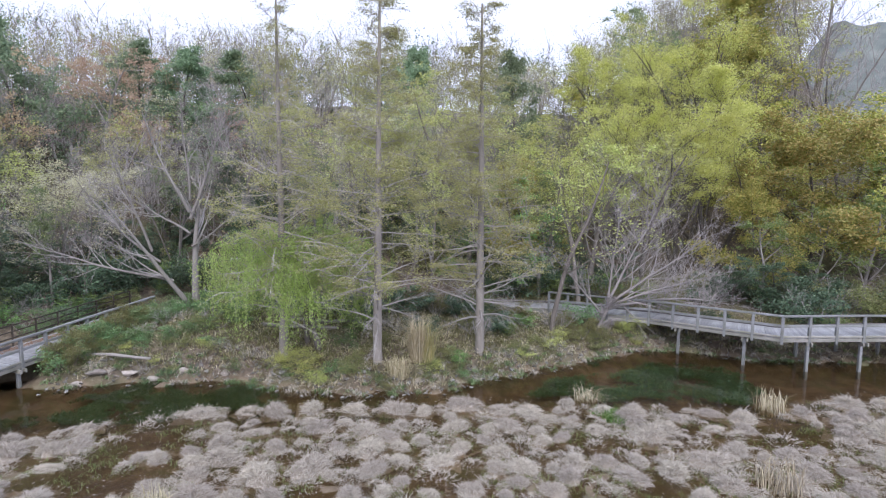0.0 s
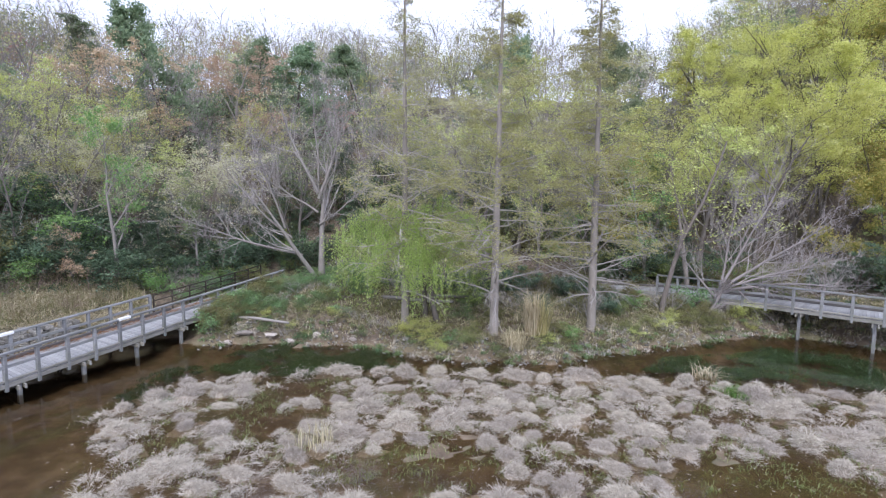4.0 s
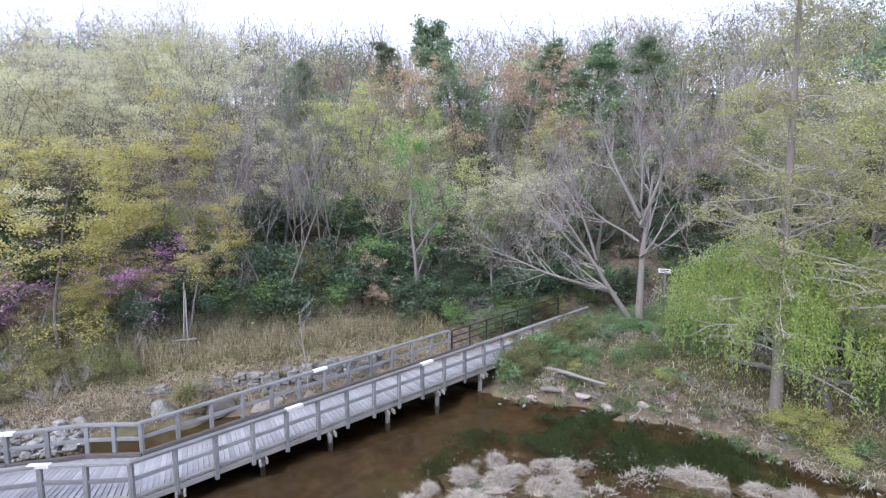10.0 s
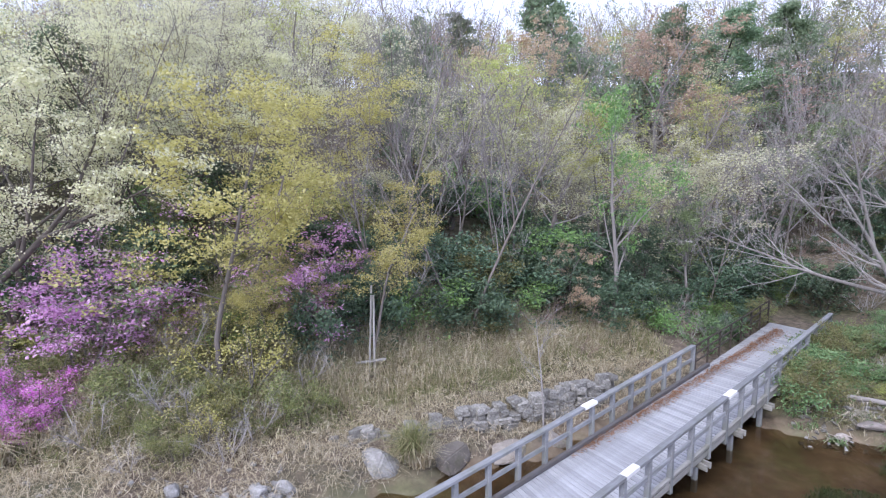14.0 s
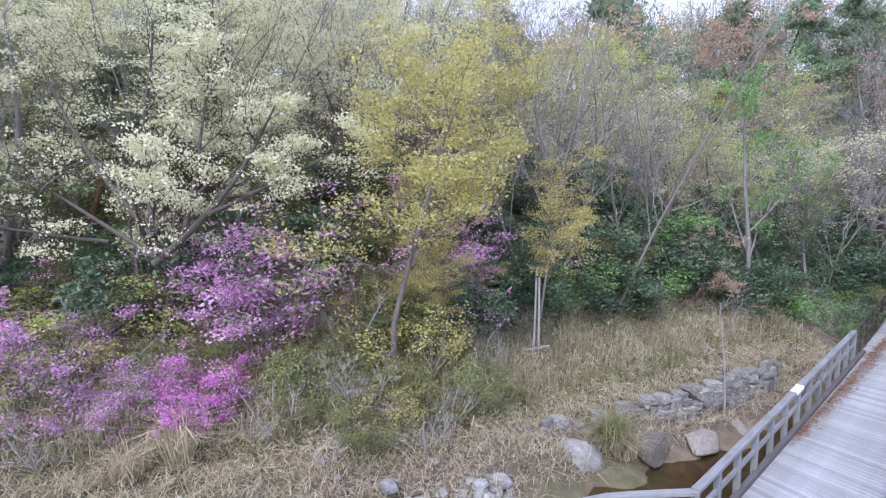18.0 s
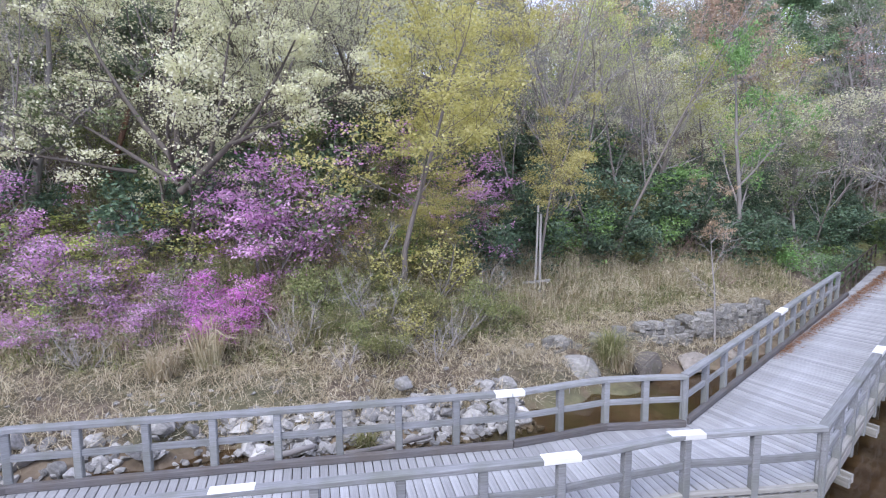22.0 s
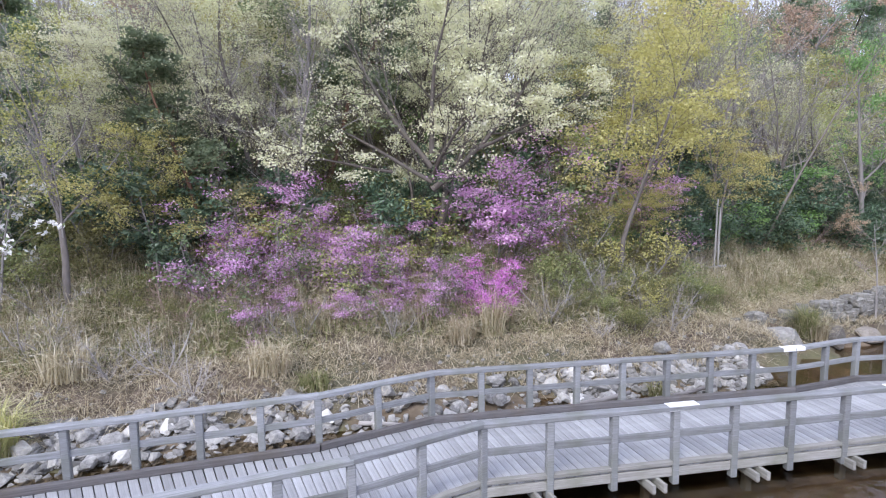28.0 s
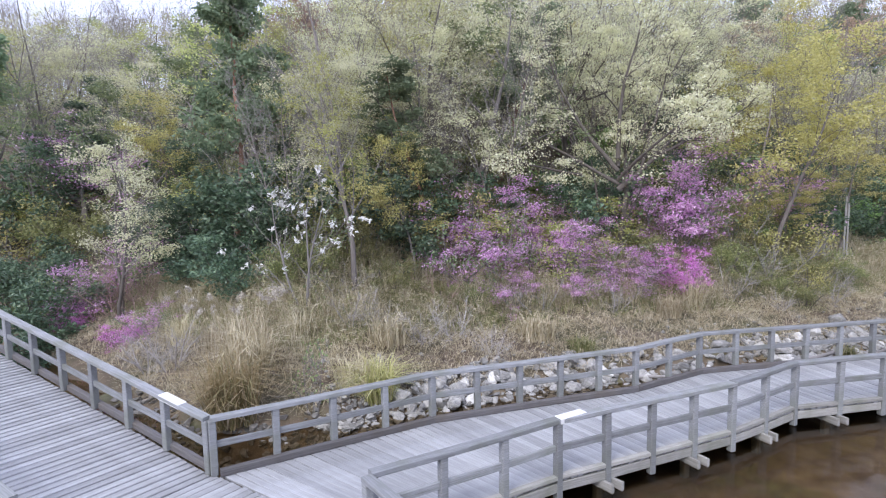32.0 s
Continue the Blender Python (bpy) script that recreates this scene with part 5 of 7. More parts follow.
for x, y, s, key in ((-33.6, 1.6, 1.2, "b_mid"), (-32.6, 3.8, 1.25, "b_dark"), (-33.2, -0.8, 1.0, "b_mid"), (-33.4, 5.2, 1.4, "b_mid"), (-30.9, 5.6, 1.0, "b_dark"), (-28.3, 10.2, 0.95, "b_dark"), (-29.0, 11.4, 1.1, "b_dark"), (-26.8, 14.6, 1.0, "b_dark"), (-38.2, -9.6, 1.1, "b_dark"), (-37.0, -8.2, 1.2, "b_dark"), (-39.6, -10.4, 1.0, "b_dark"), (-25.8, 17.0, 1.2, "b_dark"), (-24.6, 18.8, 1.1, "b_dark"), (-31.6, 2.0, 1.0, "b_dark"), (-29.6, 1.6, 0.9, "b_mid")):
    put(pick(key), x, y, s)

# -- azaleas --
for x, y, s, key in ((-30.1, 3.2, 1.9, "b_az"), (-29.7, 2.3, 1.45, "b_az"), (-29.6, 4.4, 0.7, "b_az"), (-30.4, 2.6, 1.6, "b_az"), (-28.9, 1.1, 0.85, "b_az2"), (-28.4, 0.75, 0.72, "b_az2"), (-29.4, 0.3, 0.8, "b_az"),
                     (-30.4, -0.6, 1.05, "b_az"), (-31.0, -1.6, 1.15, "b_az"), (-31.8, -2.6, 1.1, "b_az"), (-32.4, -3.7, 1.25, "b_az"), (-32.8, -4.8, 1.2, "b_az"), (-33.6, -3.4, 1.35, "b_az"), (-32.0, -0.4, 1.0, "b_az"), (-30.2, -2.6, 0.7, "b_az"), (-31.2, -4.2, 0.7, "b_az"), (-29.3, -0.4, 0.7, "b_az"), (-28.9, 8.3, 1.75, "b_az"), (-28.2, 8.9, 1.1, "b_az"),
                     (-31.6, 8.4, 1.25, "b_az"), (-38.0, -12.9, 0.55, "b_az2"), (-37.3, -12.4, 0.6, "b_az"), (-41.5, -12.5, 1.3, "b_az"), (-43.5, -10.5, 1.4, "b_az")):
    bloom = kinds[key][int(abs(x * 7 + y * 3)) % len(kinds[key])]
    put(bloom, x, y, (s, s, s), x * 3 + y)
for x, y, s, key in ((-31.0, -0.6, 0.8, "b_yg"), (-30.4, 1.4, 0.6, "b_yg"), (-31.3, -2.0, 0.85, "b_yg"), (-29.3, -1.8, 0.6, "b_bare"), (-30.4, -3.8, 0.7, "b_bare"), (-28.6, 3.9, 0.6, "b_mid"),
                     (-26.6, 3.4, 0.62, "b_mid"), (-26.1, 4.3, 0.62, "b_olive"), (-27.2, 2.6, 0.6, "b_mid"), (-26.9, 4.6, 0.7, "b_mid"), (-27.8, 4.3, 0.75, "b_mid"), (-26.2, 2.6, 0.45, "b_bare"), (-28.6, 5.4, 0.7, "b_green"), (-27.9, 6.0, 0.6, "b_green"),
                     (-41.6, -14.6, 1.2, "b_dark"), (-40.4, -15.0, 0.9, "b_dark"), (-27.6, 3.4, 1.04, "b_mid"), (-27.0, 3.9, 0.98, "b_bare"), (-26.4, 4.9, 0.91, "b_mid"), (-25.7, 5.3, 0.78, "b_bare"), (-26.0, 5.9, 0.91, "b_mid"), (-26.9, 5.6, 1.04, "b_olive"), (-27.6, 5.2, 1.10, "b_mid"), (-28.4, 4.6, 1.10, "b_bare"), (-28.2, 2.9, 1.04, "b_mid"), (-27.5, 2.1, 0.85, "b_bare"), (-25.9, 3.6, 0.65, "b_mid"), (-25.4, 4.5, 0.65, "b_bare"), (-27.2, 6.6, 0.91, "b_mid"), (-26.4, 7.0, 0.78, "b_bare"), (-25.6, 6.6, 0.65, "b_mid"), (-28.6, 6.2, 1.04, "b_mid")):
    put(pick(key), x, y, s)

for x, y, s, key in ((-44.6, -15.0, 1.25, "b_dark"), (-45.6, -14.4, 1.3, "b_dark"), (-43.6, -14.2, 0.7, "b_green"), (-41.6, -13.7, 0.55, "b_az2"), (-42.6, -13.2, 0.9, "b_az"), (-42.0, -12.6, 0.85, "b_red"), (-40.8, -12.6, 0.9, "b_red"), (-40.0, -12.0, 0.8, "b_red"), (-41.0, -11.8, 1.0, "b_red"),
                     (-43.2, -12.2, 0.9, "b_red"), (-41.2, -9.6, 1.5, "b_dark"), (-39.8, -8.6, 1.6, "b_dark"), (-38.6, -7.8, 1.5, "b_dark"), (-42.6, -10.2, 1.4, "b_dark"), (-50.0, -10.5, 2.0, "b_az"), (-52.0, -11.5, 2.0, "b_az"), (-48.0, -13.0, 1.6, "b_mid"), (-47.0, -12.0, 1.5, "b_mid"), (-49.6, -14.6, 1.6, "b_olive"),
                     (-51.0, -14.0, 1.8, "b_dark"), (-36.4, -10.0, 1.0, "b_dark"), (-35.4, -9.2, 0.9, "b_mid"), (-32.2, -6.0, 0.8, "b_red"), (-31.0, -6.6, 0.7, "b_bare"), (-27.6, 8.3, 1.0, "b_dark"), (-27.9, 9.6, 1.1, "b_dark"), (-26.0, 13.6, 0.8, "b_mid"), (-25.6, 15.6, 0.9, "b_red"), (-25.0, 17.6, 0.9, "b_red"), (-24.0, 16.0, 0.6, "b_red")):
    put(pick(key), x, y, s)

# evergreen undergrowth along the upper edge of the straw
for x, y, s, key in ((-28.0, 7.2, 0.8, "b_dark"), (-27.5, 10.2, 0.95, "b_dark"), (-27.0, 11.6, 1.0, "b_green"), (-26.9, 12.5, 1.1, "b_dark"), (-26.6, 14.0, 1.15, "b_dark"), (-26.2, 15.0, 0.9, "b_green"), (-26.1, 16.2, 1.2, "b_dark"), (-25.6, 17.4, 0.85, "b_mid"),
                     (-25.4, 18.6, 1.1, "b_dark"), (-24.9, 20.0, 1.0, "b_dark"), (-24.5, 21.2, 0.8, "b_green"), (-24.5, 22.6, 1.1, "b_dark"), (-28.2, 12.9, 1.3, "b_dark"), (-27.9, 14.8, 1.3, "b_mid"), (-27.4, 16.8, 1.4, "b_dark"), (-26.8, 18.8, 1.3, "b_dark"),
                     (-34.6, -8.8, 0.9, "b_mid"), (-34.4, -7.2, 1.0, "b_mid"), (-34.0, -5.6, 0.95, "b_dark"), (-33.0, -4.4, 0.9, "b_mid"), (-33.3, -6.9, 0.7, "b_mid"), (-32.8, -5.2, 0.7, "b_bare"), (-33.9, -8.4, 0.7, "b_bare"), (-35.6, -5.6, 1.1, "b_mid"), (-35.8, -7.8, 1.1, "b_mid"), (-32.6, -7.5, 0.55, "b_mid"), (-32.3, -6.3, 0.6, "b_mid"), (-31.6, -5.3, 0.55, "b_mid"), (-31.2, -4.3, 0.5, "b_bare"), (-32.0, -8.3, 0.5, "b_bare"), (-34.6, -3.4, 1.1, "b_dark")):
    put(kinds[key][int(abs(x * 7 + y * 3)) % len(kinds[key])], x, y, s, x * 3 + y)
put(kinds["rust"][0], -25.3, 17.2, 0.42, 1.0)

# undergrowth beside the path beyond the bridge
for k in range(46):
    x, y = rng.uniform(-24.5, -21.9), rng.uniform(19.5, 34)
    put(pick(rng.choice(("b_dark", "b_mid", "b_green", "b_bare", "b_herb", "b_red"))), x, y, rng.uniform(0.4, 0.85))
for k in range(40):
    x, y = rng.uniform(-23, -15.5), rng.uniform(31.8, 38)
    put(pick(rng.choice(("b_dark", "b_dark", "b_mid", "b_bare", "b_herb", "b_red"))), x, y, rng.uniform(0.5, 1.1))

# -- budding trees behind the point --
for x, y, s, key in ((-9.2, 34.6, 1.15, "bud"), (-5.6, 35.2, 1.2, "bud"), (-2.2, 35.6, 1.1, "bud"), (-12.4, 34.8, 1.0, "bud"), (1.2, 37.2, 1.2, "bud"), (-7.4, 38.4, 1.3, "bud"), (-3.6, 39.0, 1.3, "bud"), (-11.0, 39.0, 1.2, "pale"), (0.6, 41.0, 1.35, "bud"), (-15.6, 36.4, 1.1, "bud"), (4.2, 38.0, 1.1, "bud")):
    put(pick(key), x, y, (s * 1.25, s * 1.25, s))

# -- young oaks and slim trees at the edge --
for x, y, s, k in ((-27.3, 5.0, 1.18, 1.05), (-28.6, 6.2, 1.05, 1.1), (-30.6, 9.4, 1.0, 1.1), (-26.35, 9.1, 0.76, 1.05), (-27.4, 6.6, 0.45, 1.2), (-27.6, 7.6, 0.42, 1.3)):
    put(pick("olive"), x, y, (s * k, s * k, s))
for x, y, s, key in ((-26.3, 12.8, 0.95, "bare"), (-27.5, 10.9, 1.05, "bare"), (-24.4, 18.7, (0.95, 0.95, 1.3), "fresh"), (-27.4, 15.6, 0.95, "bare"), (-33.7, -7.9, 0.78, "bud"), (-33.2, -6.1, 0.68, "olive"), (-35.6, -6.8, 0.8, "pale"), (-36.5, -9.0, 0.6, "bare"), (-40.2, -12.6, 0.8, "pale"),
                     (-38.2, -7.0, 0.85, "pale"), (-37.2, 0.5, 0.9, "pale"), (-36.2, -3.6, 0.9, "pale"), (-33.6, -2.2, 0.75, "bare"), (-32.4, 2.6, 0.9, "bare"), (-33.4, 8.8, 0.84, "layered"), (-36.5, 11.6, 0.86, "layered"), (-33.6, 5.2, 0.8, "layered"), (-34.6, 2.0, 0.75, "layered"), (-39.5, 8.0, 0.85, "layered"), (-41.5, 12.5, 0.85, "layered"), (-38.8, 3.5, 0.8, "layered"), (-36.9, -2.3, 0.8, "layered"), (-35.4, -4.4, 0.6, "layered"), (-35.2, 11.5, 1.0, "bud"), (-22.0, 34.5, 0.8, "dark"), (-20.2, 33.6, 0.55, "dark"), (-24.6, 31.5, 0.7, "dark"), (-22.6, 33.0, 0.9, "bare"), (-19.6, 35.5, 1.0, "bare"), (-23.5, 36.0, 1.0, "bare"), (-17.2, 35.5, 0.7, "mid"), (-21.6, 37.5, 0.9, "mid"), (-24.8, 21.5, 0.6, "dark"), (-24.0, 24.5, 0.6, "dark"), (-23.6, 22.8, 0.75, "mid"), (-24.2, 27.0, 0.9, "bare"), (-22.8, 30.0, 0.9, "bare"), (-17.0, 31.5, 0.9, "bare"), (-12.5, 30.5, 0.85, "bare"), (-14.5, 33.0, 0.9, "mid"), (-9.5, 29.5, 0.8, "bare"), (-6.5, 30.5, 0.85, "bud"), (-18.5, 34.0, 0.9, "bare"), (-11.0, 34.0, 0.95, "bud"), (-4.5, 34.5, 0.95, "bare"), (-1.5, 35.5, 0.95, "fresh"), (3.5, 35.5, 0.9, "bare"), (-8.0, 34.5, 0.9, "bare")):
    put(pick(key), x, y, s)

# -- star magnolia --
rows, ends = grow(361, 3.4, 0.06, 3, (6, 5, 4, 2), (8, 5, 3, 0), (46, 44, 40, 35), (0.55, 0.5, 0.5, 0.5), (0.06, 0.1, 0.14, 0.2), (0.02, 0.04, 0.04, 0.02), (0.2, 0.2, 0.1, 0), 2, stems=3, spread=0.4)
flowers = ends[nr.random(len(ends)) < 0.055]
t = plant("star_magnolia", "slender star magnolia dotted with white flowers", "tree", rows, M_BARK, [("blossom", leaf_cards(flowers, 7, 0.045, 0.13, nr, aspect=0.5), L_MAGNOLIA), ("foliage", leaf_cards(ends[::3], 1, 0.1, 0.08, nr), L_MID)])
put(t, -33.8, -9.4, 1.0, 1.0)
drop(t)

# ---- grasses ----
def blades(points, per, height, spread, width, nr, lean=0.5, curve=0.35):
    """Thin curved blades, two quads and a tip each."""
    base = np.repeat(np.asarray(points, float), per, 0)
    n = len(base)
    base = base + np.concatenate([nr.normal(0, spread, (n, 2)), np.zeros((n, 1))], 1)
    a = nr.uniform(0, 6.283, n)
    out = np.stack([np.cos(a), np.sin(a), np.zeros(n)], 1)
    side = np.stack([-np.sin(a), np.cos(a), np.zeros(n)], 1)
    h = height * nr.uniform(0.45, 1.2, (n, 1))
    k = lean * nr.uniform(0.15, 1.3, (n, 1))
    w = width * nr.uniform(0.7, 1.3, (n, 1))
    p1 = base + out * h * k * 0.35 + np.array([0, 0, 1.0]) * h * 0.6
    p2 = base + out * h * k * (0.8 + curve) + np.array([0, 0, 1.0]) * h * (1.0 - curve * k)
    v = np.stack([base - side * w, base + side * w, p1 - side * w * 0.8, p1 + side * w * 0.8, p2], 1).reshape(-1, 3)
    b = (np.arange(n) * 5)[:, None]
    return v, [b + np.array([[0, 1, 3, 2]]), b + np.array([[2, 3, 4]])]


def tuft(name, label, x, y, leaf, height, count, radius, width, lean, seed, curve=0.5, z=None):
    """One clump of long arching blades."""
    q = np.random.default_rng(seed)
    r, a = radius * np.sqrt(q.random(count)), q.uniform(0, 6.283, count)
    feet = np.stack([r * np.cos(a), r * np.sin(a), 0 * a - 0.03], 1)
    thing = empty(name, (x, y, gz(x, y) if z is None else z))
    k = int(count * 0.88)
    for nm, pts, mat, h in (("foliage", feet[:k], leaf, height), ("withered_foliage", feet[k:], L_STRAW, height * 0.8)):
        v, f = blades(pts, 1, h, 0.02, width, q, lean, curve)
        part(nm, raw_mesh(nm, v, f, mat), thing)
    return tagged(thing, label, "grass", name.replace("_", " ") + "s")


def tussock_shape(seed, n):
    """Mound and blades of a ragged cushion of bleached grass made of a few lobes."""
    q = np.random.default_rng(seed)
    lobes = [(q.uniform(-0.34, 0.34), q.uniform(-0.3, 0.3), q.uniform(0.24, 0.44), q.uniform(0.16, 0.36)) for _ in range(int(q.integers(2, 5)))]
    lobes[0] = (0.0, 0.0, q.uniform(0.34, 0.5), q.uniform(0.26, 0.4))

    def top(x, y):
        z = np.full(np.shape(x), -0.06)
        for cx, cy, r, h in lobes:
            k = np.hypot(x - cx, y - cy) / r
            z = np.maximum(z, h * (1 - np.clip(k, 0, 1.3) ** 2.4))
        return z + 0.03 * np.sin(17 * x + seed) * np.cos(15 * y)

    g = np.linspace(-0.8, 0.8, 17)
    gx2, gy2 = np.meshgrid(g, g)
    mv = np.stack([gx2, gy2, np.maximum(top(gx2, gy2) * 0.62, -0.12)], -1).reshape(-1, 3)
    i = np.arange(17 * 17).reshape(17, 17)
    mf = np.stack([i[:-1, :-1], i[:-1, 1:], i[1:, 1:], i[1:, :-1]], -1).reshape(-1, 4)
    mf = mf[(mv[mf][:, :, 2] > -0.05).any(1)]
    pick_lobe = np.array(lobes)[q.integers(0, len(lobes), n)]
    r, a = np.sqrt(q.random(n)) * 1.02, q.uniform(0, 6.283, n)
    out = np.stack([np.cos(a), np.sin(a), 0 * a], 1)
    p = np.stack([pick_lobe[:, 0] + out[:, 0] * r * pick_lobe[:, 2], pick_lobe[:, 1] + out[:, 1] * r * pick_lobe[:, 2], 0 * a], 1)
    p[:, 2] = top(p[:, 0], p[:, 1]) - 0.03
    swirl = q.normal(0, 0.55, (n, 3)) * np.array([1, 1, 0.4])
    ln = q.uniform(0.12, 0.36, (n, 1)) * np.where(q.random((n, 1)) < 0.12, 1.5, 1.0)
    d1 = out * (0.15 + 0.9 * r[:, None]) + swirl + np.array([0, 0, 0.7])
    d1 /= np.linalg.norm(d1, axis=1, keepdims=True)
    d2 = d1 + np.array([0, 0, -1.0]) * q.uniform(0.2, 1.5, (n, 1))
    d2 /= np.linalg.norm(d2, axis=1, keepdims=True)
    side = np.cross(d1, q.normal(0, 1, (n, 3)))
    side *= 0.0072 / (np.linalg.norm(side, axis=1, keepdims=True) + 1e-9)
    p1 = p + d1 * ln * 0.5
    p2 = p1 + d2 * ln * 0.6
    bv = np.stack([p - side, p + side, p1 - side, p1 + side, p2], 1).reshape(-1, 3)
    return mv, mf, bv


def blade_faces(count):
    b = (np.arange(count) * 5)[:, None]
    return [b + np.array([[0, 1, 3, 2]]), b + np.array([[2, 3, 4]])]


def tussock(seed):
    mv, mf, bv = tussock_shape(seed, 1100)
    thing = empty("tussock")
    tagged(thing, "matted cushion of bleached grass in the marsh", "grass", "marsh tussocks")
    part("mound", raw_mesh("mound", mv, mf, L_MOUND, smooth=True), thing)
    part("grass_mat", raw_mesh("grass_mat", bv, blade_faces(1100), L_TUSSOCK), thing)
    return thing


tussocks = [tussock(400 + s) for s in range(10)]
rng = random.Random(31)
q = np.random.default_rng(3)
placed, small = [], []
for x, y in zip(q.uniform(-15, 19, 16000), q.uniform(7, 28.5, 16000)):
    m = float(poly_distance(np.array(x), np.array(y), MARSH))
    w = float(waves(np.array(x), np.array(y), 0.10, 8.0)) + 0.55 * float(waves(np.array(x), np.array(y), 0.33, 2.0))
    if m > -0.1 or w < -0.55 or (x > 9 and y < 17):
        continue
    s = rng.uniform(0.42, 0.8) + max(0.0, w) * rng.uniform(0.0, 0.5)
    if any(math.hypot(x - a, y - b) < 0.56 * (s + c) for a, b, c in placed):
        if len(small) < 760 and w > -0.45 and not any(math.hypot(x - a, y - b) < 0.34 * (0.4 + c) for a, b, c in placed):
            small.append((x, y, rng.uniform(0.25, 0.55)))
        continue
    placed.append((x, y, s))
    if len(placed) > 298:
        small.append((x, y, s))
        continue
    put(rng.choice(tussocks), x, y, (s * rng.uniform(0.78, 1.3), s * rng.uniform(0.7, 1.0), s * rng.uniform(0.7, 1.15)), z=0.0, sink=0.02)
vs = []
for k, (x, y, s) in enumerate(small):
    bv = tussock_shape(430 + k % 6, 200)[2]
    a = rng.uniform(0, 6.28)
    turn = np.array([[math.cos(a), -math.sin(a), 0], [math.sin(a), math.cos(a), 0], [0, 0, 1]])
    vs.append((bv @ turn.T) * s + np.array([x, y, -0.01]))
tagged(new("small_tussocks", raw_mesh("small_tussocks", np.concatenate(vs), blade_faces(200 * len(small)), L_TUSSOCK)), "small ragged tufts of bleached grass between the tussocks", "grass", kind="stuff")

# dry grass over the bank: one continuous growth
def sward(name, label, leaf, lo, hi, count, height, width, seed, where, lean=0.5):
    q = np.random.default_rng(seed)
    px, py = q.uniform(-42, 16, count * 12), q.uniform(-19, 36, count * 12)
    dd = poly_distance(px, py, POND)
    keep = (dd > lo) & (dd < hi) & where(px, py)
    keep &= ~((px < -17.9) & (px > -21.4) & (py > 4) & (py < 26))
    px, py = px[keep][:count], py[keep][:count]
    pts = np.stack([px, py, ground(px, py) - 0.03], 1)
    v, f = blades(pts, 5, height, 0.10, width, q, lean)
    ob = new(name, raw_mesh(name, v, f, leaf))
    return tagged(ob, label, "grass", kind="stuff")


west = lambda x, y: (x < -20) & (y < 19)
northb = lambda x, y: (x > -19.5)
sward("dry_grass", "tall dry straw-coloured grass on the stream bank", L_STRAW, 2.6, 7.2, 12000, 0.85, 0.008, 501, west, 0.9)
sward("short_dry_grass", "short trampled straw on the lower bank", L_STRAW, 0.45, 4.4, 17000, 0.24, 0.0075, 502, west, 2.2)
sward("green_grass", "green blades among the dry grass", L_GRASS, 2.4, 9.0, 9500, 0.50, 0.012, 503, west, 1.1)
sward("bank_grass", "thin dry grass and weeds on the point", L_STRAW, 0.1, 7, 3800, 0.26, 0.010, 504, northb, 1.8)
sward("bank_weeds", "green weeds and brambles on the point", L_GRASS, 0.4, 9, 8000, 0.24, 0.016, 505, northb, 1.3)

# broad dry leaves of dwarf bamboo grass over the bank
def leafy_grass(name, label, leaf, lo, hi, count, top, seed, where, size):
    q = np.random.default_rng(seed)
    px, py = q.uniform(-42, -20, count * 8), q.uniform(-19, 20, count * 8)
    dd = poly_distance(px, py, POND)
    patch = waves(px, py, 0.12, seed) + 0.6 * waves(px, py, 0.5, seed + 1.0) + q.normal(0, 0.4, len(px))
    keep = (dd > lo) & (dd < hi) & (patch > -0.3) & where(px, py) & ~((px < -17.9) & (px > -21.4) & (py > 4))
    px, py = px[keep][:count], py[keep][:count]
    h = top * q.uniform(0.05, 1, len(px)) * np.clip((dd[keep][:count] - lo + 0.6) / 2.0, 0.3, 1)
    v, f = leaf_cards(np.stack([px, py, ground(px, py) + h], 1), 3, (0.07, 0.07, 0.05), size, q, flat=0.1, hang=0.25, aspect=0.075)
    tagged(new(name, raw_mesh(name, v, f, leaf)), label, "grass", kind="stuff")


leafy_grass("dwarf_bamboo", "withered pale leaves of dwarf bamboo on the bank", L_STRAW, 1.7, 6.6, 19000, 0.62, 511, west, 0.23)
leafy_grass("green_bamboo", "olive green leaves of dwarf bamboo on the bank", L_GRASS, 2.0, 8.0, 13000, 0.8, 512, west, 0.22)


# ---- stones, wall and boulders ----
def stone_mesh(name, seed, mat, corners=15, round_off=0.0):
    """A broken stone: the hull of scattered corners, its edges worn where asked."""
    r = random.Random(seed)
    bm = bmesh.new()
    for _ in range(corners):
        d = Vector((r.gauss(0, 1), r.gauss(0, 1), r.gauss(0, 1))).normalized()
        bm.verts.new(d * r.uniform(0.38, 0.56))
    hull = bmesh.ops.convex_hull(bm, input=bm.verts[:])
    bmesh.ops.delete(bm, geom=list({g for g in hull["geom_interior"] + hull["geom_unused"] if isinstance(g, bmesh.types.BMVert)}), context="VERTS")
    if round_off:
        bmesh.ops.bevel(bm, geom=bm.edges[:], offset=round_off, segments=2, affect="EDGES")
    bmesh.ops.triangulate(bm, faces=bm.faces[:])
    bmesh.ops.recalc_face_normals(bm, faces=bm.faces[:])
    return bm_mesh(name, bm, mat)


STONES = [stone_mesh("stone", 700 + i, M_STONE_WHITE if i % 5 == 0 else M_STONE, 15, 0.02) for i in range(12)]
RUBBLE = [stone_mesh("rubble", 780 + i, M_STONE_LOOSE, 13) for i in range(9)]


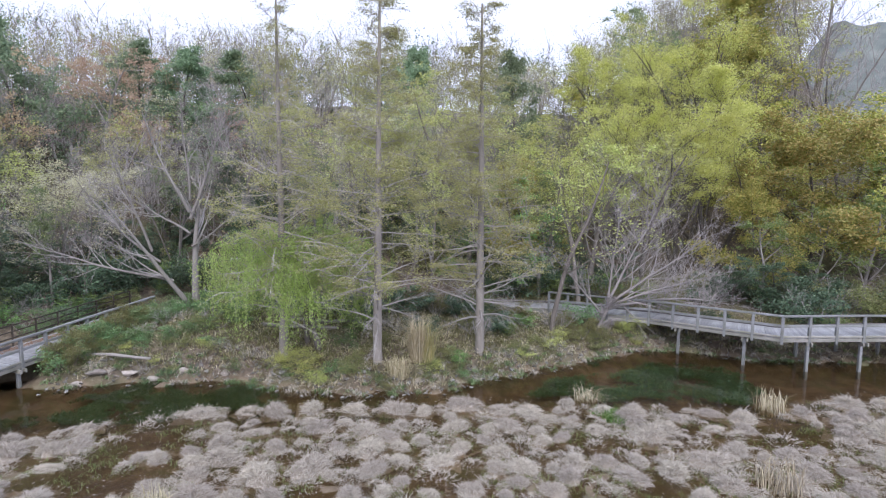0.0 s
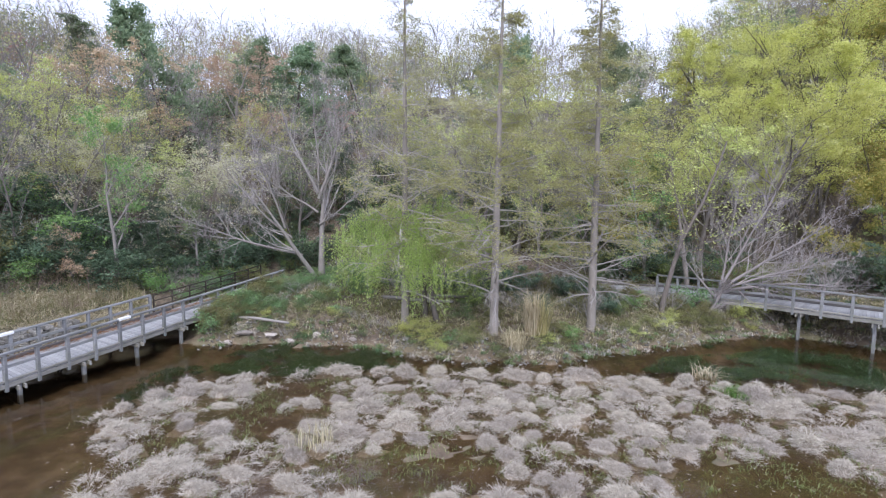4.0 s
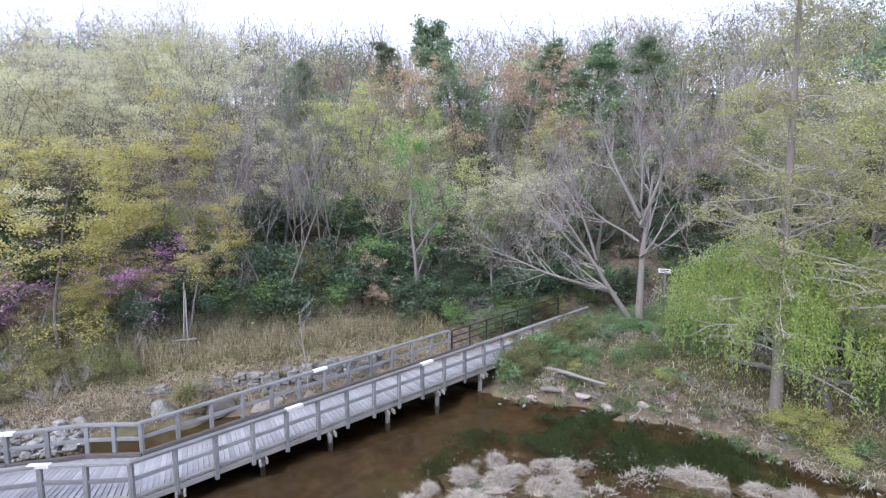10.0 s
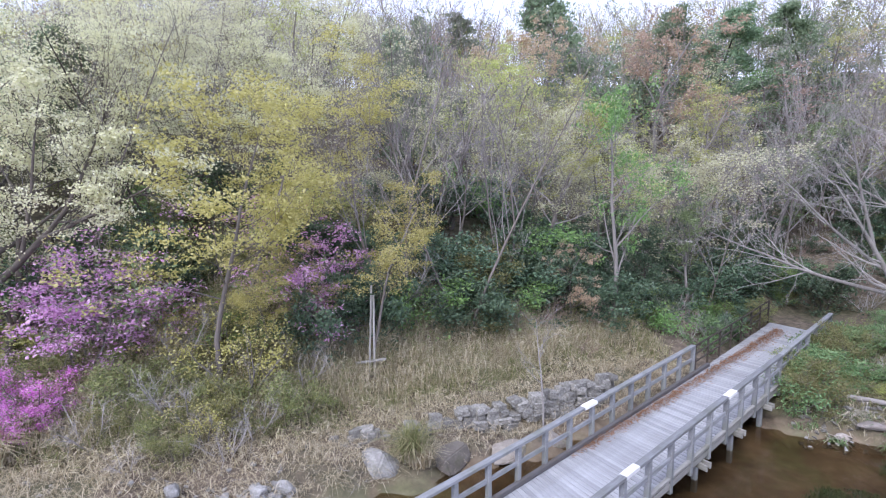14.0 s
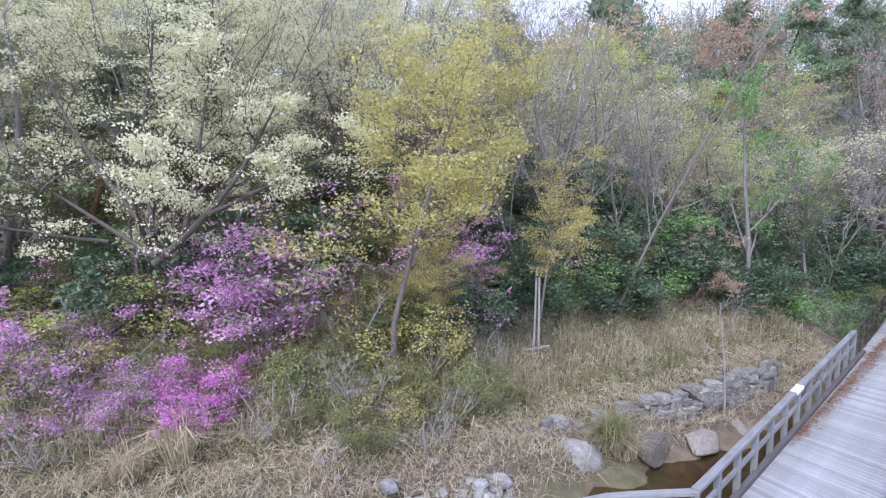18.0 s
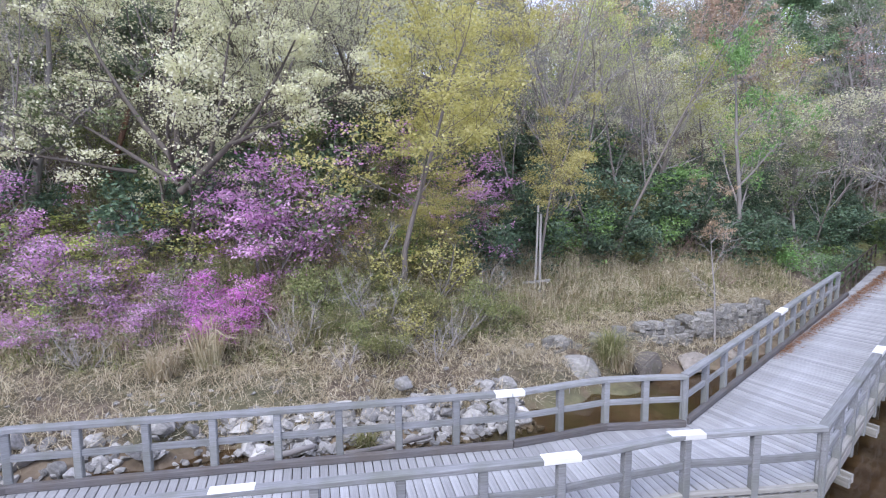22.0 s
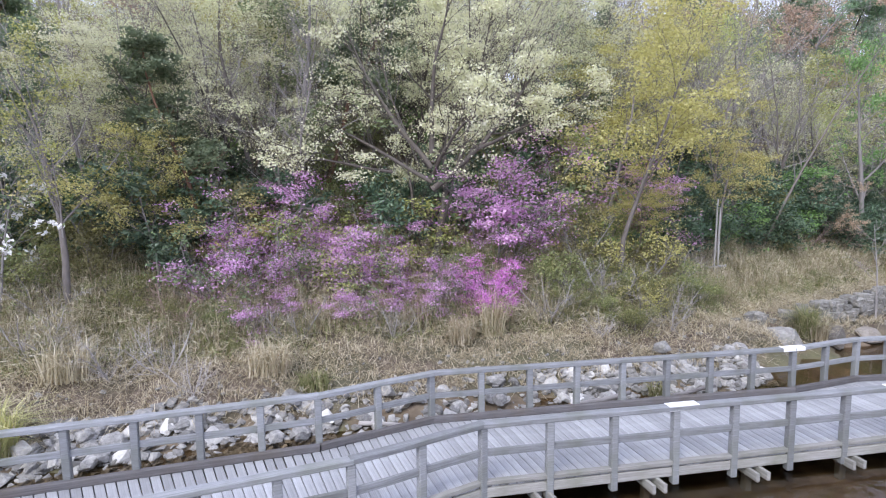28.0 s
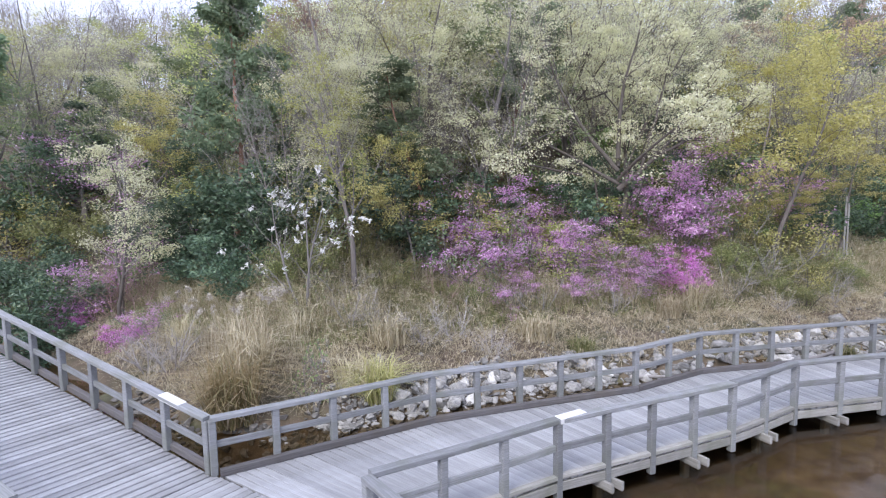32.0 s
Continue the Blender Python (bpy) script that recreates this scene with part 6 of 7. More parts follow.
def block_mesh(name, seed, mat):
    """A roughly squared block with worn edges."""
    r = random.Random(seed)
    bm = bmesh.new()
    bmesh.ops.create_cube(bm, size=1)
    bmesh.ops.subdivide_edges(bm, edges=bm.edges[:], cuts=1, use_grid_fill=True)
    for v in bm.verts:
        v.co += Vector((r.gauss(0, 1), r.gauss(0, 1), r.gauss(0, 1))) * 0.055
        v.co *= 1.08 - 0.16 * v.co.length
    bmesh.ops.bevel(bm, geom=bm.edges[:], offset=0.03, segments=1, affect="EDGES")
    return bm_mesh(name, bm, mat)


WALLS = [block_mesh("wall_stone", 720 + i, M_WALL) for i in range(8)]
DARKS = [stone_mesh("shore_stone", 740 + i, M_WALL, 12) for i in range(5)]
rng = random.Random(404)


def along(poly, t):
    """A point at the share t of a line's length, with its direction."""
    pts = [Vector((*p, 0)) for p in poly]
    run = [(b - a).length for a, b in zip(pts, pts[1:])]
    s = t * sum(run)
    for a, b, r in zip(pts, pts[1:], run):
        if s <= r:
            return a.lerp(b, s / r), (b - a).normalized()
        s -= r
    return pts[-1], (pts[-1] - pts[-2]).normalized()


def lay_stone(parent, mesh, x, y, z, s, flat=0.7):
    ob = part("stone", mesh, parent)
    ob.matrix_local = Matrix.Translation((x, y, z)) @ Euler((rng.uniform(-0.5, 0.5), rng.uniform(-0.5, 0.5), rng.uniform(0, 6.28))).to_matrix().to_4x4() @ Matrix.Diagonal((s * rng.uniform(0.85, 1.3), s * rng.uniform(0.8, 1.1), s * flat * rng.uniform(0.75, 1.2), 1))


STREAM = [(-30.3, -11.0), (-29.3, -8), (-28.1, -5.2), (-26.9, -2.6), (-25.4, 0.2), (-23.9, 3), (-23.2, 5.2)]
riprap = empty("riprap")
tagged(riprap, "bank of tumbled pale grey and white stones along the stream", "riprap", kind="structure")
for k in range(298):
    p, d = along(STREAM, min(1, 0.06 + 0.94 * rng.random() ** 0.8))
    out = Vector((-d.y, d.x, 0)) * rng.uniform(-0.25, 0.65)
    x, y = p.x + out.x, p.y + out.y
    s = rng.choice((0.2, 0.24, 0.28, 0.32, 0.36, 0.42, 0.5))
    if -4.5 < y < 0.0 and rng.random() < 0.6:
        continue
    lay_stone(riprap, rng.choice(STONES), x, y, max(gz(x, y), -0.08) + s * 0.22, s)


def strew(name, label, line, count, lo, hi, sizes, mat, thin):
    """Broken stones without number along a line, joined."""
    vs, fs, base = [], [], 0
    for k in range(count):
        p, d = along(line, rng.random())
        out = Vector((-d.y, d.x, 0)) * rng.uniform(lo, hi)
        x, y, s = p.x + out.x, p.y + out.y, rng.choice(sizes)
        if rng.random() < thin(x, y):
            continue
        v, f = cache[rng.randrange(len(cache))]
        m = np.array(Matrix.Rotation(rng.uniform(0, 6.28), 3, "Z") @ Matrix.Rotation(rng.uniform(-0.5, 0.5), 3, "X"))
        vs.append((v * np.array([1.15, 0.9, 0.7]) * s) @ m.T + np.array([x, y, max(gz(x, y), -0.1) + s * 0.1]))
        fs.append(f + base)
        base += len(v)
    tagged(new(name, raw_mesh(name, np.concatenate(vs), np.concatenate(fs), mat)), label, "stones", kind="stuff")


cache = []
for me in RUBBLE:
    co = np.zeros(len(me.vertices) * 3)
    me.vertices.foreach_get("co", co)
    cache.append((co.reshape(-1, 3), np.array([p.vertices[:] for p in me.polygons])))
strawy = lambda x, y: 0.75 if -4.5 < y < 0.0 else 0.0
strew("loose_stones", "heap of small broken grey stones filling the stream bank", STREAM, 2400, -0.45, 0.85, (0.12, 0.16, 0.2, 0.24, 0.3), M_STONE_LOOSE, strawy)
rest = empty("stream_stones")
tagged(rest, "smaller broken stones strewn along the stream edge", "stones", kind="structure")
for k in range(290):
    p, d = along(STREAM, rng.random())
    out = Vector((-d.y, d.x, 0)) * rng.uniform(-0.5, 1.7)
    x, y = p.x + out.x, p.y + out.y
    s = rng.choice((0.08, 0.1, 0.13, 0.16))
    lay_stone(rest, rng.choice(STONES), x, y, max(gz(x, y), -0.1) + s * 0.15, s)

# dry-laid wall below the straw
wall = empty("stone_wall")
tagged(wall, "low dry-laid wall of grey stones above the stream", "stone wall", kind="structure")
WALL = [(-24.75, 6.2), (-24.2, 7.6), (-23.6, 9.2), (-23.1, 11.0), (-22.6, 13.0), (-22.2, 15.5)]
for row in range(4):
    k = rng.uniform(0, 0.6)
    while k < 44:
        w = rng.uniform(0.16, 0.44)
        p, d = along(WALL, min(1, k / 44.0))
        k += w * 4.0
        if rng.random() < (0.04, 0.06, 0.16, 0.5)[row]:
            continue
        ob = part("stone", rng.choice(WALLS), wall)
        base = 0.30 + 0.007 * k + 0.05 * math.sin(k * 0.7)
        ob.matrix_local = Matrix.Translation((p.x - row * 0.05 + rng.uniform(-0.06, 0.06), p.y, base + row * 0.17 + rng.uniform(-0.03, 0.03))) @ Matrix.Rotation(math.atan2(d.y, d.x) + rng.uniform(-0.25, 0.25), 4, "Z") @ Matrix.Rotation(rng.uniform(-0.18, 0.18), 4, "Y") @ Matrix.Rotation(rng.choice((0, 1.57, 3.14)), 4, "X") @ Matrix.Diagonal((w * 0.98, 0.40, rng.uniform(0.14, 0.23), 1))

for i, (x, y, z, sx, sy, sz, turn, label) in enumerate((
        (-23.65, 7.55, 0.34, 1.35, 1.0, 0.95, 0.4, "large angular pale grey boulder beside the stream"),
        (-22.85, 9.25, 0.24, 1.25, 1.05, 0.85, 1.2, "rounded purplish grey boulder beside the stream"),
        (-22.35, 10.7, 0.10, 1.4, 0.9, 0.62, 1.7, "mossy brown boulder at the foot of the wall"),
        (-21.95, 12.3, 0.12, 1.1, 0.75, 0.7, 1.5, "mossy grey boulder half hidden behind the railing"),
        (-23.9, 5.2, 0.45, 0.6, 0.45, 0.5, 0.7, "white boulder among the stream stones"),
        (-24.9, 3.2, 0.75, 0.5, 0.4, 0.35, 0.2, "rounded grey stone on the bank"))):
    ob = new("boulder", stone_mesh("boulder", 760 + i, M_BOULDER_BROWN if i in (1, 2, 3) else M_BOULDER, 18, 0.035))
    ob.matrix_world = Matrix.Translation((x, y, z)) @ Matrix.Rotation(turn, 4, "Z") @ Matrix.Diagonal((sx, sy, sz, 1))
    tagged(ob, label, "boulder", "stream boulders")

# stones and roots along the foot of the point
SHORE = [(-17.8, 17.7), (-16.8, 18.5), (-15.3, 19.6), (-13.3, 20.4), (-11.2, 20.9), (-8.4, 20.7), (-6.1, 21.3), (-3.6, 22.4), (-2.3, 24), (-0.6, 25.6), (1.6, 28.1), (3.7, 30.4), (5.9, 31.4), (9, 30.7), (14, 32)]
shore = empty("shore_stones")
tagged(shore, "dark broken stones along the water's edge of the point", "stones", kind="structure")
for k in range(296):
    t = rng.random() if k % 3 else rng.uniform(0.2, 0.45)
    p, d = along(SHORE, t)
    out = Vector((-d.y, d.x, 0)) * rng.uniform(-0.5, 0.9)
    x, y = p.x + out.x, p.y + out.y
    s = rng.choice((0.1, 0.14, 0.18, 0.24))
    lay_stone(shore, rng.choice(DARKS if rng.random() < 0.93 else STONES), x, y, max(gz(x, y), -0.05) + s * 0.12, s)

strew("corner_rubble", "dark stones on the muddy bank by the corner", [(-29.9, -10.4), (-30.6, -12.0), (-32.0, -13.3), (-35.0, -14.0)], 420, -0.6, 1.0, (0.1, 0.14, 0.18, 0.24), M_RUBBLE, lambda x, y: 0.0)
strew("shore_rubble", "small dark broken stones on the bank of the point", SHORE, 1500, -0.35, 1.1, (0.07, 0.1, 0.13, 0.18), M_RUBBLE, lambda x, y: 0.0)

for i, (x, y, sx, sy, sz, turn) in enumerate(((-16.4, 19.0, 0.9, 0.5, 0.32, 0.4), (-15.5, 19.6, 0.7, 0.45, 0.3, 0.7), (-14.7, 20.0, 0.55, 0.4, 0.28, 0.2), (-17.0, 18.6, 0.5, 0.4, 0.25, 1.1), (-13.6, 20.5, 0.5, 0.36, 0.26, 0.5), (-12.0, 20.9, 0.42, 0.3, 0.24, 0.1))):
    ob = new("boulder", stone_mesh("boulder", 790 + i, M_BOULDER_PINK, 18, 0.03))
    ob.matrix_world = Matrix.Translation((x, y, max(gz(x, y), 0.0) + 0.06)) @ Matrix.Rotation(turn, 4, "Z") @ Matrix.Diagonal((sx, sy, sz, 1))
    tagged(ob, "flat pale pinkish rock at the water's edge", "boulder", "shore boulders")
q = np.random.default_rng(61)
spots = []
for k in range(420):
    p, d = along(SHORE, rng.random())
    out = Vector((-d.y, d.x, 0)) * rng.uniform(-0.25, 1.0)
    spots.append((p.x + out.x, p.y + out.y, max(gz(p.x + out.x, p.y + out.y), 0.0) - 0.02))
v, f = blades(np.array(spots[:110]), 30, 0.24, 0.08, 0.008, q, 1.7, 0.8)
tagged(new("shore_tufts", raw_mesh("shore_tufts", v, f, L_TUSSOCK)), "matted pale grass hanging over the water's edge", "grass", kind="stuff")
v, f = blades(np.array(spots[110:300]), 30, 0.20, 0.10, 0.012, q, 1.4, 0.6)
tagged(new("shore_herbs", raw_mesh("shore_herbs", v, f, L_HERB)), "green herbs along the water's edge", "grass", kind="stuff")

# ---- logs and fallen branches ----
def log(x, y, length, radius, turn, pitch, label, z=None, mat=None, seed=1):
    rows, _ = grow(seed, length, radius, 1, (9, 4), (2, 0), (50, 40), (0.12, 0.3), (0.035, 0.1), (0, 0), (0.2, 0), 1, lean=0)
    rows[0] = [(*r[:6], radius * (1 - 0.35 * i / 9), radius * (1 - 0.35 * (i + 1) / 9)) for i, r in enumerate(rows[0])]
    v, f = chain_mesh(rows[0], 9)
    n = len(v)
    ob = new("log", raw_mesh("log", v, [f, np.array([list(range(8, -1, -1))]), np.array([[n - 9 + k for k in range(9)]])], mat or M_TWIG, smooth=True))
    ob.matrix_world = Matrix.Translation((x, y, (gz(x, y) if z is None else z) + radius * 0.8)) @ Matrix.Rotation(turn, 4, "Z") @ Matrix.Rotation(radians(90 - pitch), 4, "Y")
    return tagged(ob, label, "log", "fallen logs")


log(-17.9, 19.6, 3.4, 0.085, 0.2, 0, "pale fallen log lying along the bank", None, M_BARK, 5)
log(-12.4, 24.2, 4.5, 0.10, 0.05, 0, "brown log step across the slope", None, M_BARK, 7)
log(-12.0, 25.4, 4.0, 0.10, 0.05, 0, "brown log step across the slope", None, M_BARK, 8)
log(-24.95, 0.1, 1.3, 0.07, 0.9, 12, "weathered log end lying in the stream", 0.05, None, 9)
log(-24.1, 1.5, 1.7, 0.06, 1.0, 2, "thin weathered log lying in the stream", 0.03, M_BARK, 10)
log(-27.3, -3.9, 1.2, 0.05, 0.6, 8, "pale driftwood stick in the stream", 0.05, None, 11)
log(-3.6, 23.5, 1.2, 0.12, 1.9, 15, "broken brown root log at the water's edge", 0.1, M_BARK_DARK, 12)
log(-13.1, 20.9, 1.5, 0.05, 2.4, 10, "thin fallen branch at the water's edge", None, M_BARK, 13)

# ---- stakes, sign and sapling ----
stakes = empty("tree_stakes", (0, 0, 0))
tagged(stakes, "pair of tall pale wooden poles with a low cross bar", "stakes")
zb = gz(-26.15, 8.9)
for dx, h in ((0.0, 3.4), (0.14, 2.9)):
    rows, _ = grow(880 + int(dx * 100), h, 0.03, 0, (6,), (0,), (0,), (0,), (0.01,), (0,), (0,), 1, lean=0.0)
    v, f = chain_mesh([(*r[:6], 0.032, 0.028) for r in rows[0]], 8)
    ob = part("stake", raw_mesh("stake", v, f, M_BARK_PALE, smooth=True), stakes)
    ob.location = (-26.15 + dx * 0.5, 8.9 + dx, zb)
beam("cross_bar", (-26.25, 8.5, zb + 0.42), (-25.95, 9.35, zb + 0.44), 0.06, 0.07, M_BARK_PALE, stakes, rng)

sign = empty("trail_sign")
tagged(sign, "small white wooden sign board on a post beside the path", "sign")
sx, sy = -18.6, 30.3
zs = gz(sx, sy)
ob = part("post", POST_ME, sign)
ob.matrix_local = Matrix.Translation((sx, sy, zs + 0.65)) @ Matrix.Diagonal((0.7, 0.7, 1.4, 1))
board = part("board", bm_mesh("board", box_bm(0.62, 0.05, 0.22, 0.01), M_WHITE), sign, "white board with a dark line of lettering")
board.matrix_local = Matrix.Translation((sx, sy - 0.07, zs + 1.42)) @ Matrix.Rotation(0.35, 4, "Z")
for k, w in enumerate((0.44, 0.3)):
    b = part("writing", bm_mesh("writing", box_bm(w, 0.008, 0.035, 0), M_METAL), board)
    b.location = (0, -0.03, 0.045 - k * 0.09)

rows, ends = grow(371, 3.7, 0.034, 2, (9, 5, 3), (9, 5, 0), (48, 38, 36), (0.42, 0.5, 0.4), (0.05, 0.09, 0.15), (0.02, 0.05, 0.05), (0.45, 0.2, 0), 3, lean=0.12)
t = plant("bare_sapling", "thin pale leafless sapling leaning beside the stream wall", "tree", rows, M_TWIG, [])
t.matrix_basis = Matrix.Translation((-22.45, 12.3, gz(-22.45, 12.3) - 0.1)) @ Matrix.Rotation(3.6, 4, "Z")
rows, ends = grow(373, 1.7, 0.02, 2, (6, 4, 3), (7, 5, 0), (38, 36, 34), (0.5, 0.5, 0.4), (0.05, 0.09, 0.15), (0.02, 0.05, 0.05), (0.2, 0.2, 0), 1, stems=2, spread=0.25)
t = plant("twiggy_sapling", "small twiggy sapling with few green leaves beside the corner railing", "tree", rows, M_BARK, [("foliage", leaf_cards(ends[::2], 1, 0.05, 0.06, nr), L_GREEN)])
t.matrix_basis = Matrix.Translation((-30.7, -10.9, gz(-30.7, -10.9) - 0.05))

# ---- plumed grasses by the corner ----
q = np.random.default_rng(951)
for x, y in ((-33.4, -11.0), (-34.4, -11.6), (-32.9, -10.2), (-35.6, -12.0)):
    thing = empty("plumed_grass", (x, y, gz(x, y)))
    tagged(thing, "dry plumed grass with pale seed heads on the bank", "grass", "plumed grasses")
    v, f = blades(np.zeros((60, 3)), 3, 0.9, 0.16, 0.009, q, 0.7, 0.5)
    part("foliage", raw_mesh("foliage", v, f, L_STRAW), thing)
    for k in range(5):
        a, h, r = q.uniform(0, 6.28), q.uniform(1.0, 1.5), q.uniform(0.15, 0.5)
        foot, head = Vector((0.1 * math.cos(a), 0.1 * math.sin(a), 0)), Vector((r * math.cos(a), r * math.sin(a), h))
        v, f = seg_mesh([(*foot, *head, 0.008, 0.005)], 3)
        stalk = part("stalk", raw_mesh("stalk", v, f, L_STRAW), thing)
        pts = np.array([head + Vector((math.cos(a) * 0.16 * t, math.sin(a) * 0.16 * t, 0.10 * t - 0.2 * t * t)) for t in np.linspace(0, 1, 6)])
        v, f = leaf_cards(pts, 12, 0.03, 0.09, q, hang=0.6, aspect=0.2)
        part("plume", raw_mesh("plume", v, f, L_TUSSOCK), stalk)

# ---- sedges, reeds and water weeds ----
for i, (x, y, h, n, r, leaf, label) in enumerate((
        (-23.25, 8.25, 1.05, 420, 0.22, L_GRASS, "arching green sedge clump between the boulders"),
        (-23.05, 8.35, 0.7, 260, 0.3, L_STRAW, "withered straw hanging below the sedge"),
        (-31.5, -12.3, 1.65, 620, 0.45, L_SEDGE, "large arching sedge clump turning yellow by the corner"),
        (-32.3, -11.6, 1.5, 420, 0.4, L_STRAW, "yellowing sedge clump on the bank"),
        (-30.2, -9.6, 1.15, 420, 0.32, L_SEDGE, "yellow-green sedge clump beside the stream"),
        (-30.6, -9.9, 0.9, 300, 0.4, L_STRAW, "withered sedge beside the stream"),
        (-24.3, 1.9, 0.5, 160, 0.15, L_GRASS, "small green sedge among the stones"),
        (-28.6, -4.3, 0.55, 240, 0.3, L_GRASS, "green weed clump on the bank"),
        (-27.9, 0.3, 1.3, 240, 0.25, L_STRAW, "tall pale dead grass clump"),
        (-28.2, -0.5, 0.8, 320, 0.35, L_STRAW, "drooping pale dead grass clump"),
        (-4.7, 23.3, 2.0, 420, 0.25, L_STRAW, "tall dry reed clump on the bank"),
        (-4.3, 23.5, 1.8, 160, 0.25, L_SEDGE, "reed clump with green shoots on the bank"),
        (-5.2, 22.6, 0.9, 420, 0.4, L_STRAW, "drooping dry reed clump on the bank"),
        (3.0, 21.9, 0.42, 260, 0.5, L_IRIS, "bright green iris blades in the marsh"),
        (2.5, 22.3, 0.35, 160, 0.4, L_IRIS, "bright green iris blades in the marsh"),
        (8.2, 24.6, 1.0, 160, 0.5, L_STRAW, "standing dry reed stems in the marsh"),
        (1.9, 23.5, 0.8, 140, 0.4, L_STRAW, "dry reed tuft in the marsh"),
        (-7.6, 12.8, 0.7, 90, 0.5, L_STRAW, "standing dry reed stems in the marsh"),
        (7.0, 18.6, 0.9, 130, 0.6, L_STRAW, "standing dry reed stems in the marsh"),
        (-33.2, -11.3, 1.4, 260, 0.6, L_STRAW, "tall plumed dry grass by the corner"),
        (-31.6, -8.3, 0.9, 320, 0.5, L_STRAW, "drooping dry grass clump on the bank"),
        (-29.6, -4.9, 0.8, 300, 0.45, L_STRAW, "drooping dry grass clump on the bank"))):
    tuft("sedge_clump", label, x, y, leaf, h, n, r, 0.012 if leaf is not L_IRIS else 0.018, 0.45 if h > 1.7 or "standing" in label else 0.75, 900 + i)


def water_weeds(name, label, leaf, area, count, height, seed, gap=0.0):
    """Fine shoots standing in shallow water."""
    q = np.random.default_rng(seed)
    lo, hi = np.min(area, 0), np.max(area, 0)
    px, py = q.uniform(lo[0], hi[0], count * 6), q.uniform(lo[1], hi[1], count * 6)
    keep = (poly_distance(px, py, area) < 0.9 * waves(px, py, 0.2, seed)) & (waves(px, py, 0.25, seed + 1.0) + 0.7 * waves(px, py, 1.1, seed + 2.0) + q.normal(0, 0.25, len(px)) > gap)
    px, py = px[keep][:count], py[keep][:count]
    v, f = blades(np.stack([px, py, np.maximum(ground(px, py), -0.08) - 0.02], 1), 6, height, 0.08, 0.008, q, 1.0, 0.5)
    return tagged(new(name, raw_mesh(name, v, f, leaf)), label, "water plants", kind="stuff")


water_weeds("water_weed", "dark green water weed filling the shallow channel", L_WEED, [(-15.5, 16.0), (-15.8, 18.2), (-15.0, 19.4), (-12.8, 20.3), (-9.7, 20.7), (-8.2, 20.0), (-9.5, 18.5), (-12.6, 16.4)], 5200, 0.13, 21, -0.25)
water_weeds("inlet_weed", "dark green water weed in the inlet", L_WEED, [(-0.5, 23.2), (1.6, 26.8), (4.5, 29.3), (8.5, 28.8), (9, 26.2), (5, 24.2)], 4600, 0.14, 22, -0.2)
water_weeds("marsh_herbs", "low green herbs between the tussocks", L_MARSH, MARSH, 8000, 0.17, 23, -0.05)
water_weeds("bank_weed_low", "thin green weed at the pond margin", L_WEED, [(-15.2, 12.6), (-16.6, 14.2), (-15.8, 16), (-13.5, 16.5), (-13.6, 13.5)], 700, 0.12, 24, 0.0)


def litter(name, label, count, lo, hi, where, seed, size=0.10, leaf=None, aspect=0.22):
    """Dead leaves and broken straw lying on the ground."""
    q = np.random.default_rng(seed)
    px, py = q.uniform(-44, 18, count * 10), q.uniform(-20, 40, count * 10)
    dd = poly_distance(px, py, POND)
    keep = (dd > lo) & (dd < hi) & where(px, py) & ~((px < -17.9) & (px > -21.4) & (py > 4) & (py < 26))
    px, py = px[keep][:count], py[keep][:count]
    v, f = leaf_cards(np.stack([px, py, ground(px, py) + 0.03], 1), 2, 0.05, size, q, flat=0.75, aspect=aspect)
    return tagged(new(name, raw_mesh(name, v, f, leaf or L_LITTER)), label, "leaf litter", kind="stuff")


mq = np.random.default_rng(36)
mpx, mpy = mq.uniform(-17, 19, 30000), mq.uniform(6, 29, 30000)
mk = (poly_distance(mpx, mpy, MARSH) < 0.8) & ~((mpx > 9) & (mpy < 15))
v, f = leaf_cards(np.stack([mpx[mk], mpy[mk], np.maximum(ground(mpx[mk], mpy[mk]), 0) + 0.008], 1)[:5000], 1, (0.05, 0.05, 0.004), 0.08, mq, flat=0.97, aspect=0.25)
tagged(new("marsh_litter", raw_mesh("marsh_litter", v, f, L_TUSSOCK)), "bits of bleached straw floating between the tussocks", "leaf litter", kind="stuff")
litter("leaf_litter", "brown leaf litter under the trees of the point", 15000, -0.1, 13, northb, 31, 0.09)
litter("straw_litter", "flattened straw on the stream bank", 26000, 0.3, 5, west, 32, 0.30, L_STRAW, 0.03)
litter("fallen_twigs", "grey fallen twigs and dead sticks on the point", 5000, -0.3, 6, northb, 34, 0.42, M_TWIG, 0.035)
litter("bank_twigs", "grey fallen twigs among the straw", 3500, 0.3, 7, west, 35, 0.42, M_TWIG, 0.03)
litter("point_straw", "flattened straw and twigs on the point", 2600, -0.2, 6, northb, 33, 0.26, L_TUSSOCK, 0.06)

q = np.random.default_rng(41)
t = q.random(2600) ** 0.8
nx_ = np.stack([-20.55 - 0.02 * t * 18 + np.abs(q.normal(0, 0.08 + 0.22 * t, 2600)), 11 + t * 13.5, 0 * t], 1)
nx_[:, 2] = DECK + np.clip(nx_[:, 1] - 5.8, 0, 13) * 0.0525 + np.clip(nx_[:, 1] - 18.8, 0, 9) * 0.055 + 0.02
v, f = leaf_cards(nx_, 2, 0.03, 0.10, q, flat=0.9, aspect=0.2)
tagged(new("rusty_needles", raw_mesh("rusty_needles", v, f, L_NEEDLE)), "rusty fallen needles drifted along the bridge kerb", "leaf litter", kind="stuff")

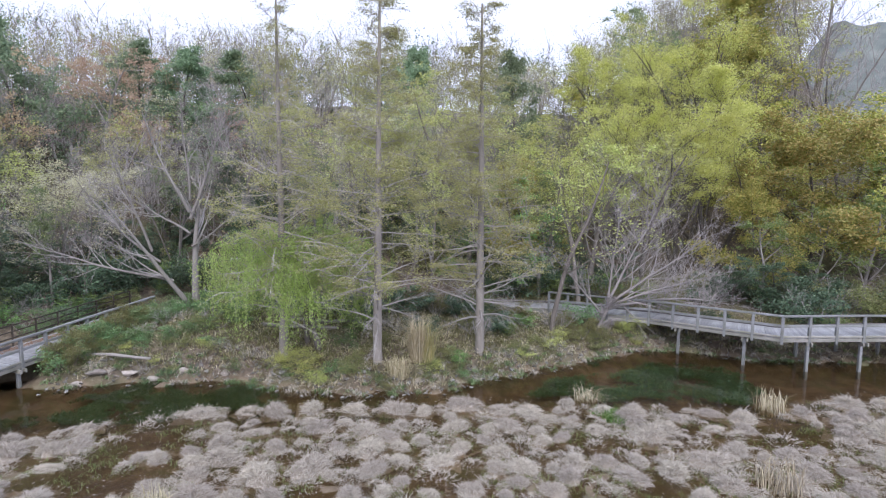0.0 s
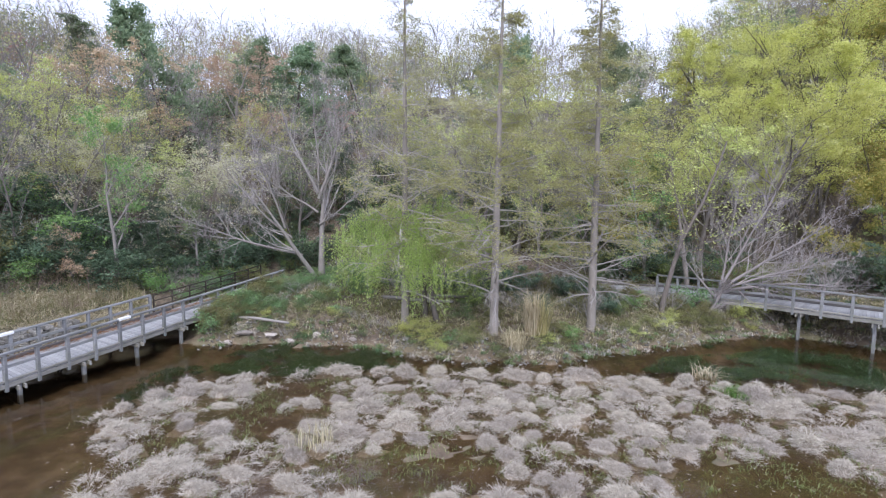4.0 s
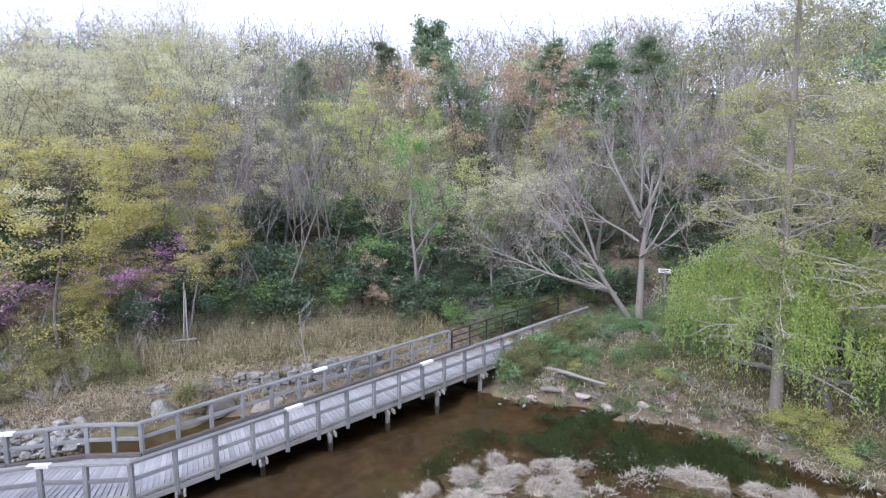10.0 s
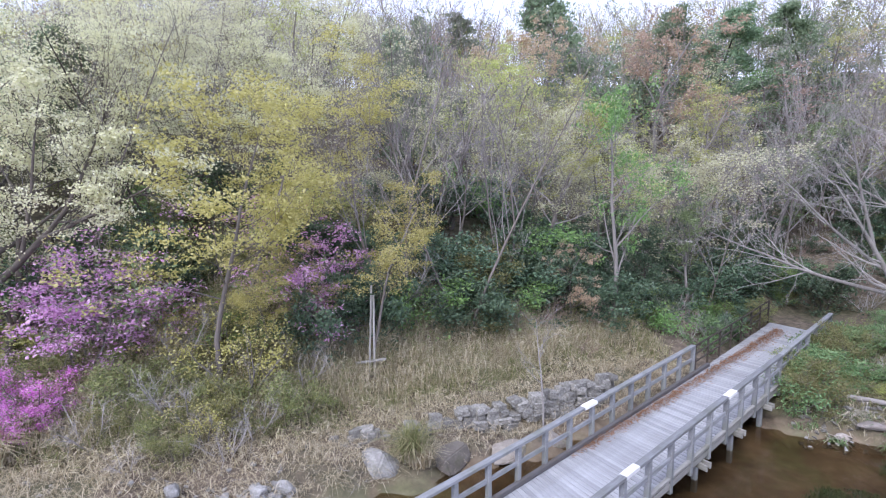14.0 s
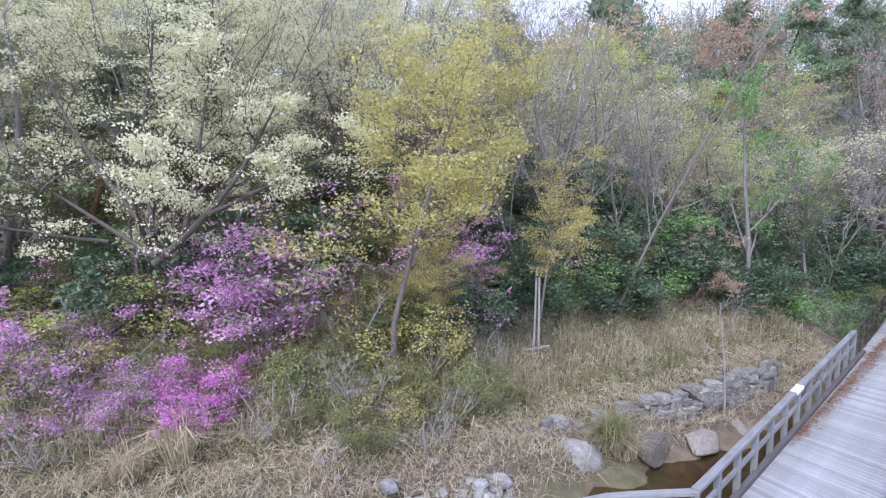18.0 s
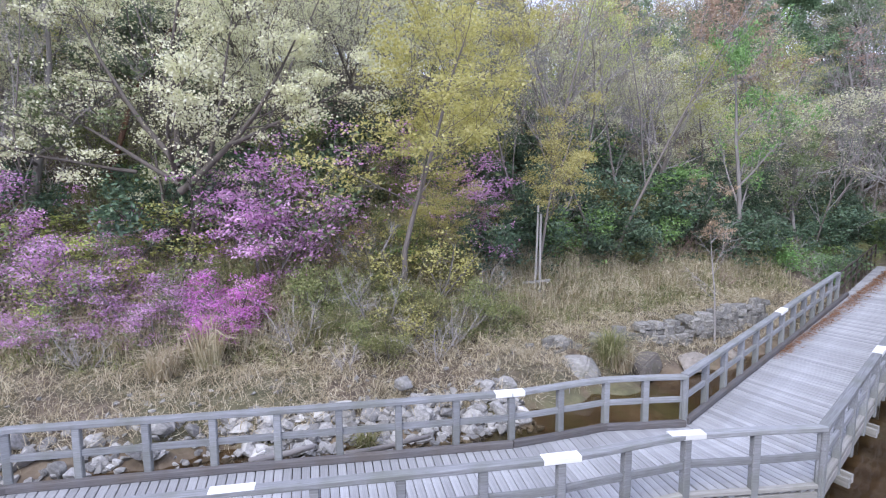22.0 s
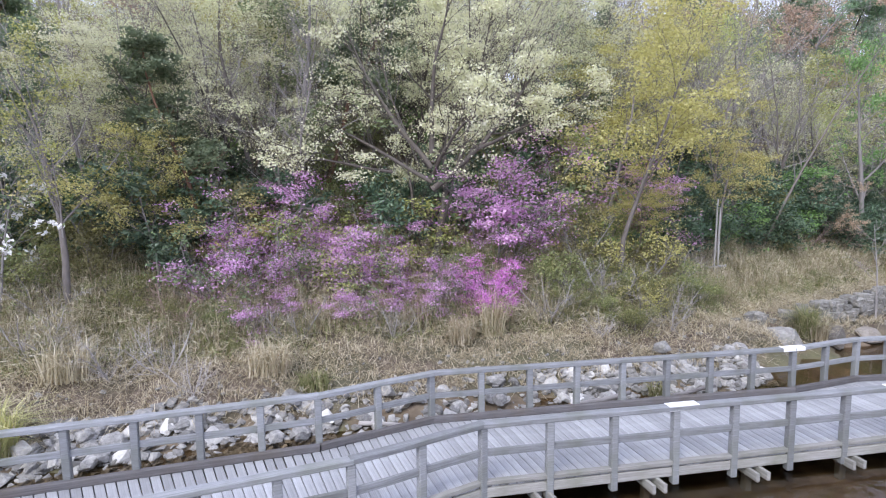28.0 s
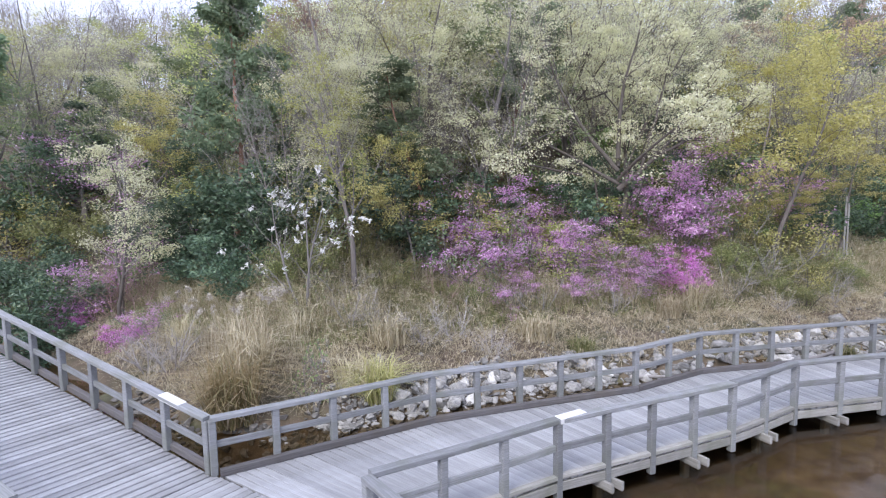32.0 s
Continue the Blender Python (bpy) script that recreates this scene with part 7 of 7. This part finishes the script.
# brambles and young shoots on the point and at the head of the bridge
rng = random.Random(515)
for x, y, s, key in ((-17.2, 20.6, 0.42, "b_herb"), (-16.4, 21.2, 0.4, "b_herb"), (-17.6, 22.0, 0.5, "b_herb"), (-16.8, 22.6, 0.45, "b_herb"), (-18.0, 20.2, 0.4, "b_herb"), (-17.4, 23.6, 0.5, "b_herb"), (-16.2, 20.0, 0.35, "b_herb"), (-15.2, 21.4, 0.35, "b_herb"),
                     (-14.2, 22.8, 0.4, "b_mid"), (-13.0, 21.9, 0.35, "b_bare"), (-9.2, 21.9, 0.5, "b_yg"), (-8.6, 21.5, 0.45, "b_yg"), (-9.7, 21.6, 0.42, "b_yg"), (-7.6, 21.9, 0.4, "b_herb"), (-5.6, 22.0, 0.3, "b_herb"), (-7.0, 22.6, 0.4, "b_mid"),
                     (-6.8, 24.2, 0.5, "b_mid"), (-8.2, 23.9, 0.5, "b_herb"), (-3.4, 24.4, 0.35, "b_green"), (-2.0, 25.0, 0.35, "b_mid"), (-1.2, 26.4, 0.4, "b_mid"), (0.2, 27.8, 0.4, "b_bare"), (1.0, 29.0, 0.4, "b_mid"), (3.2, 31.4, 0.5, "b_yg"), (3.8, 31.7, 0.5, "b_yg"),
                     (-4.0, 27.5, 0.5, "b_mid"), (-1.5, 29.5, 0.5, "b_green"), (-6.0, 27.0, 0.5, "b_bare"), (-9.0, 26.5, 0.5, "b_mid"), (-13.5, 26.5, 0.5, "b_dark"), (-15.0, 26.8, 0.5, "b_green"), (-11, 28.5, 0.6, "b_mid"), (5.5, 33.2, 0.5, "b_green"), (7.5, 32.8, 0.55, "b_dark"), (10.5, 33, 0.6, "b_mid"), (13, 34, 0.6, "b_green")):
    put(pick(key), x, y, (s * 1.15, s * 1.15, s))
for k in range(26):
    x, y = rng.uniform(-8, 4.5), rng.uniform(29.6, 31.1)
    if float(poly_distance(np.array(x), np.array(y), POND)) > 0.8:
        put(pick(rng.choice(("b_bare", "b_bare", "b_mid", "b_herb", "b_red"))), x, y, rng.uniform(0.6, 1.0))
for k in range(34):
    t = k / 33
    x, y = -18.25 - 0.3 * t + rng.uniform(-0.15, 0.55), 18.7 + 5.6 * t
    s = rng.uniform(0.62, 0.95)
    put(pick(rng.choice(("b_herb", "b_herb", "b_herb", "b_mid"))), x, y, (s * 0.9, s * 0.9, s))
for k in range(95):
    x, y = rng.uniform(-18.2, -13.2), rng.uniform(20.0, 28.0)
    if float(poly_distance(np.array(x), np.array(y), POND)) > 0.9 and not -21.4 < x < -17.9:
        s = rng.uniform(0.22, 0.5)
        put(pick(rng.choice(("b_herb", "b_herb", "b_herb", "b_mid", "b_bare"))), x, y, (s * 1.3, s * 1.3, s))
for k in range(46):
    p, d = along(SHORE, rng.uniform(0.03, 0.8))
    out = Vector((-d.y, d.x, 0)) * rng.uniform(0.25, 1.5)
    s = rng.uniform(0.16, 0.36)
    put(pick(rng.choice(("b_herb", "b_bare", "b_bare", "b_mid", "b_yg"))), p.x + out.x, p.y + out.y, (s * 1.4, s * 1.4, s))
for k in range(70):
    x, y = rng.uniform(-17.5, 1), rng.uniform(25.5, 34)
    if float(poly_distance(np.array(x), np.array(y), POND)) < 2.5 or (x > -9 and 30.4 < y < 34.4):
        continue
    put(pick(rng.choice(("b_mid", "b_bare", "b_bare", "b_green", "b_dark"))), x, y, rng.uniform(0.4, 0.8))
for x, y, s in ((-27.4, 9.0, 0.5), (-25.8, 14.3, 0.5), (-27.5, 6.8, 0.5), (-29.8, -6.4, 0.5), (-31.2, -7.6, 0.6), (-34.6, -12.6, 0.8), (-35.6, -12.9, 0.75), (-32.4, -8.8, 0.7)):
    put(pick("b_bare"), x, y, s)

# bright shoots behind the azaleas, and herbs along the path
for x, y, s, key, i in ((-31.7, 0.7, 0.85, "b_yg", 0), (-32.4, -1.5, 0.95, "b_yg", 1), (-33.2, -2.6, 0.95, "b_yg", 0), (-31.0, 1.3, 0.75, "b_yg", 1), (-33.9, -4.6, 0.9, "b_olive", 0), (-31.4, 4.6, 0.9, "b_yg", 0), (-28.7, 5.0, 0.8, "b_olive", 1),
                        (-17.5, 25.2, 0.45, "b_herb", 0), (-17.3, 26.4, 0.5, "b_herb", 1), (-17.4, 27.6, 0.5, "b_herb", 0), (-17.2, 28.8, 0.55, "b_herb", 1), (-17.0, 30.0, 0.5, "b_herb", 0), (-16.4, 27.0, 0.55, "b_herb", 1), (-16.2, 29.2, 0.6, "b_mid", 0),
                        (-16.6, 31.2, 0.6, "b_bare", 0), (-19.4, 32.4, 0.55, "b_herb", 1), (-18.4, 32.0, 0.5, "b_herb", 0), (-20.6, 32.6, 0.6, "b_bare", 1), (-17.6, 33.2, 0.7, "b_dark", 0), (-21.8, 30.4, 0.6, "b_herb", 0), (-21.9, 28.6, 0.5, "b_mid", 1), (-19.8, 33.6, 0.7, "b_mid", 2)):
    put(kinds[key][i], x, y, (s * 1.2, s * 1.2, s), x * 5 + y)

# ---- distant mountain ----
mx, my = np.meshgrid(np.linspace(-1, 1, 60), np.linspace(0, 1, 24))
prof = np.exp(-((mx - 0.15) / 0.5) ** 2) * (1 + 0.06 * np.sin(mx * 7) + 0.03 * np.sin(mx * 23 + 1))
mv = np.stack([190 + mx * 260, 520 + my * 180 - prof * 30, -5 + prof * my ** 0.9 * 175 + 5 * waves(mx * 100, my * 100, 0.06, 1.0)], -1).reshape(-1, 3)
mi = np.arange(60 * 24).reshape(24, 60)
m_hill, n, l, p = material("distant_wood")
# the haze is in the base colour: woods greyed towards blue
c = ramp(n, l, noise_tex(n, l, 0.05, 8, 0.75, coords(n, l)), [(0.3, (0.10, 0.12, 0.12)), (0.55, (0.17, 0.19, 0.175)), (0.75, (0.25, 0.26, 0.24))])
l.new(c, p.inputs["Base Color"])
p.inputs["Roughness"].default_value = 1.0
hill = new("distant_mountain", raw_mesh("distant_mountain", mv, np.stack([mi[:-1, :-1], mi[:-1, 1:], mi[1:, 1:], mi[1:, :-1]], -1).reshape(-1, 4), m_hill, smooth=True))
tagged(hill, "hazy wooded mountain far behind the trees", "mountain", kind="structure")

for group in kinds.values():
    for proto in group:
        drop(proto)
for proto in tussocks:
    drop(proto)
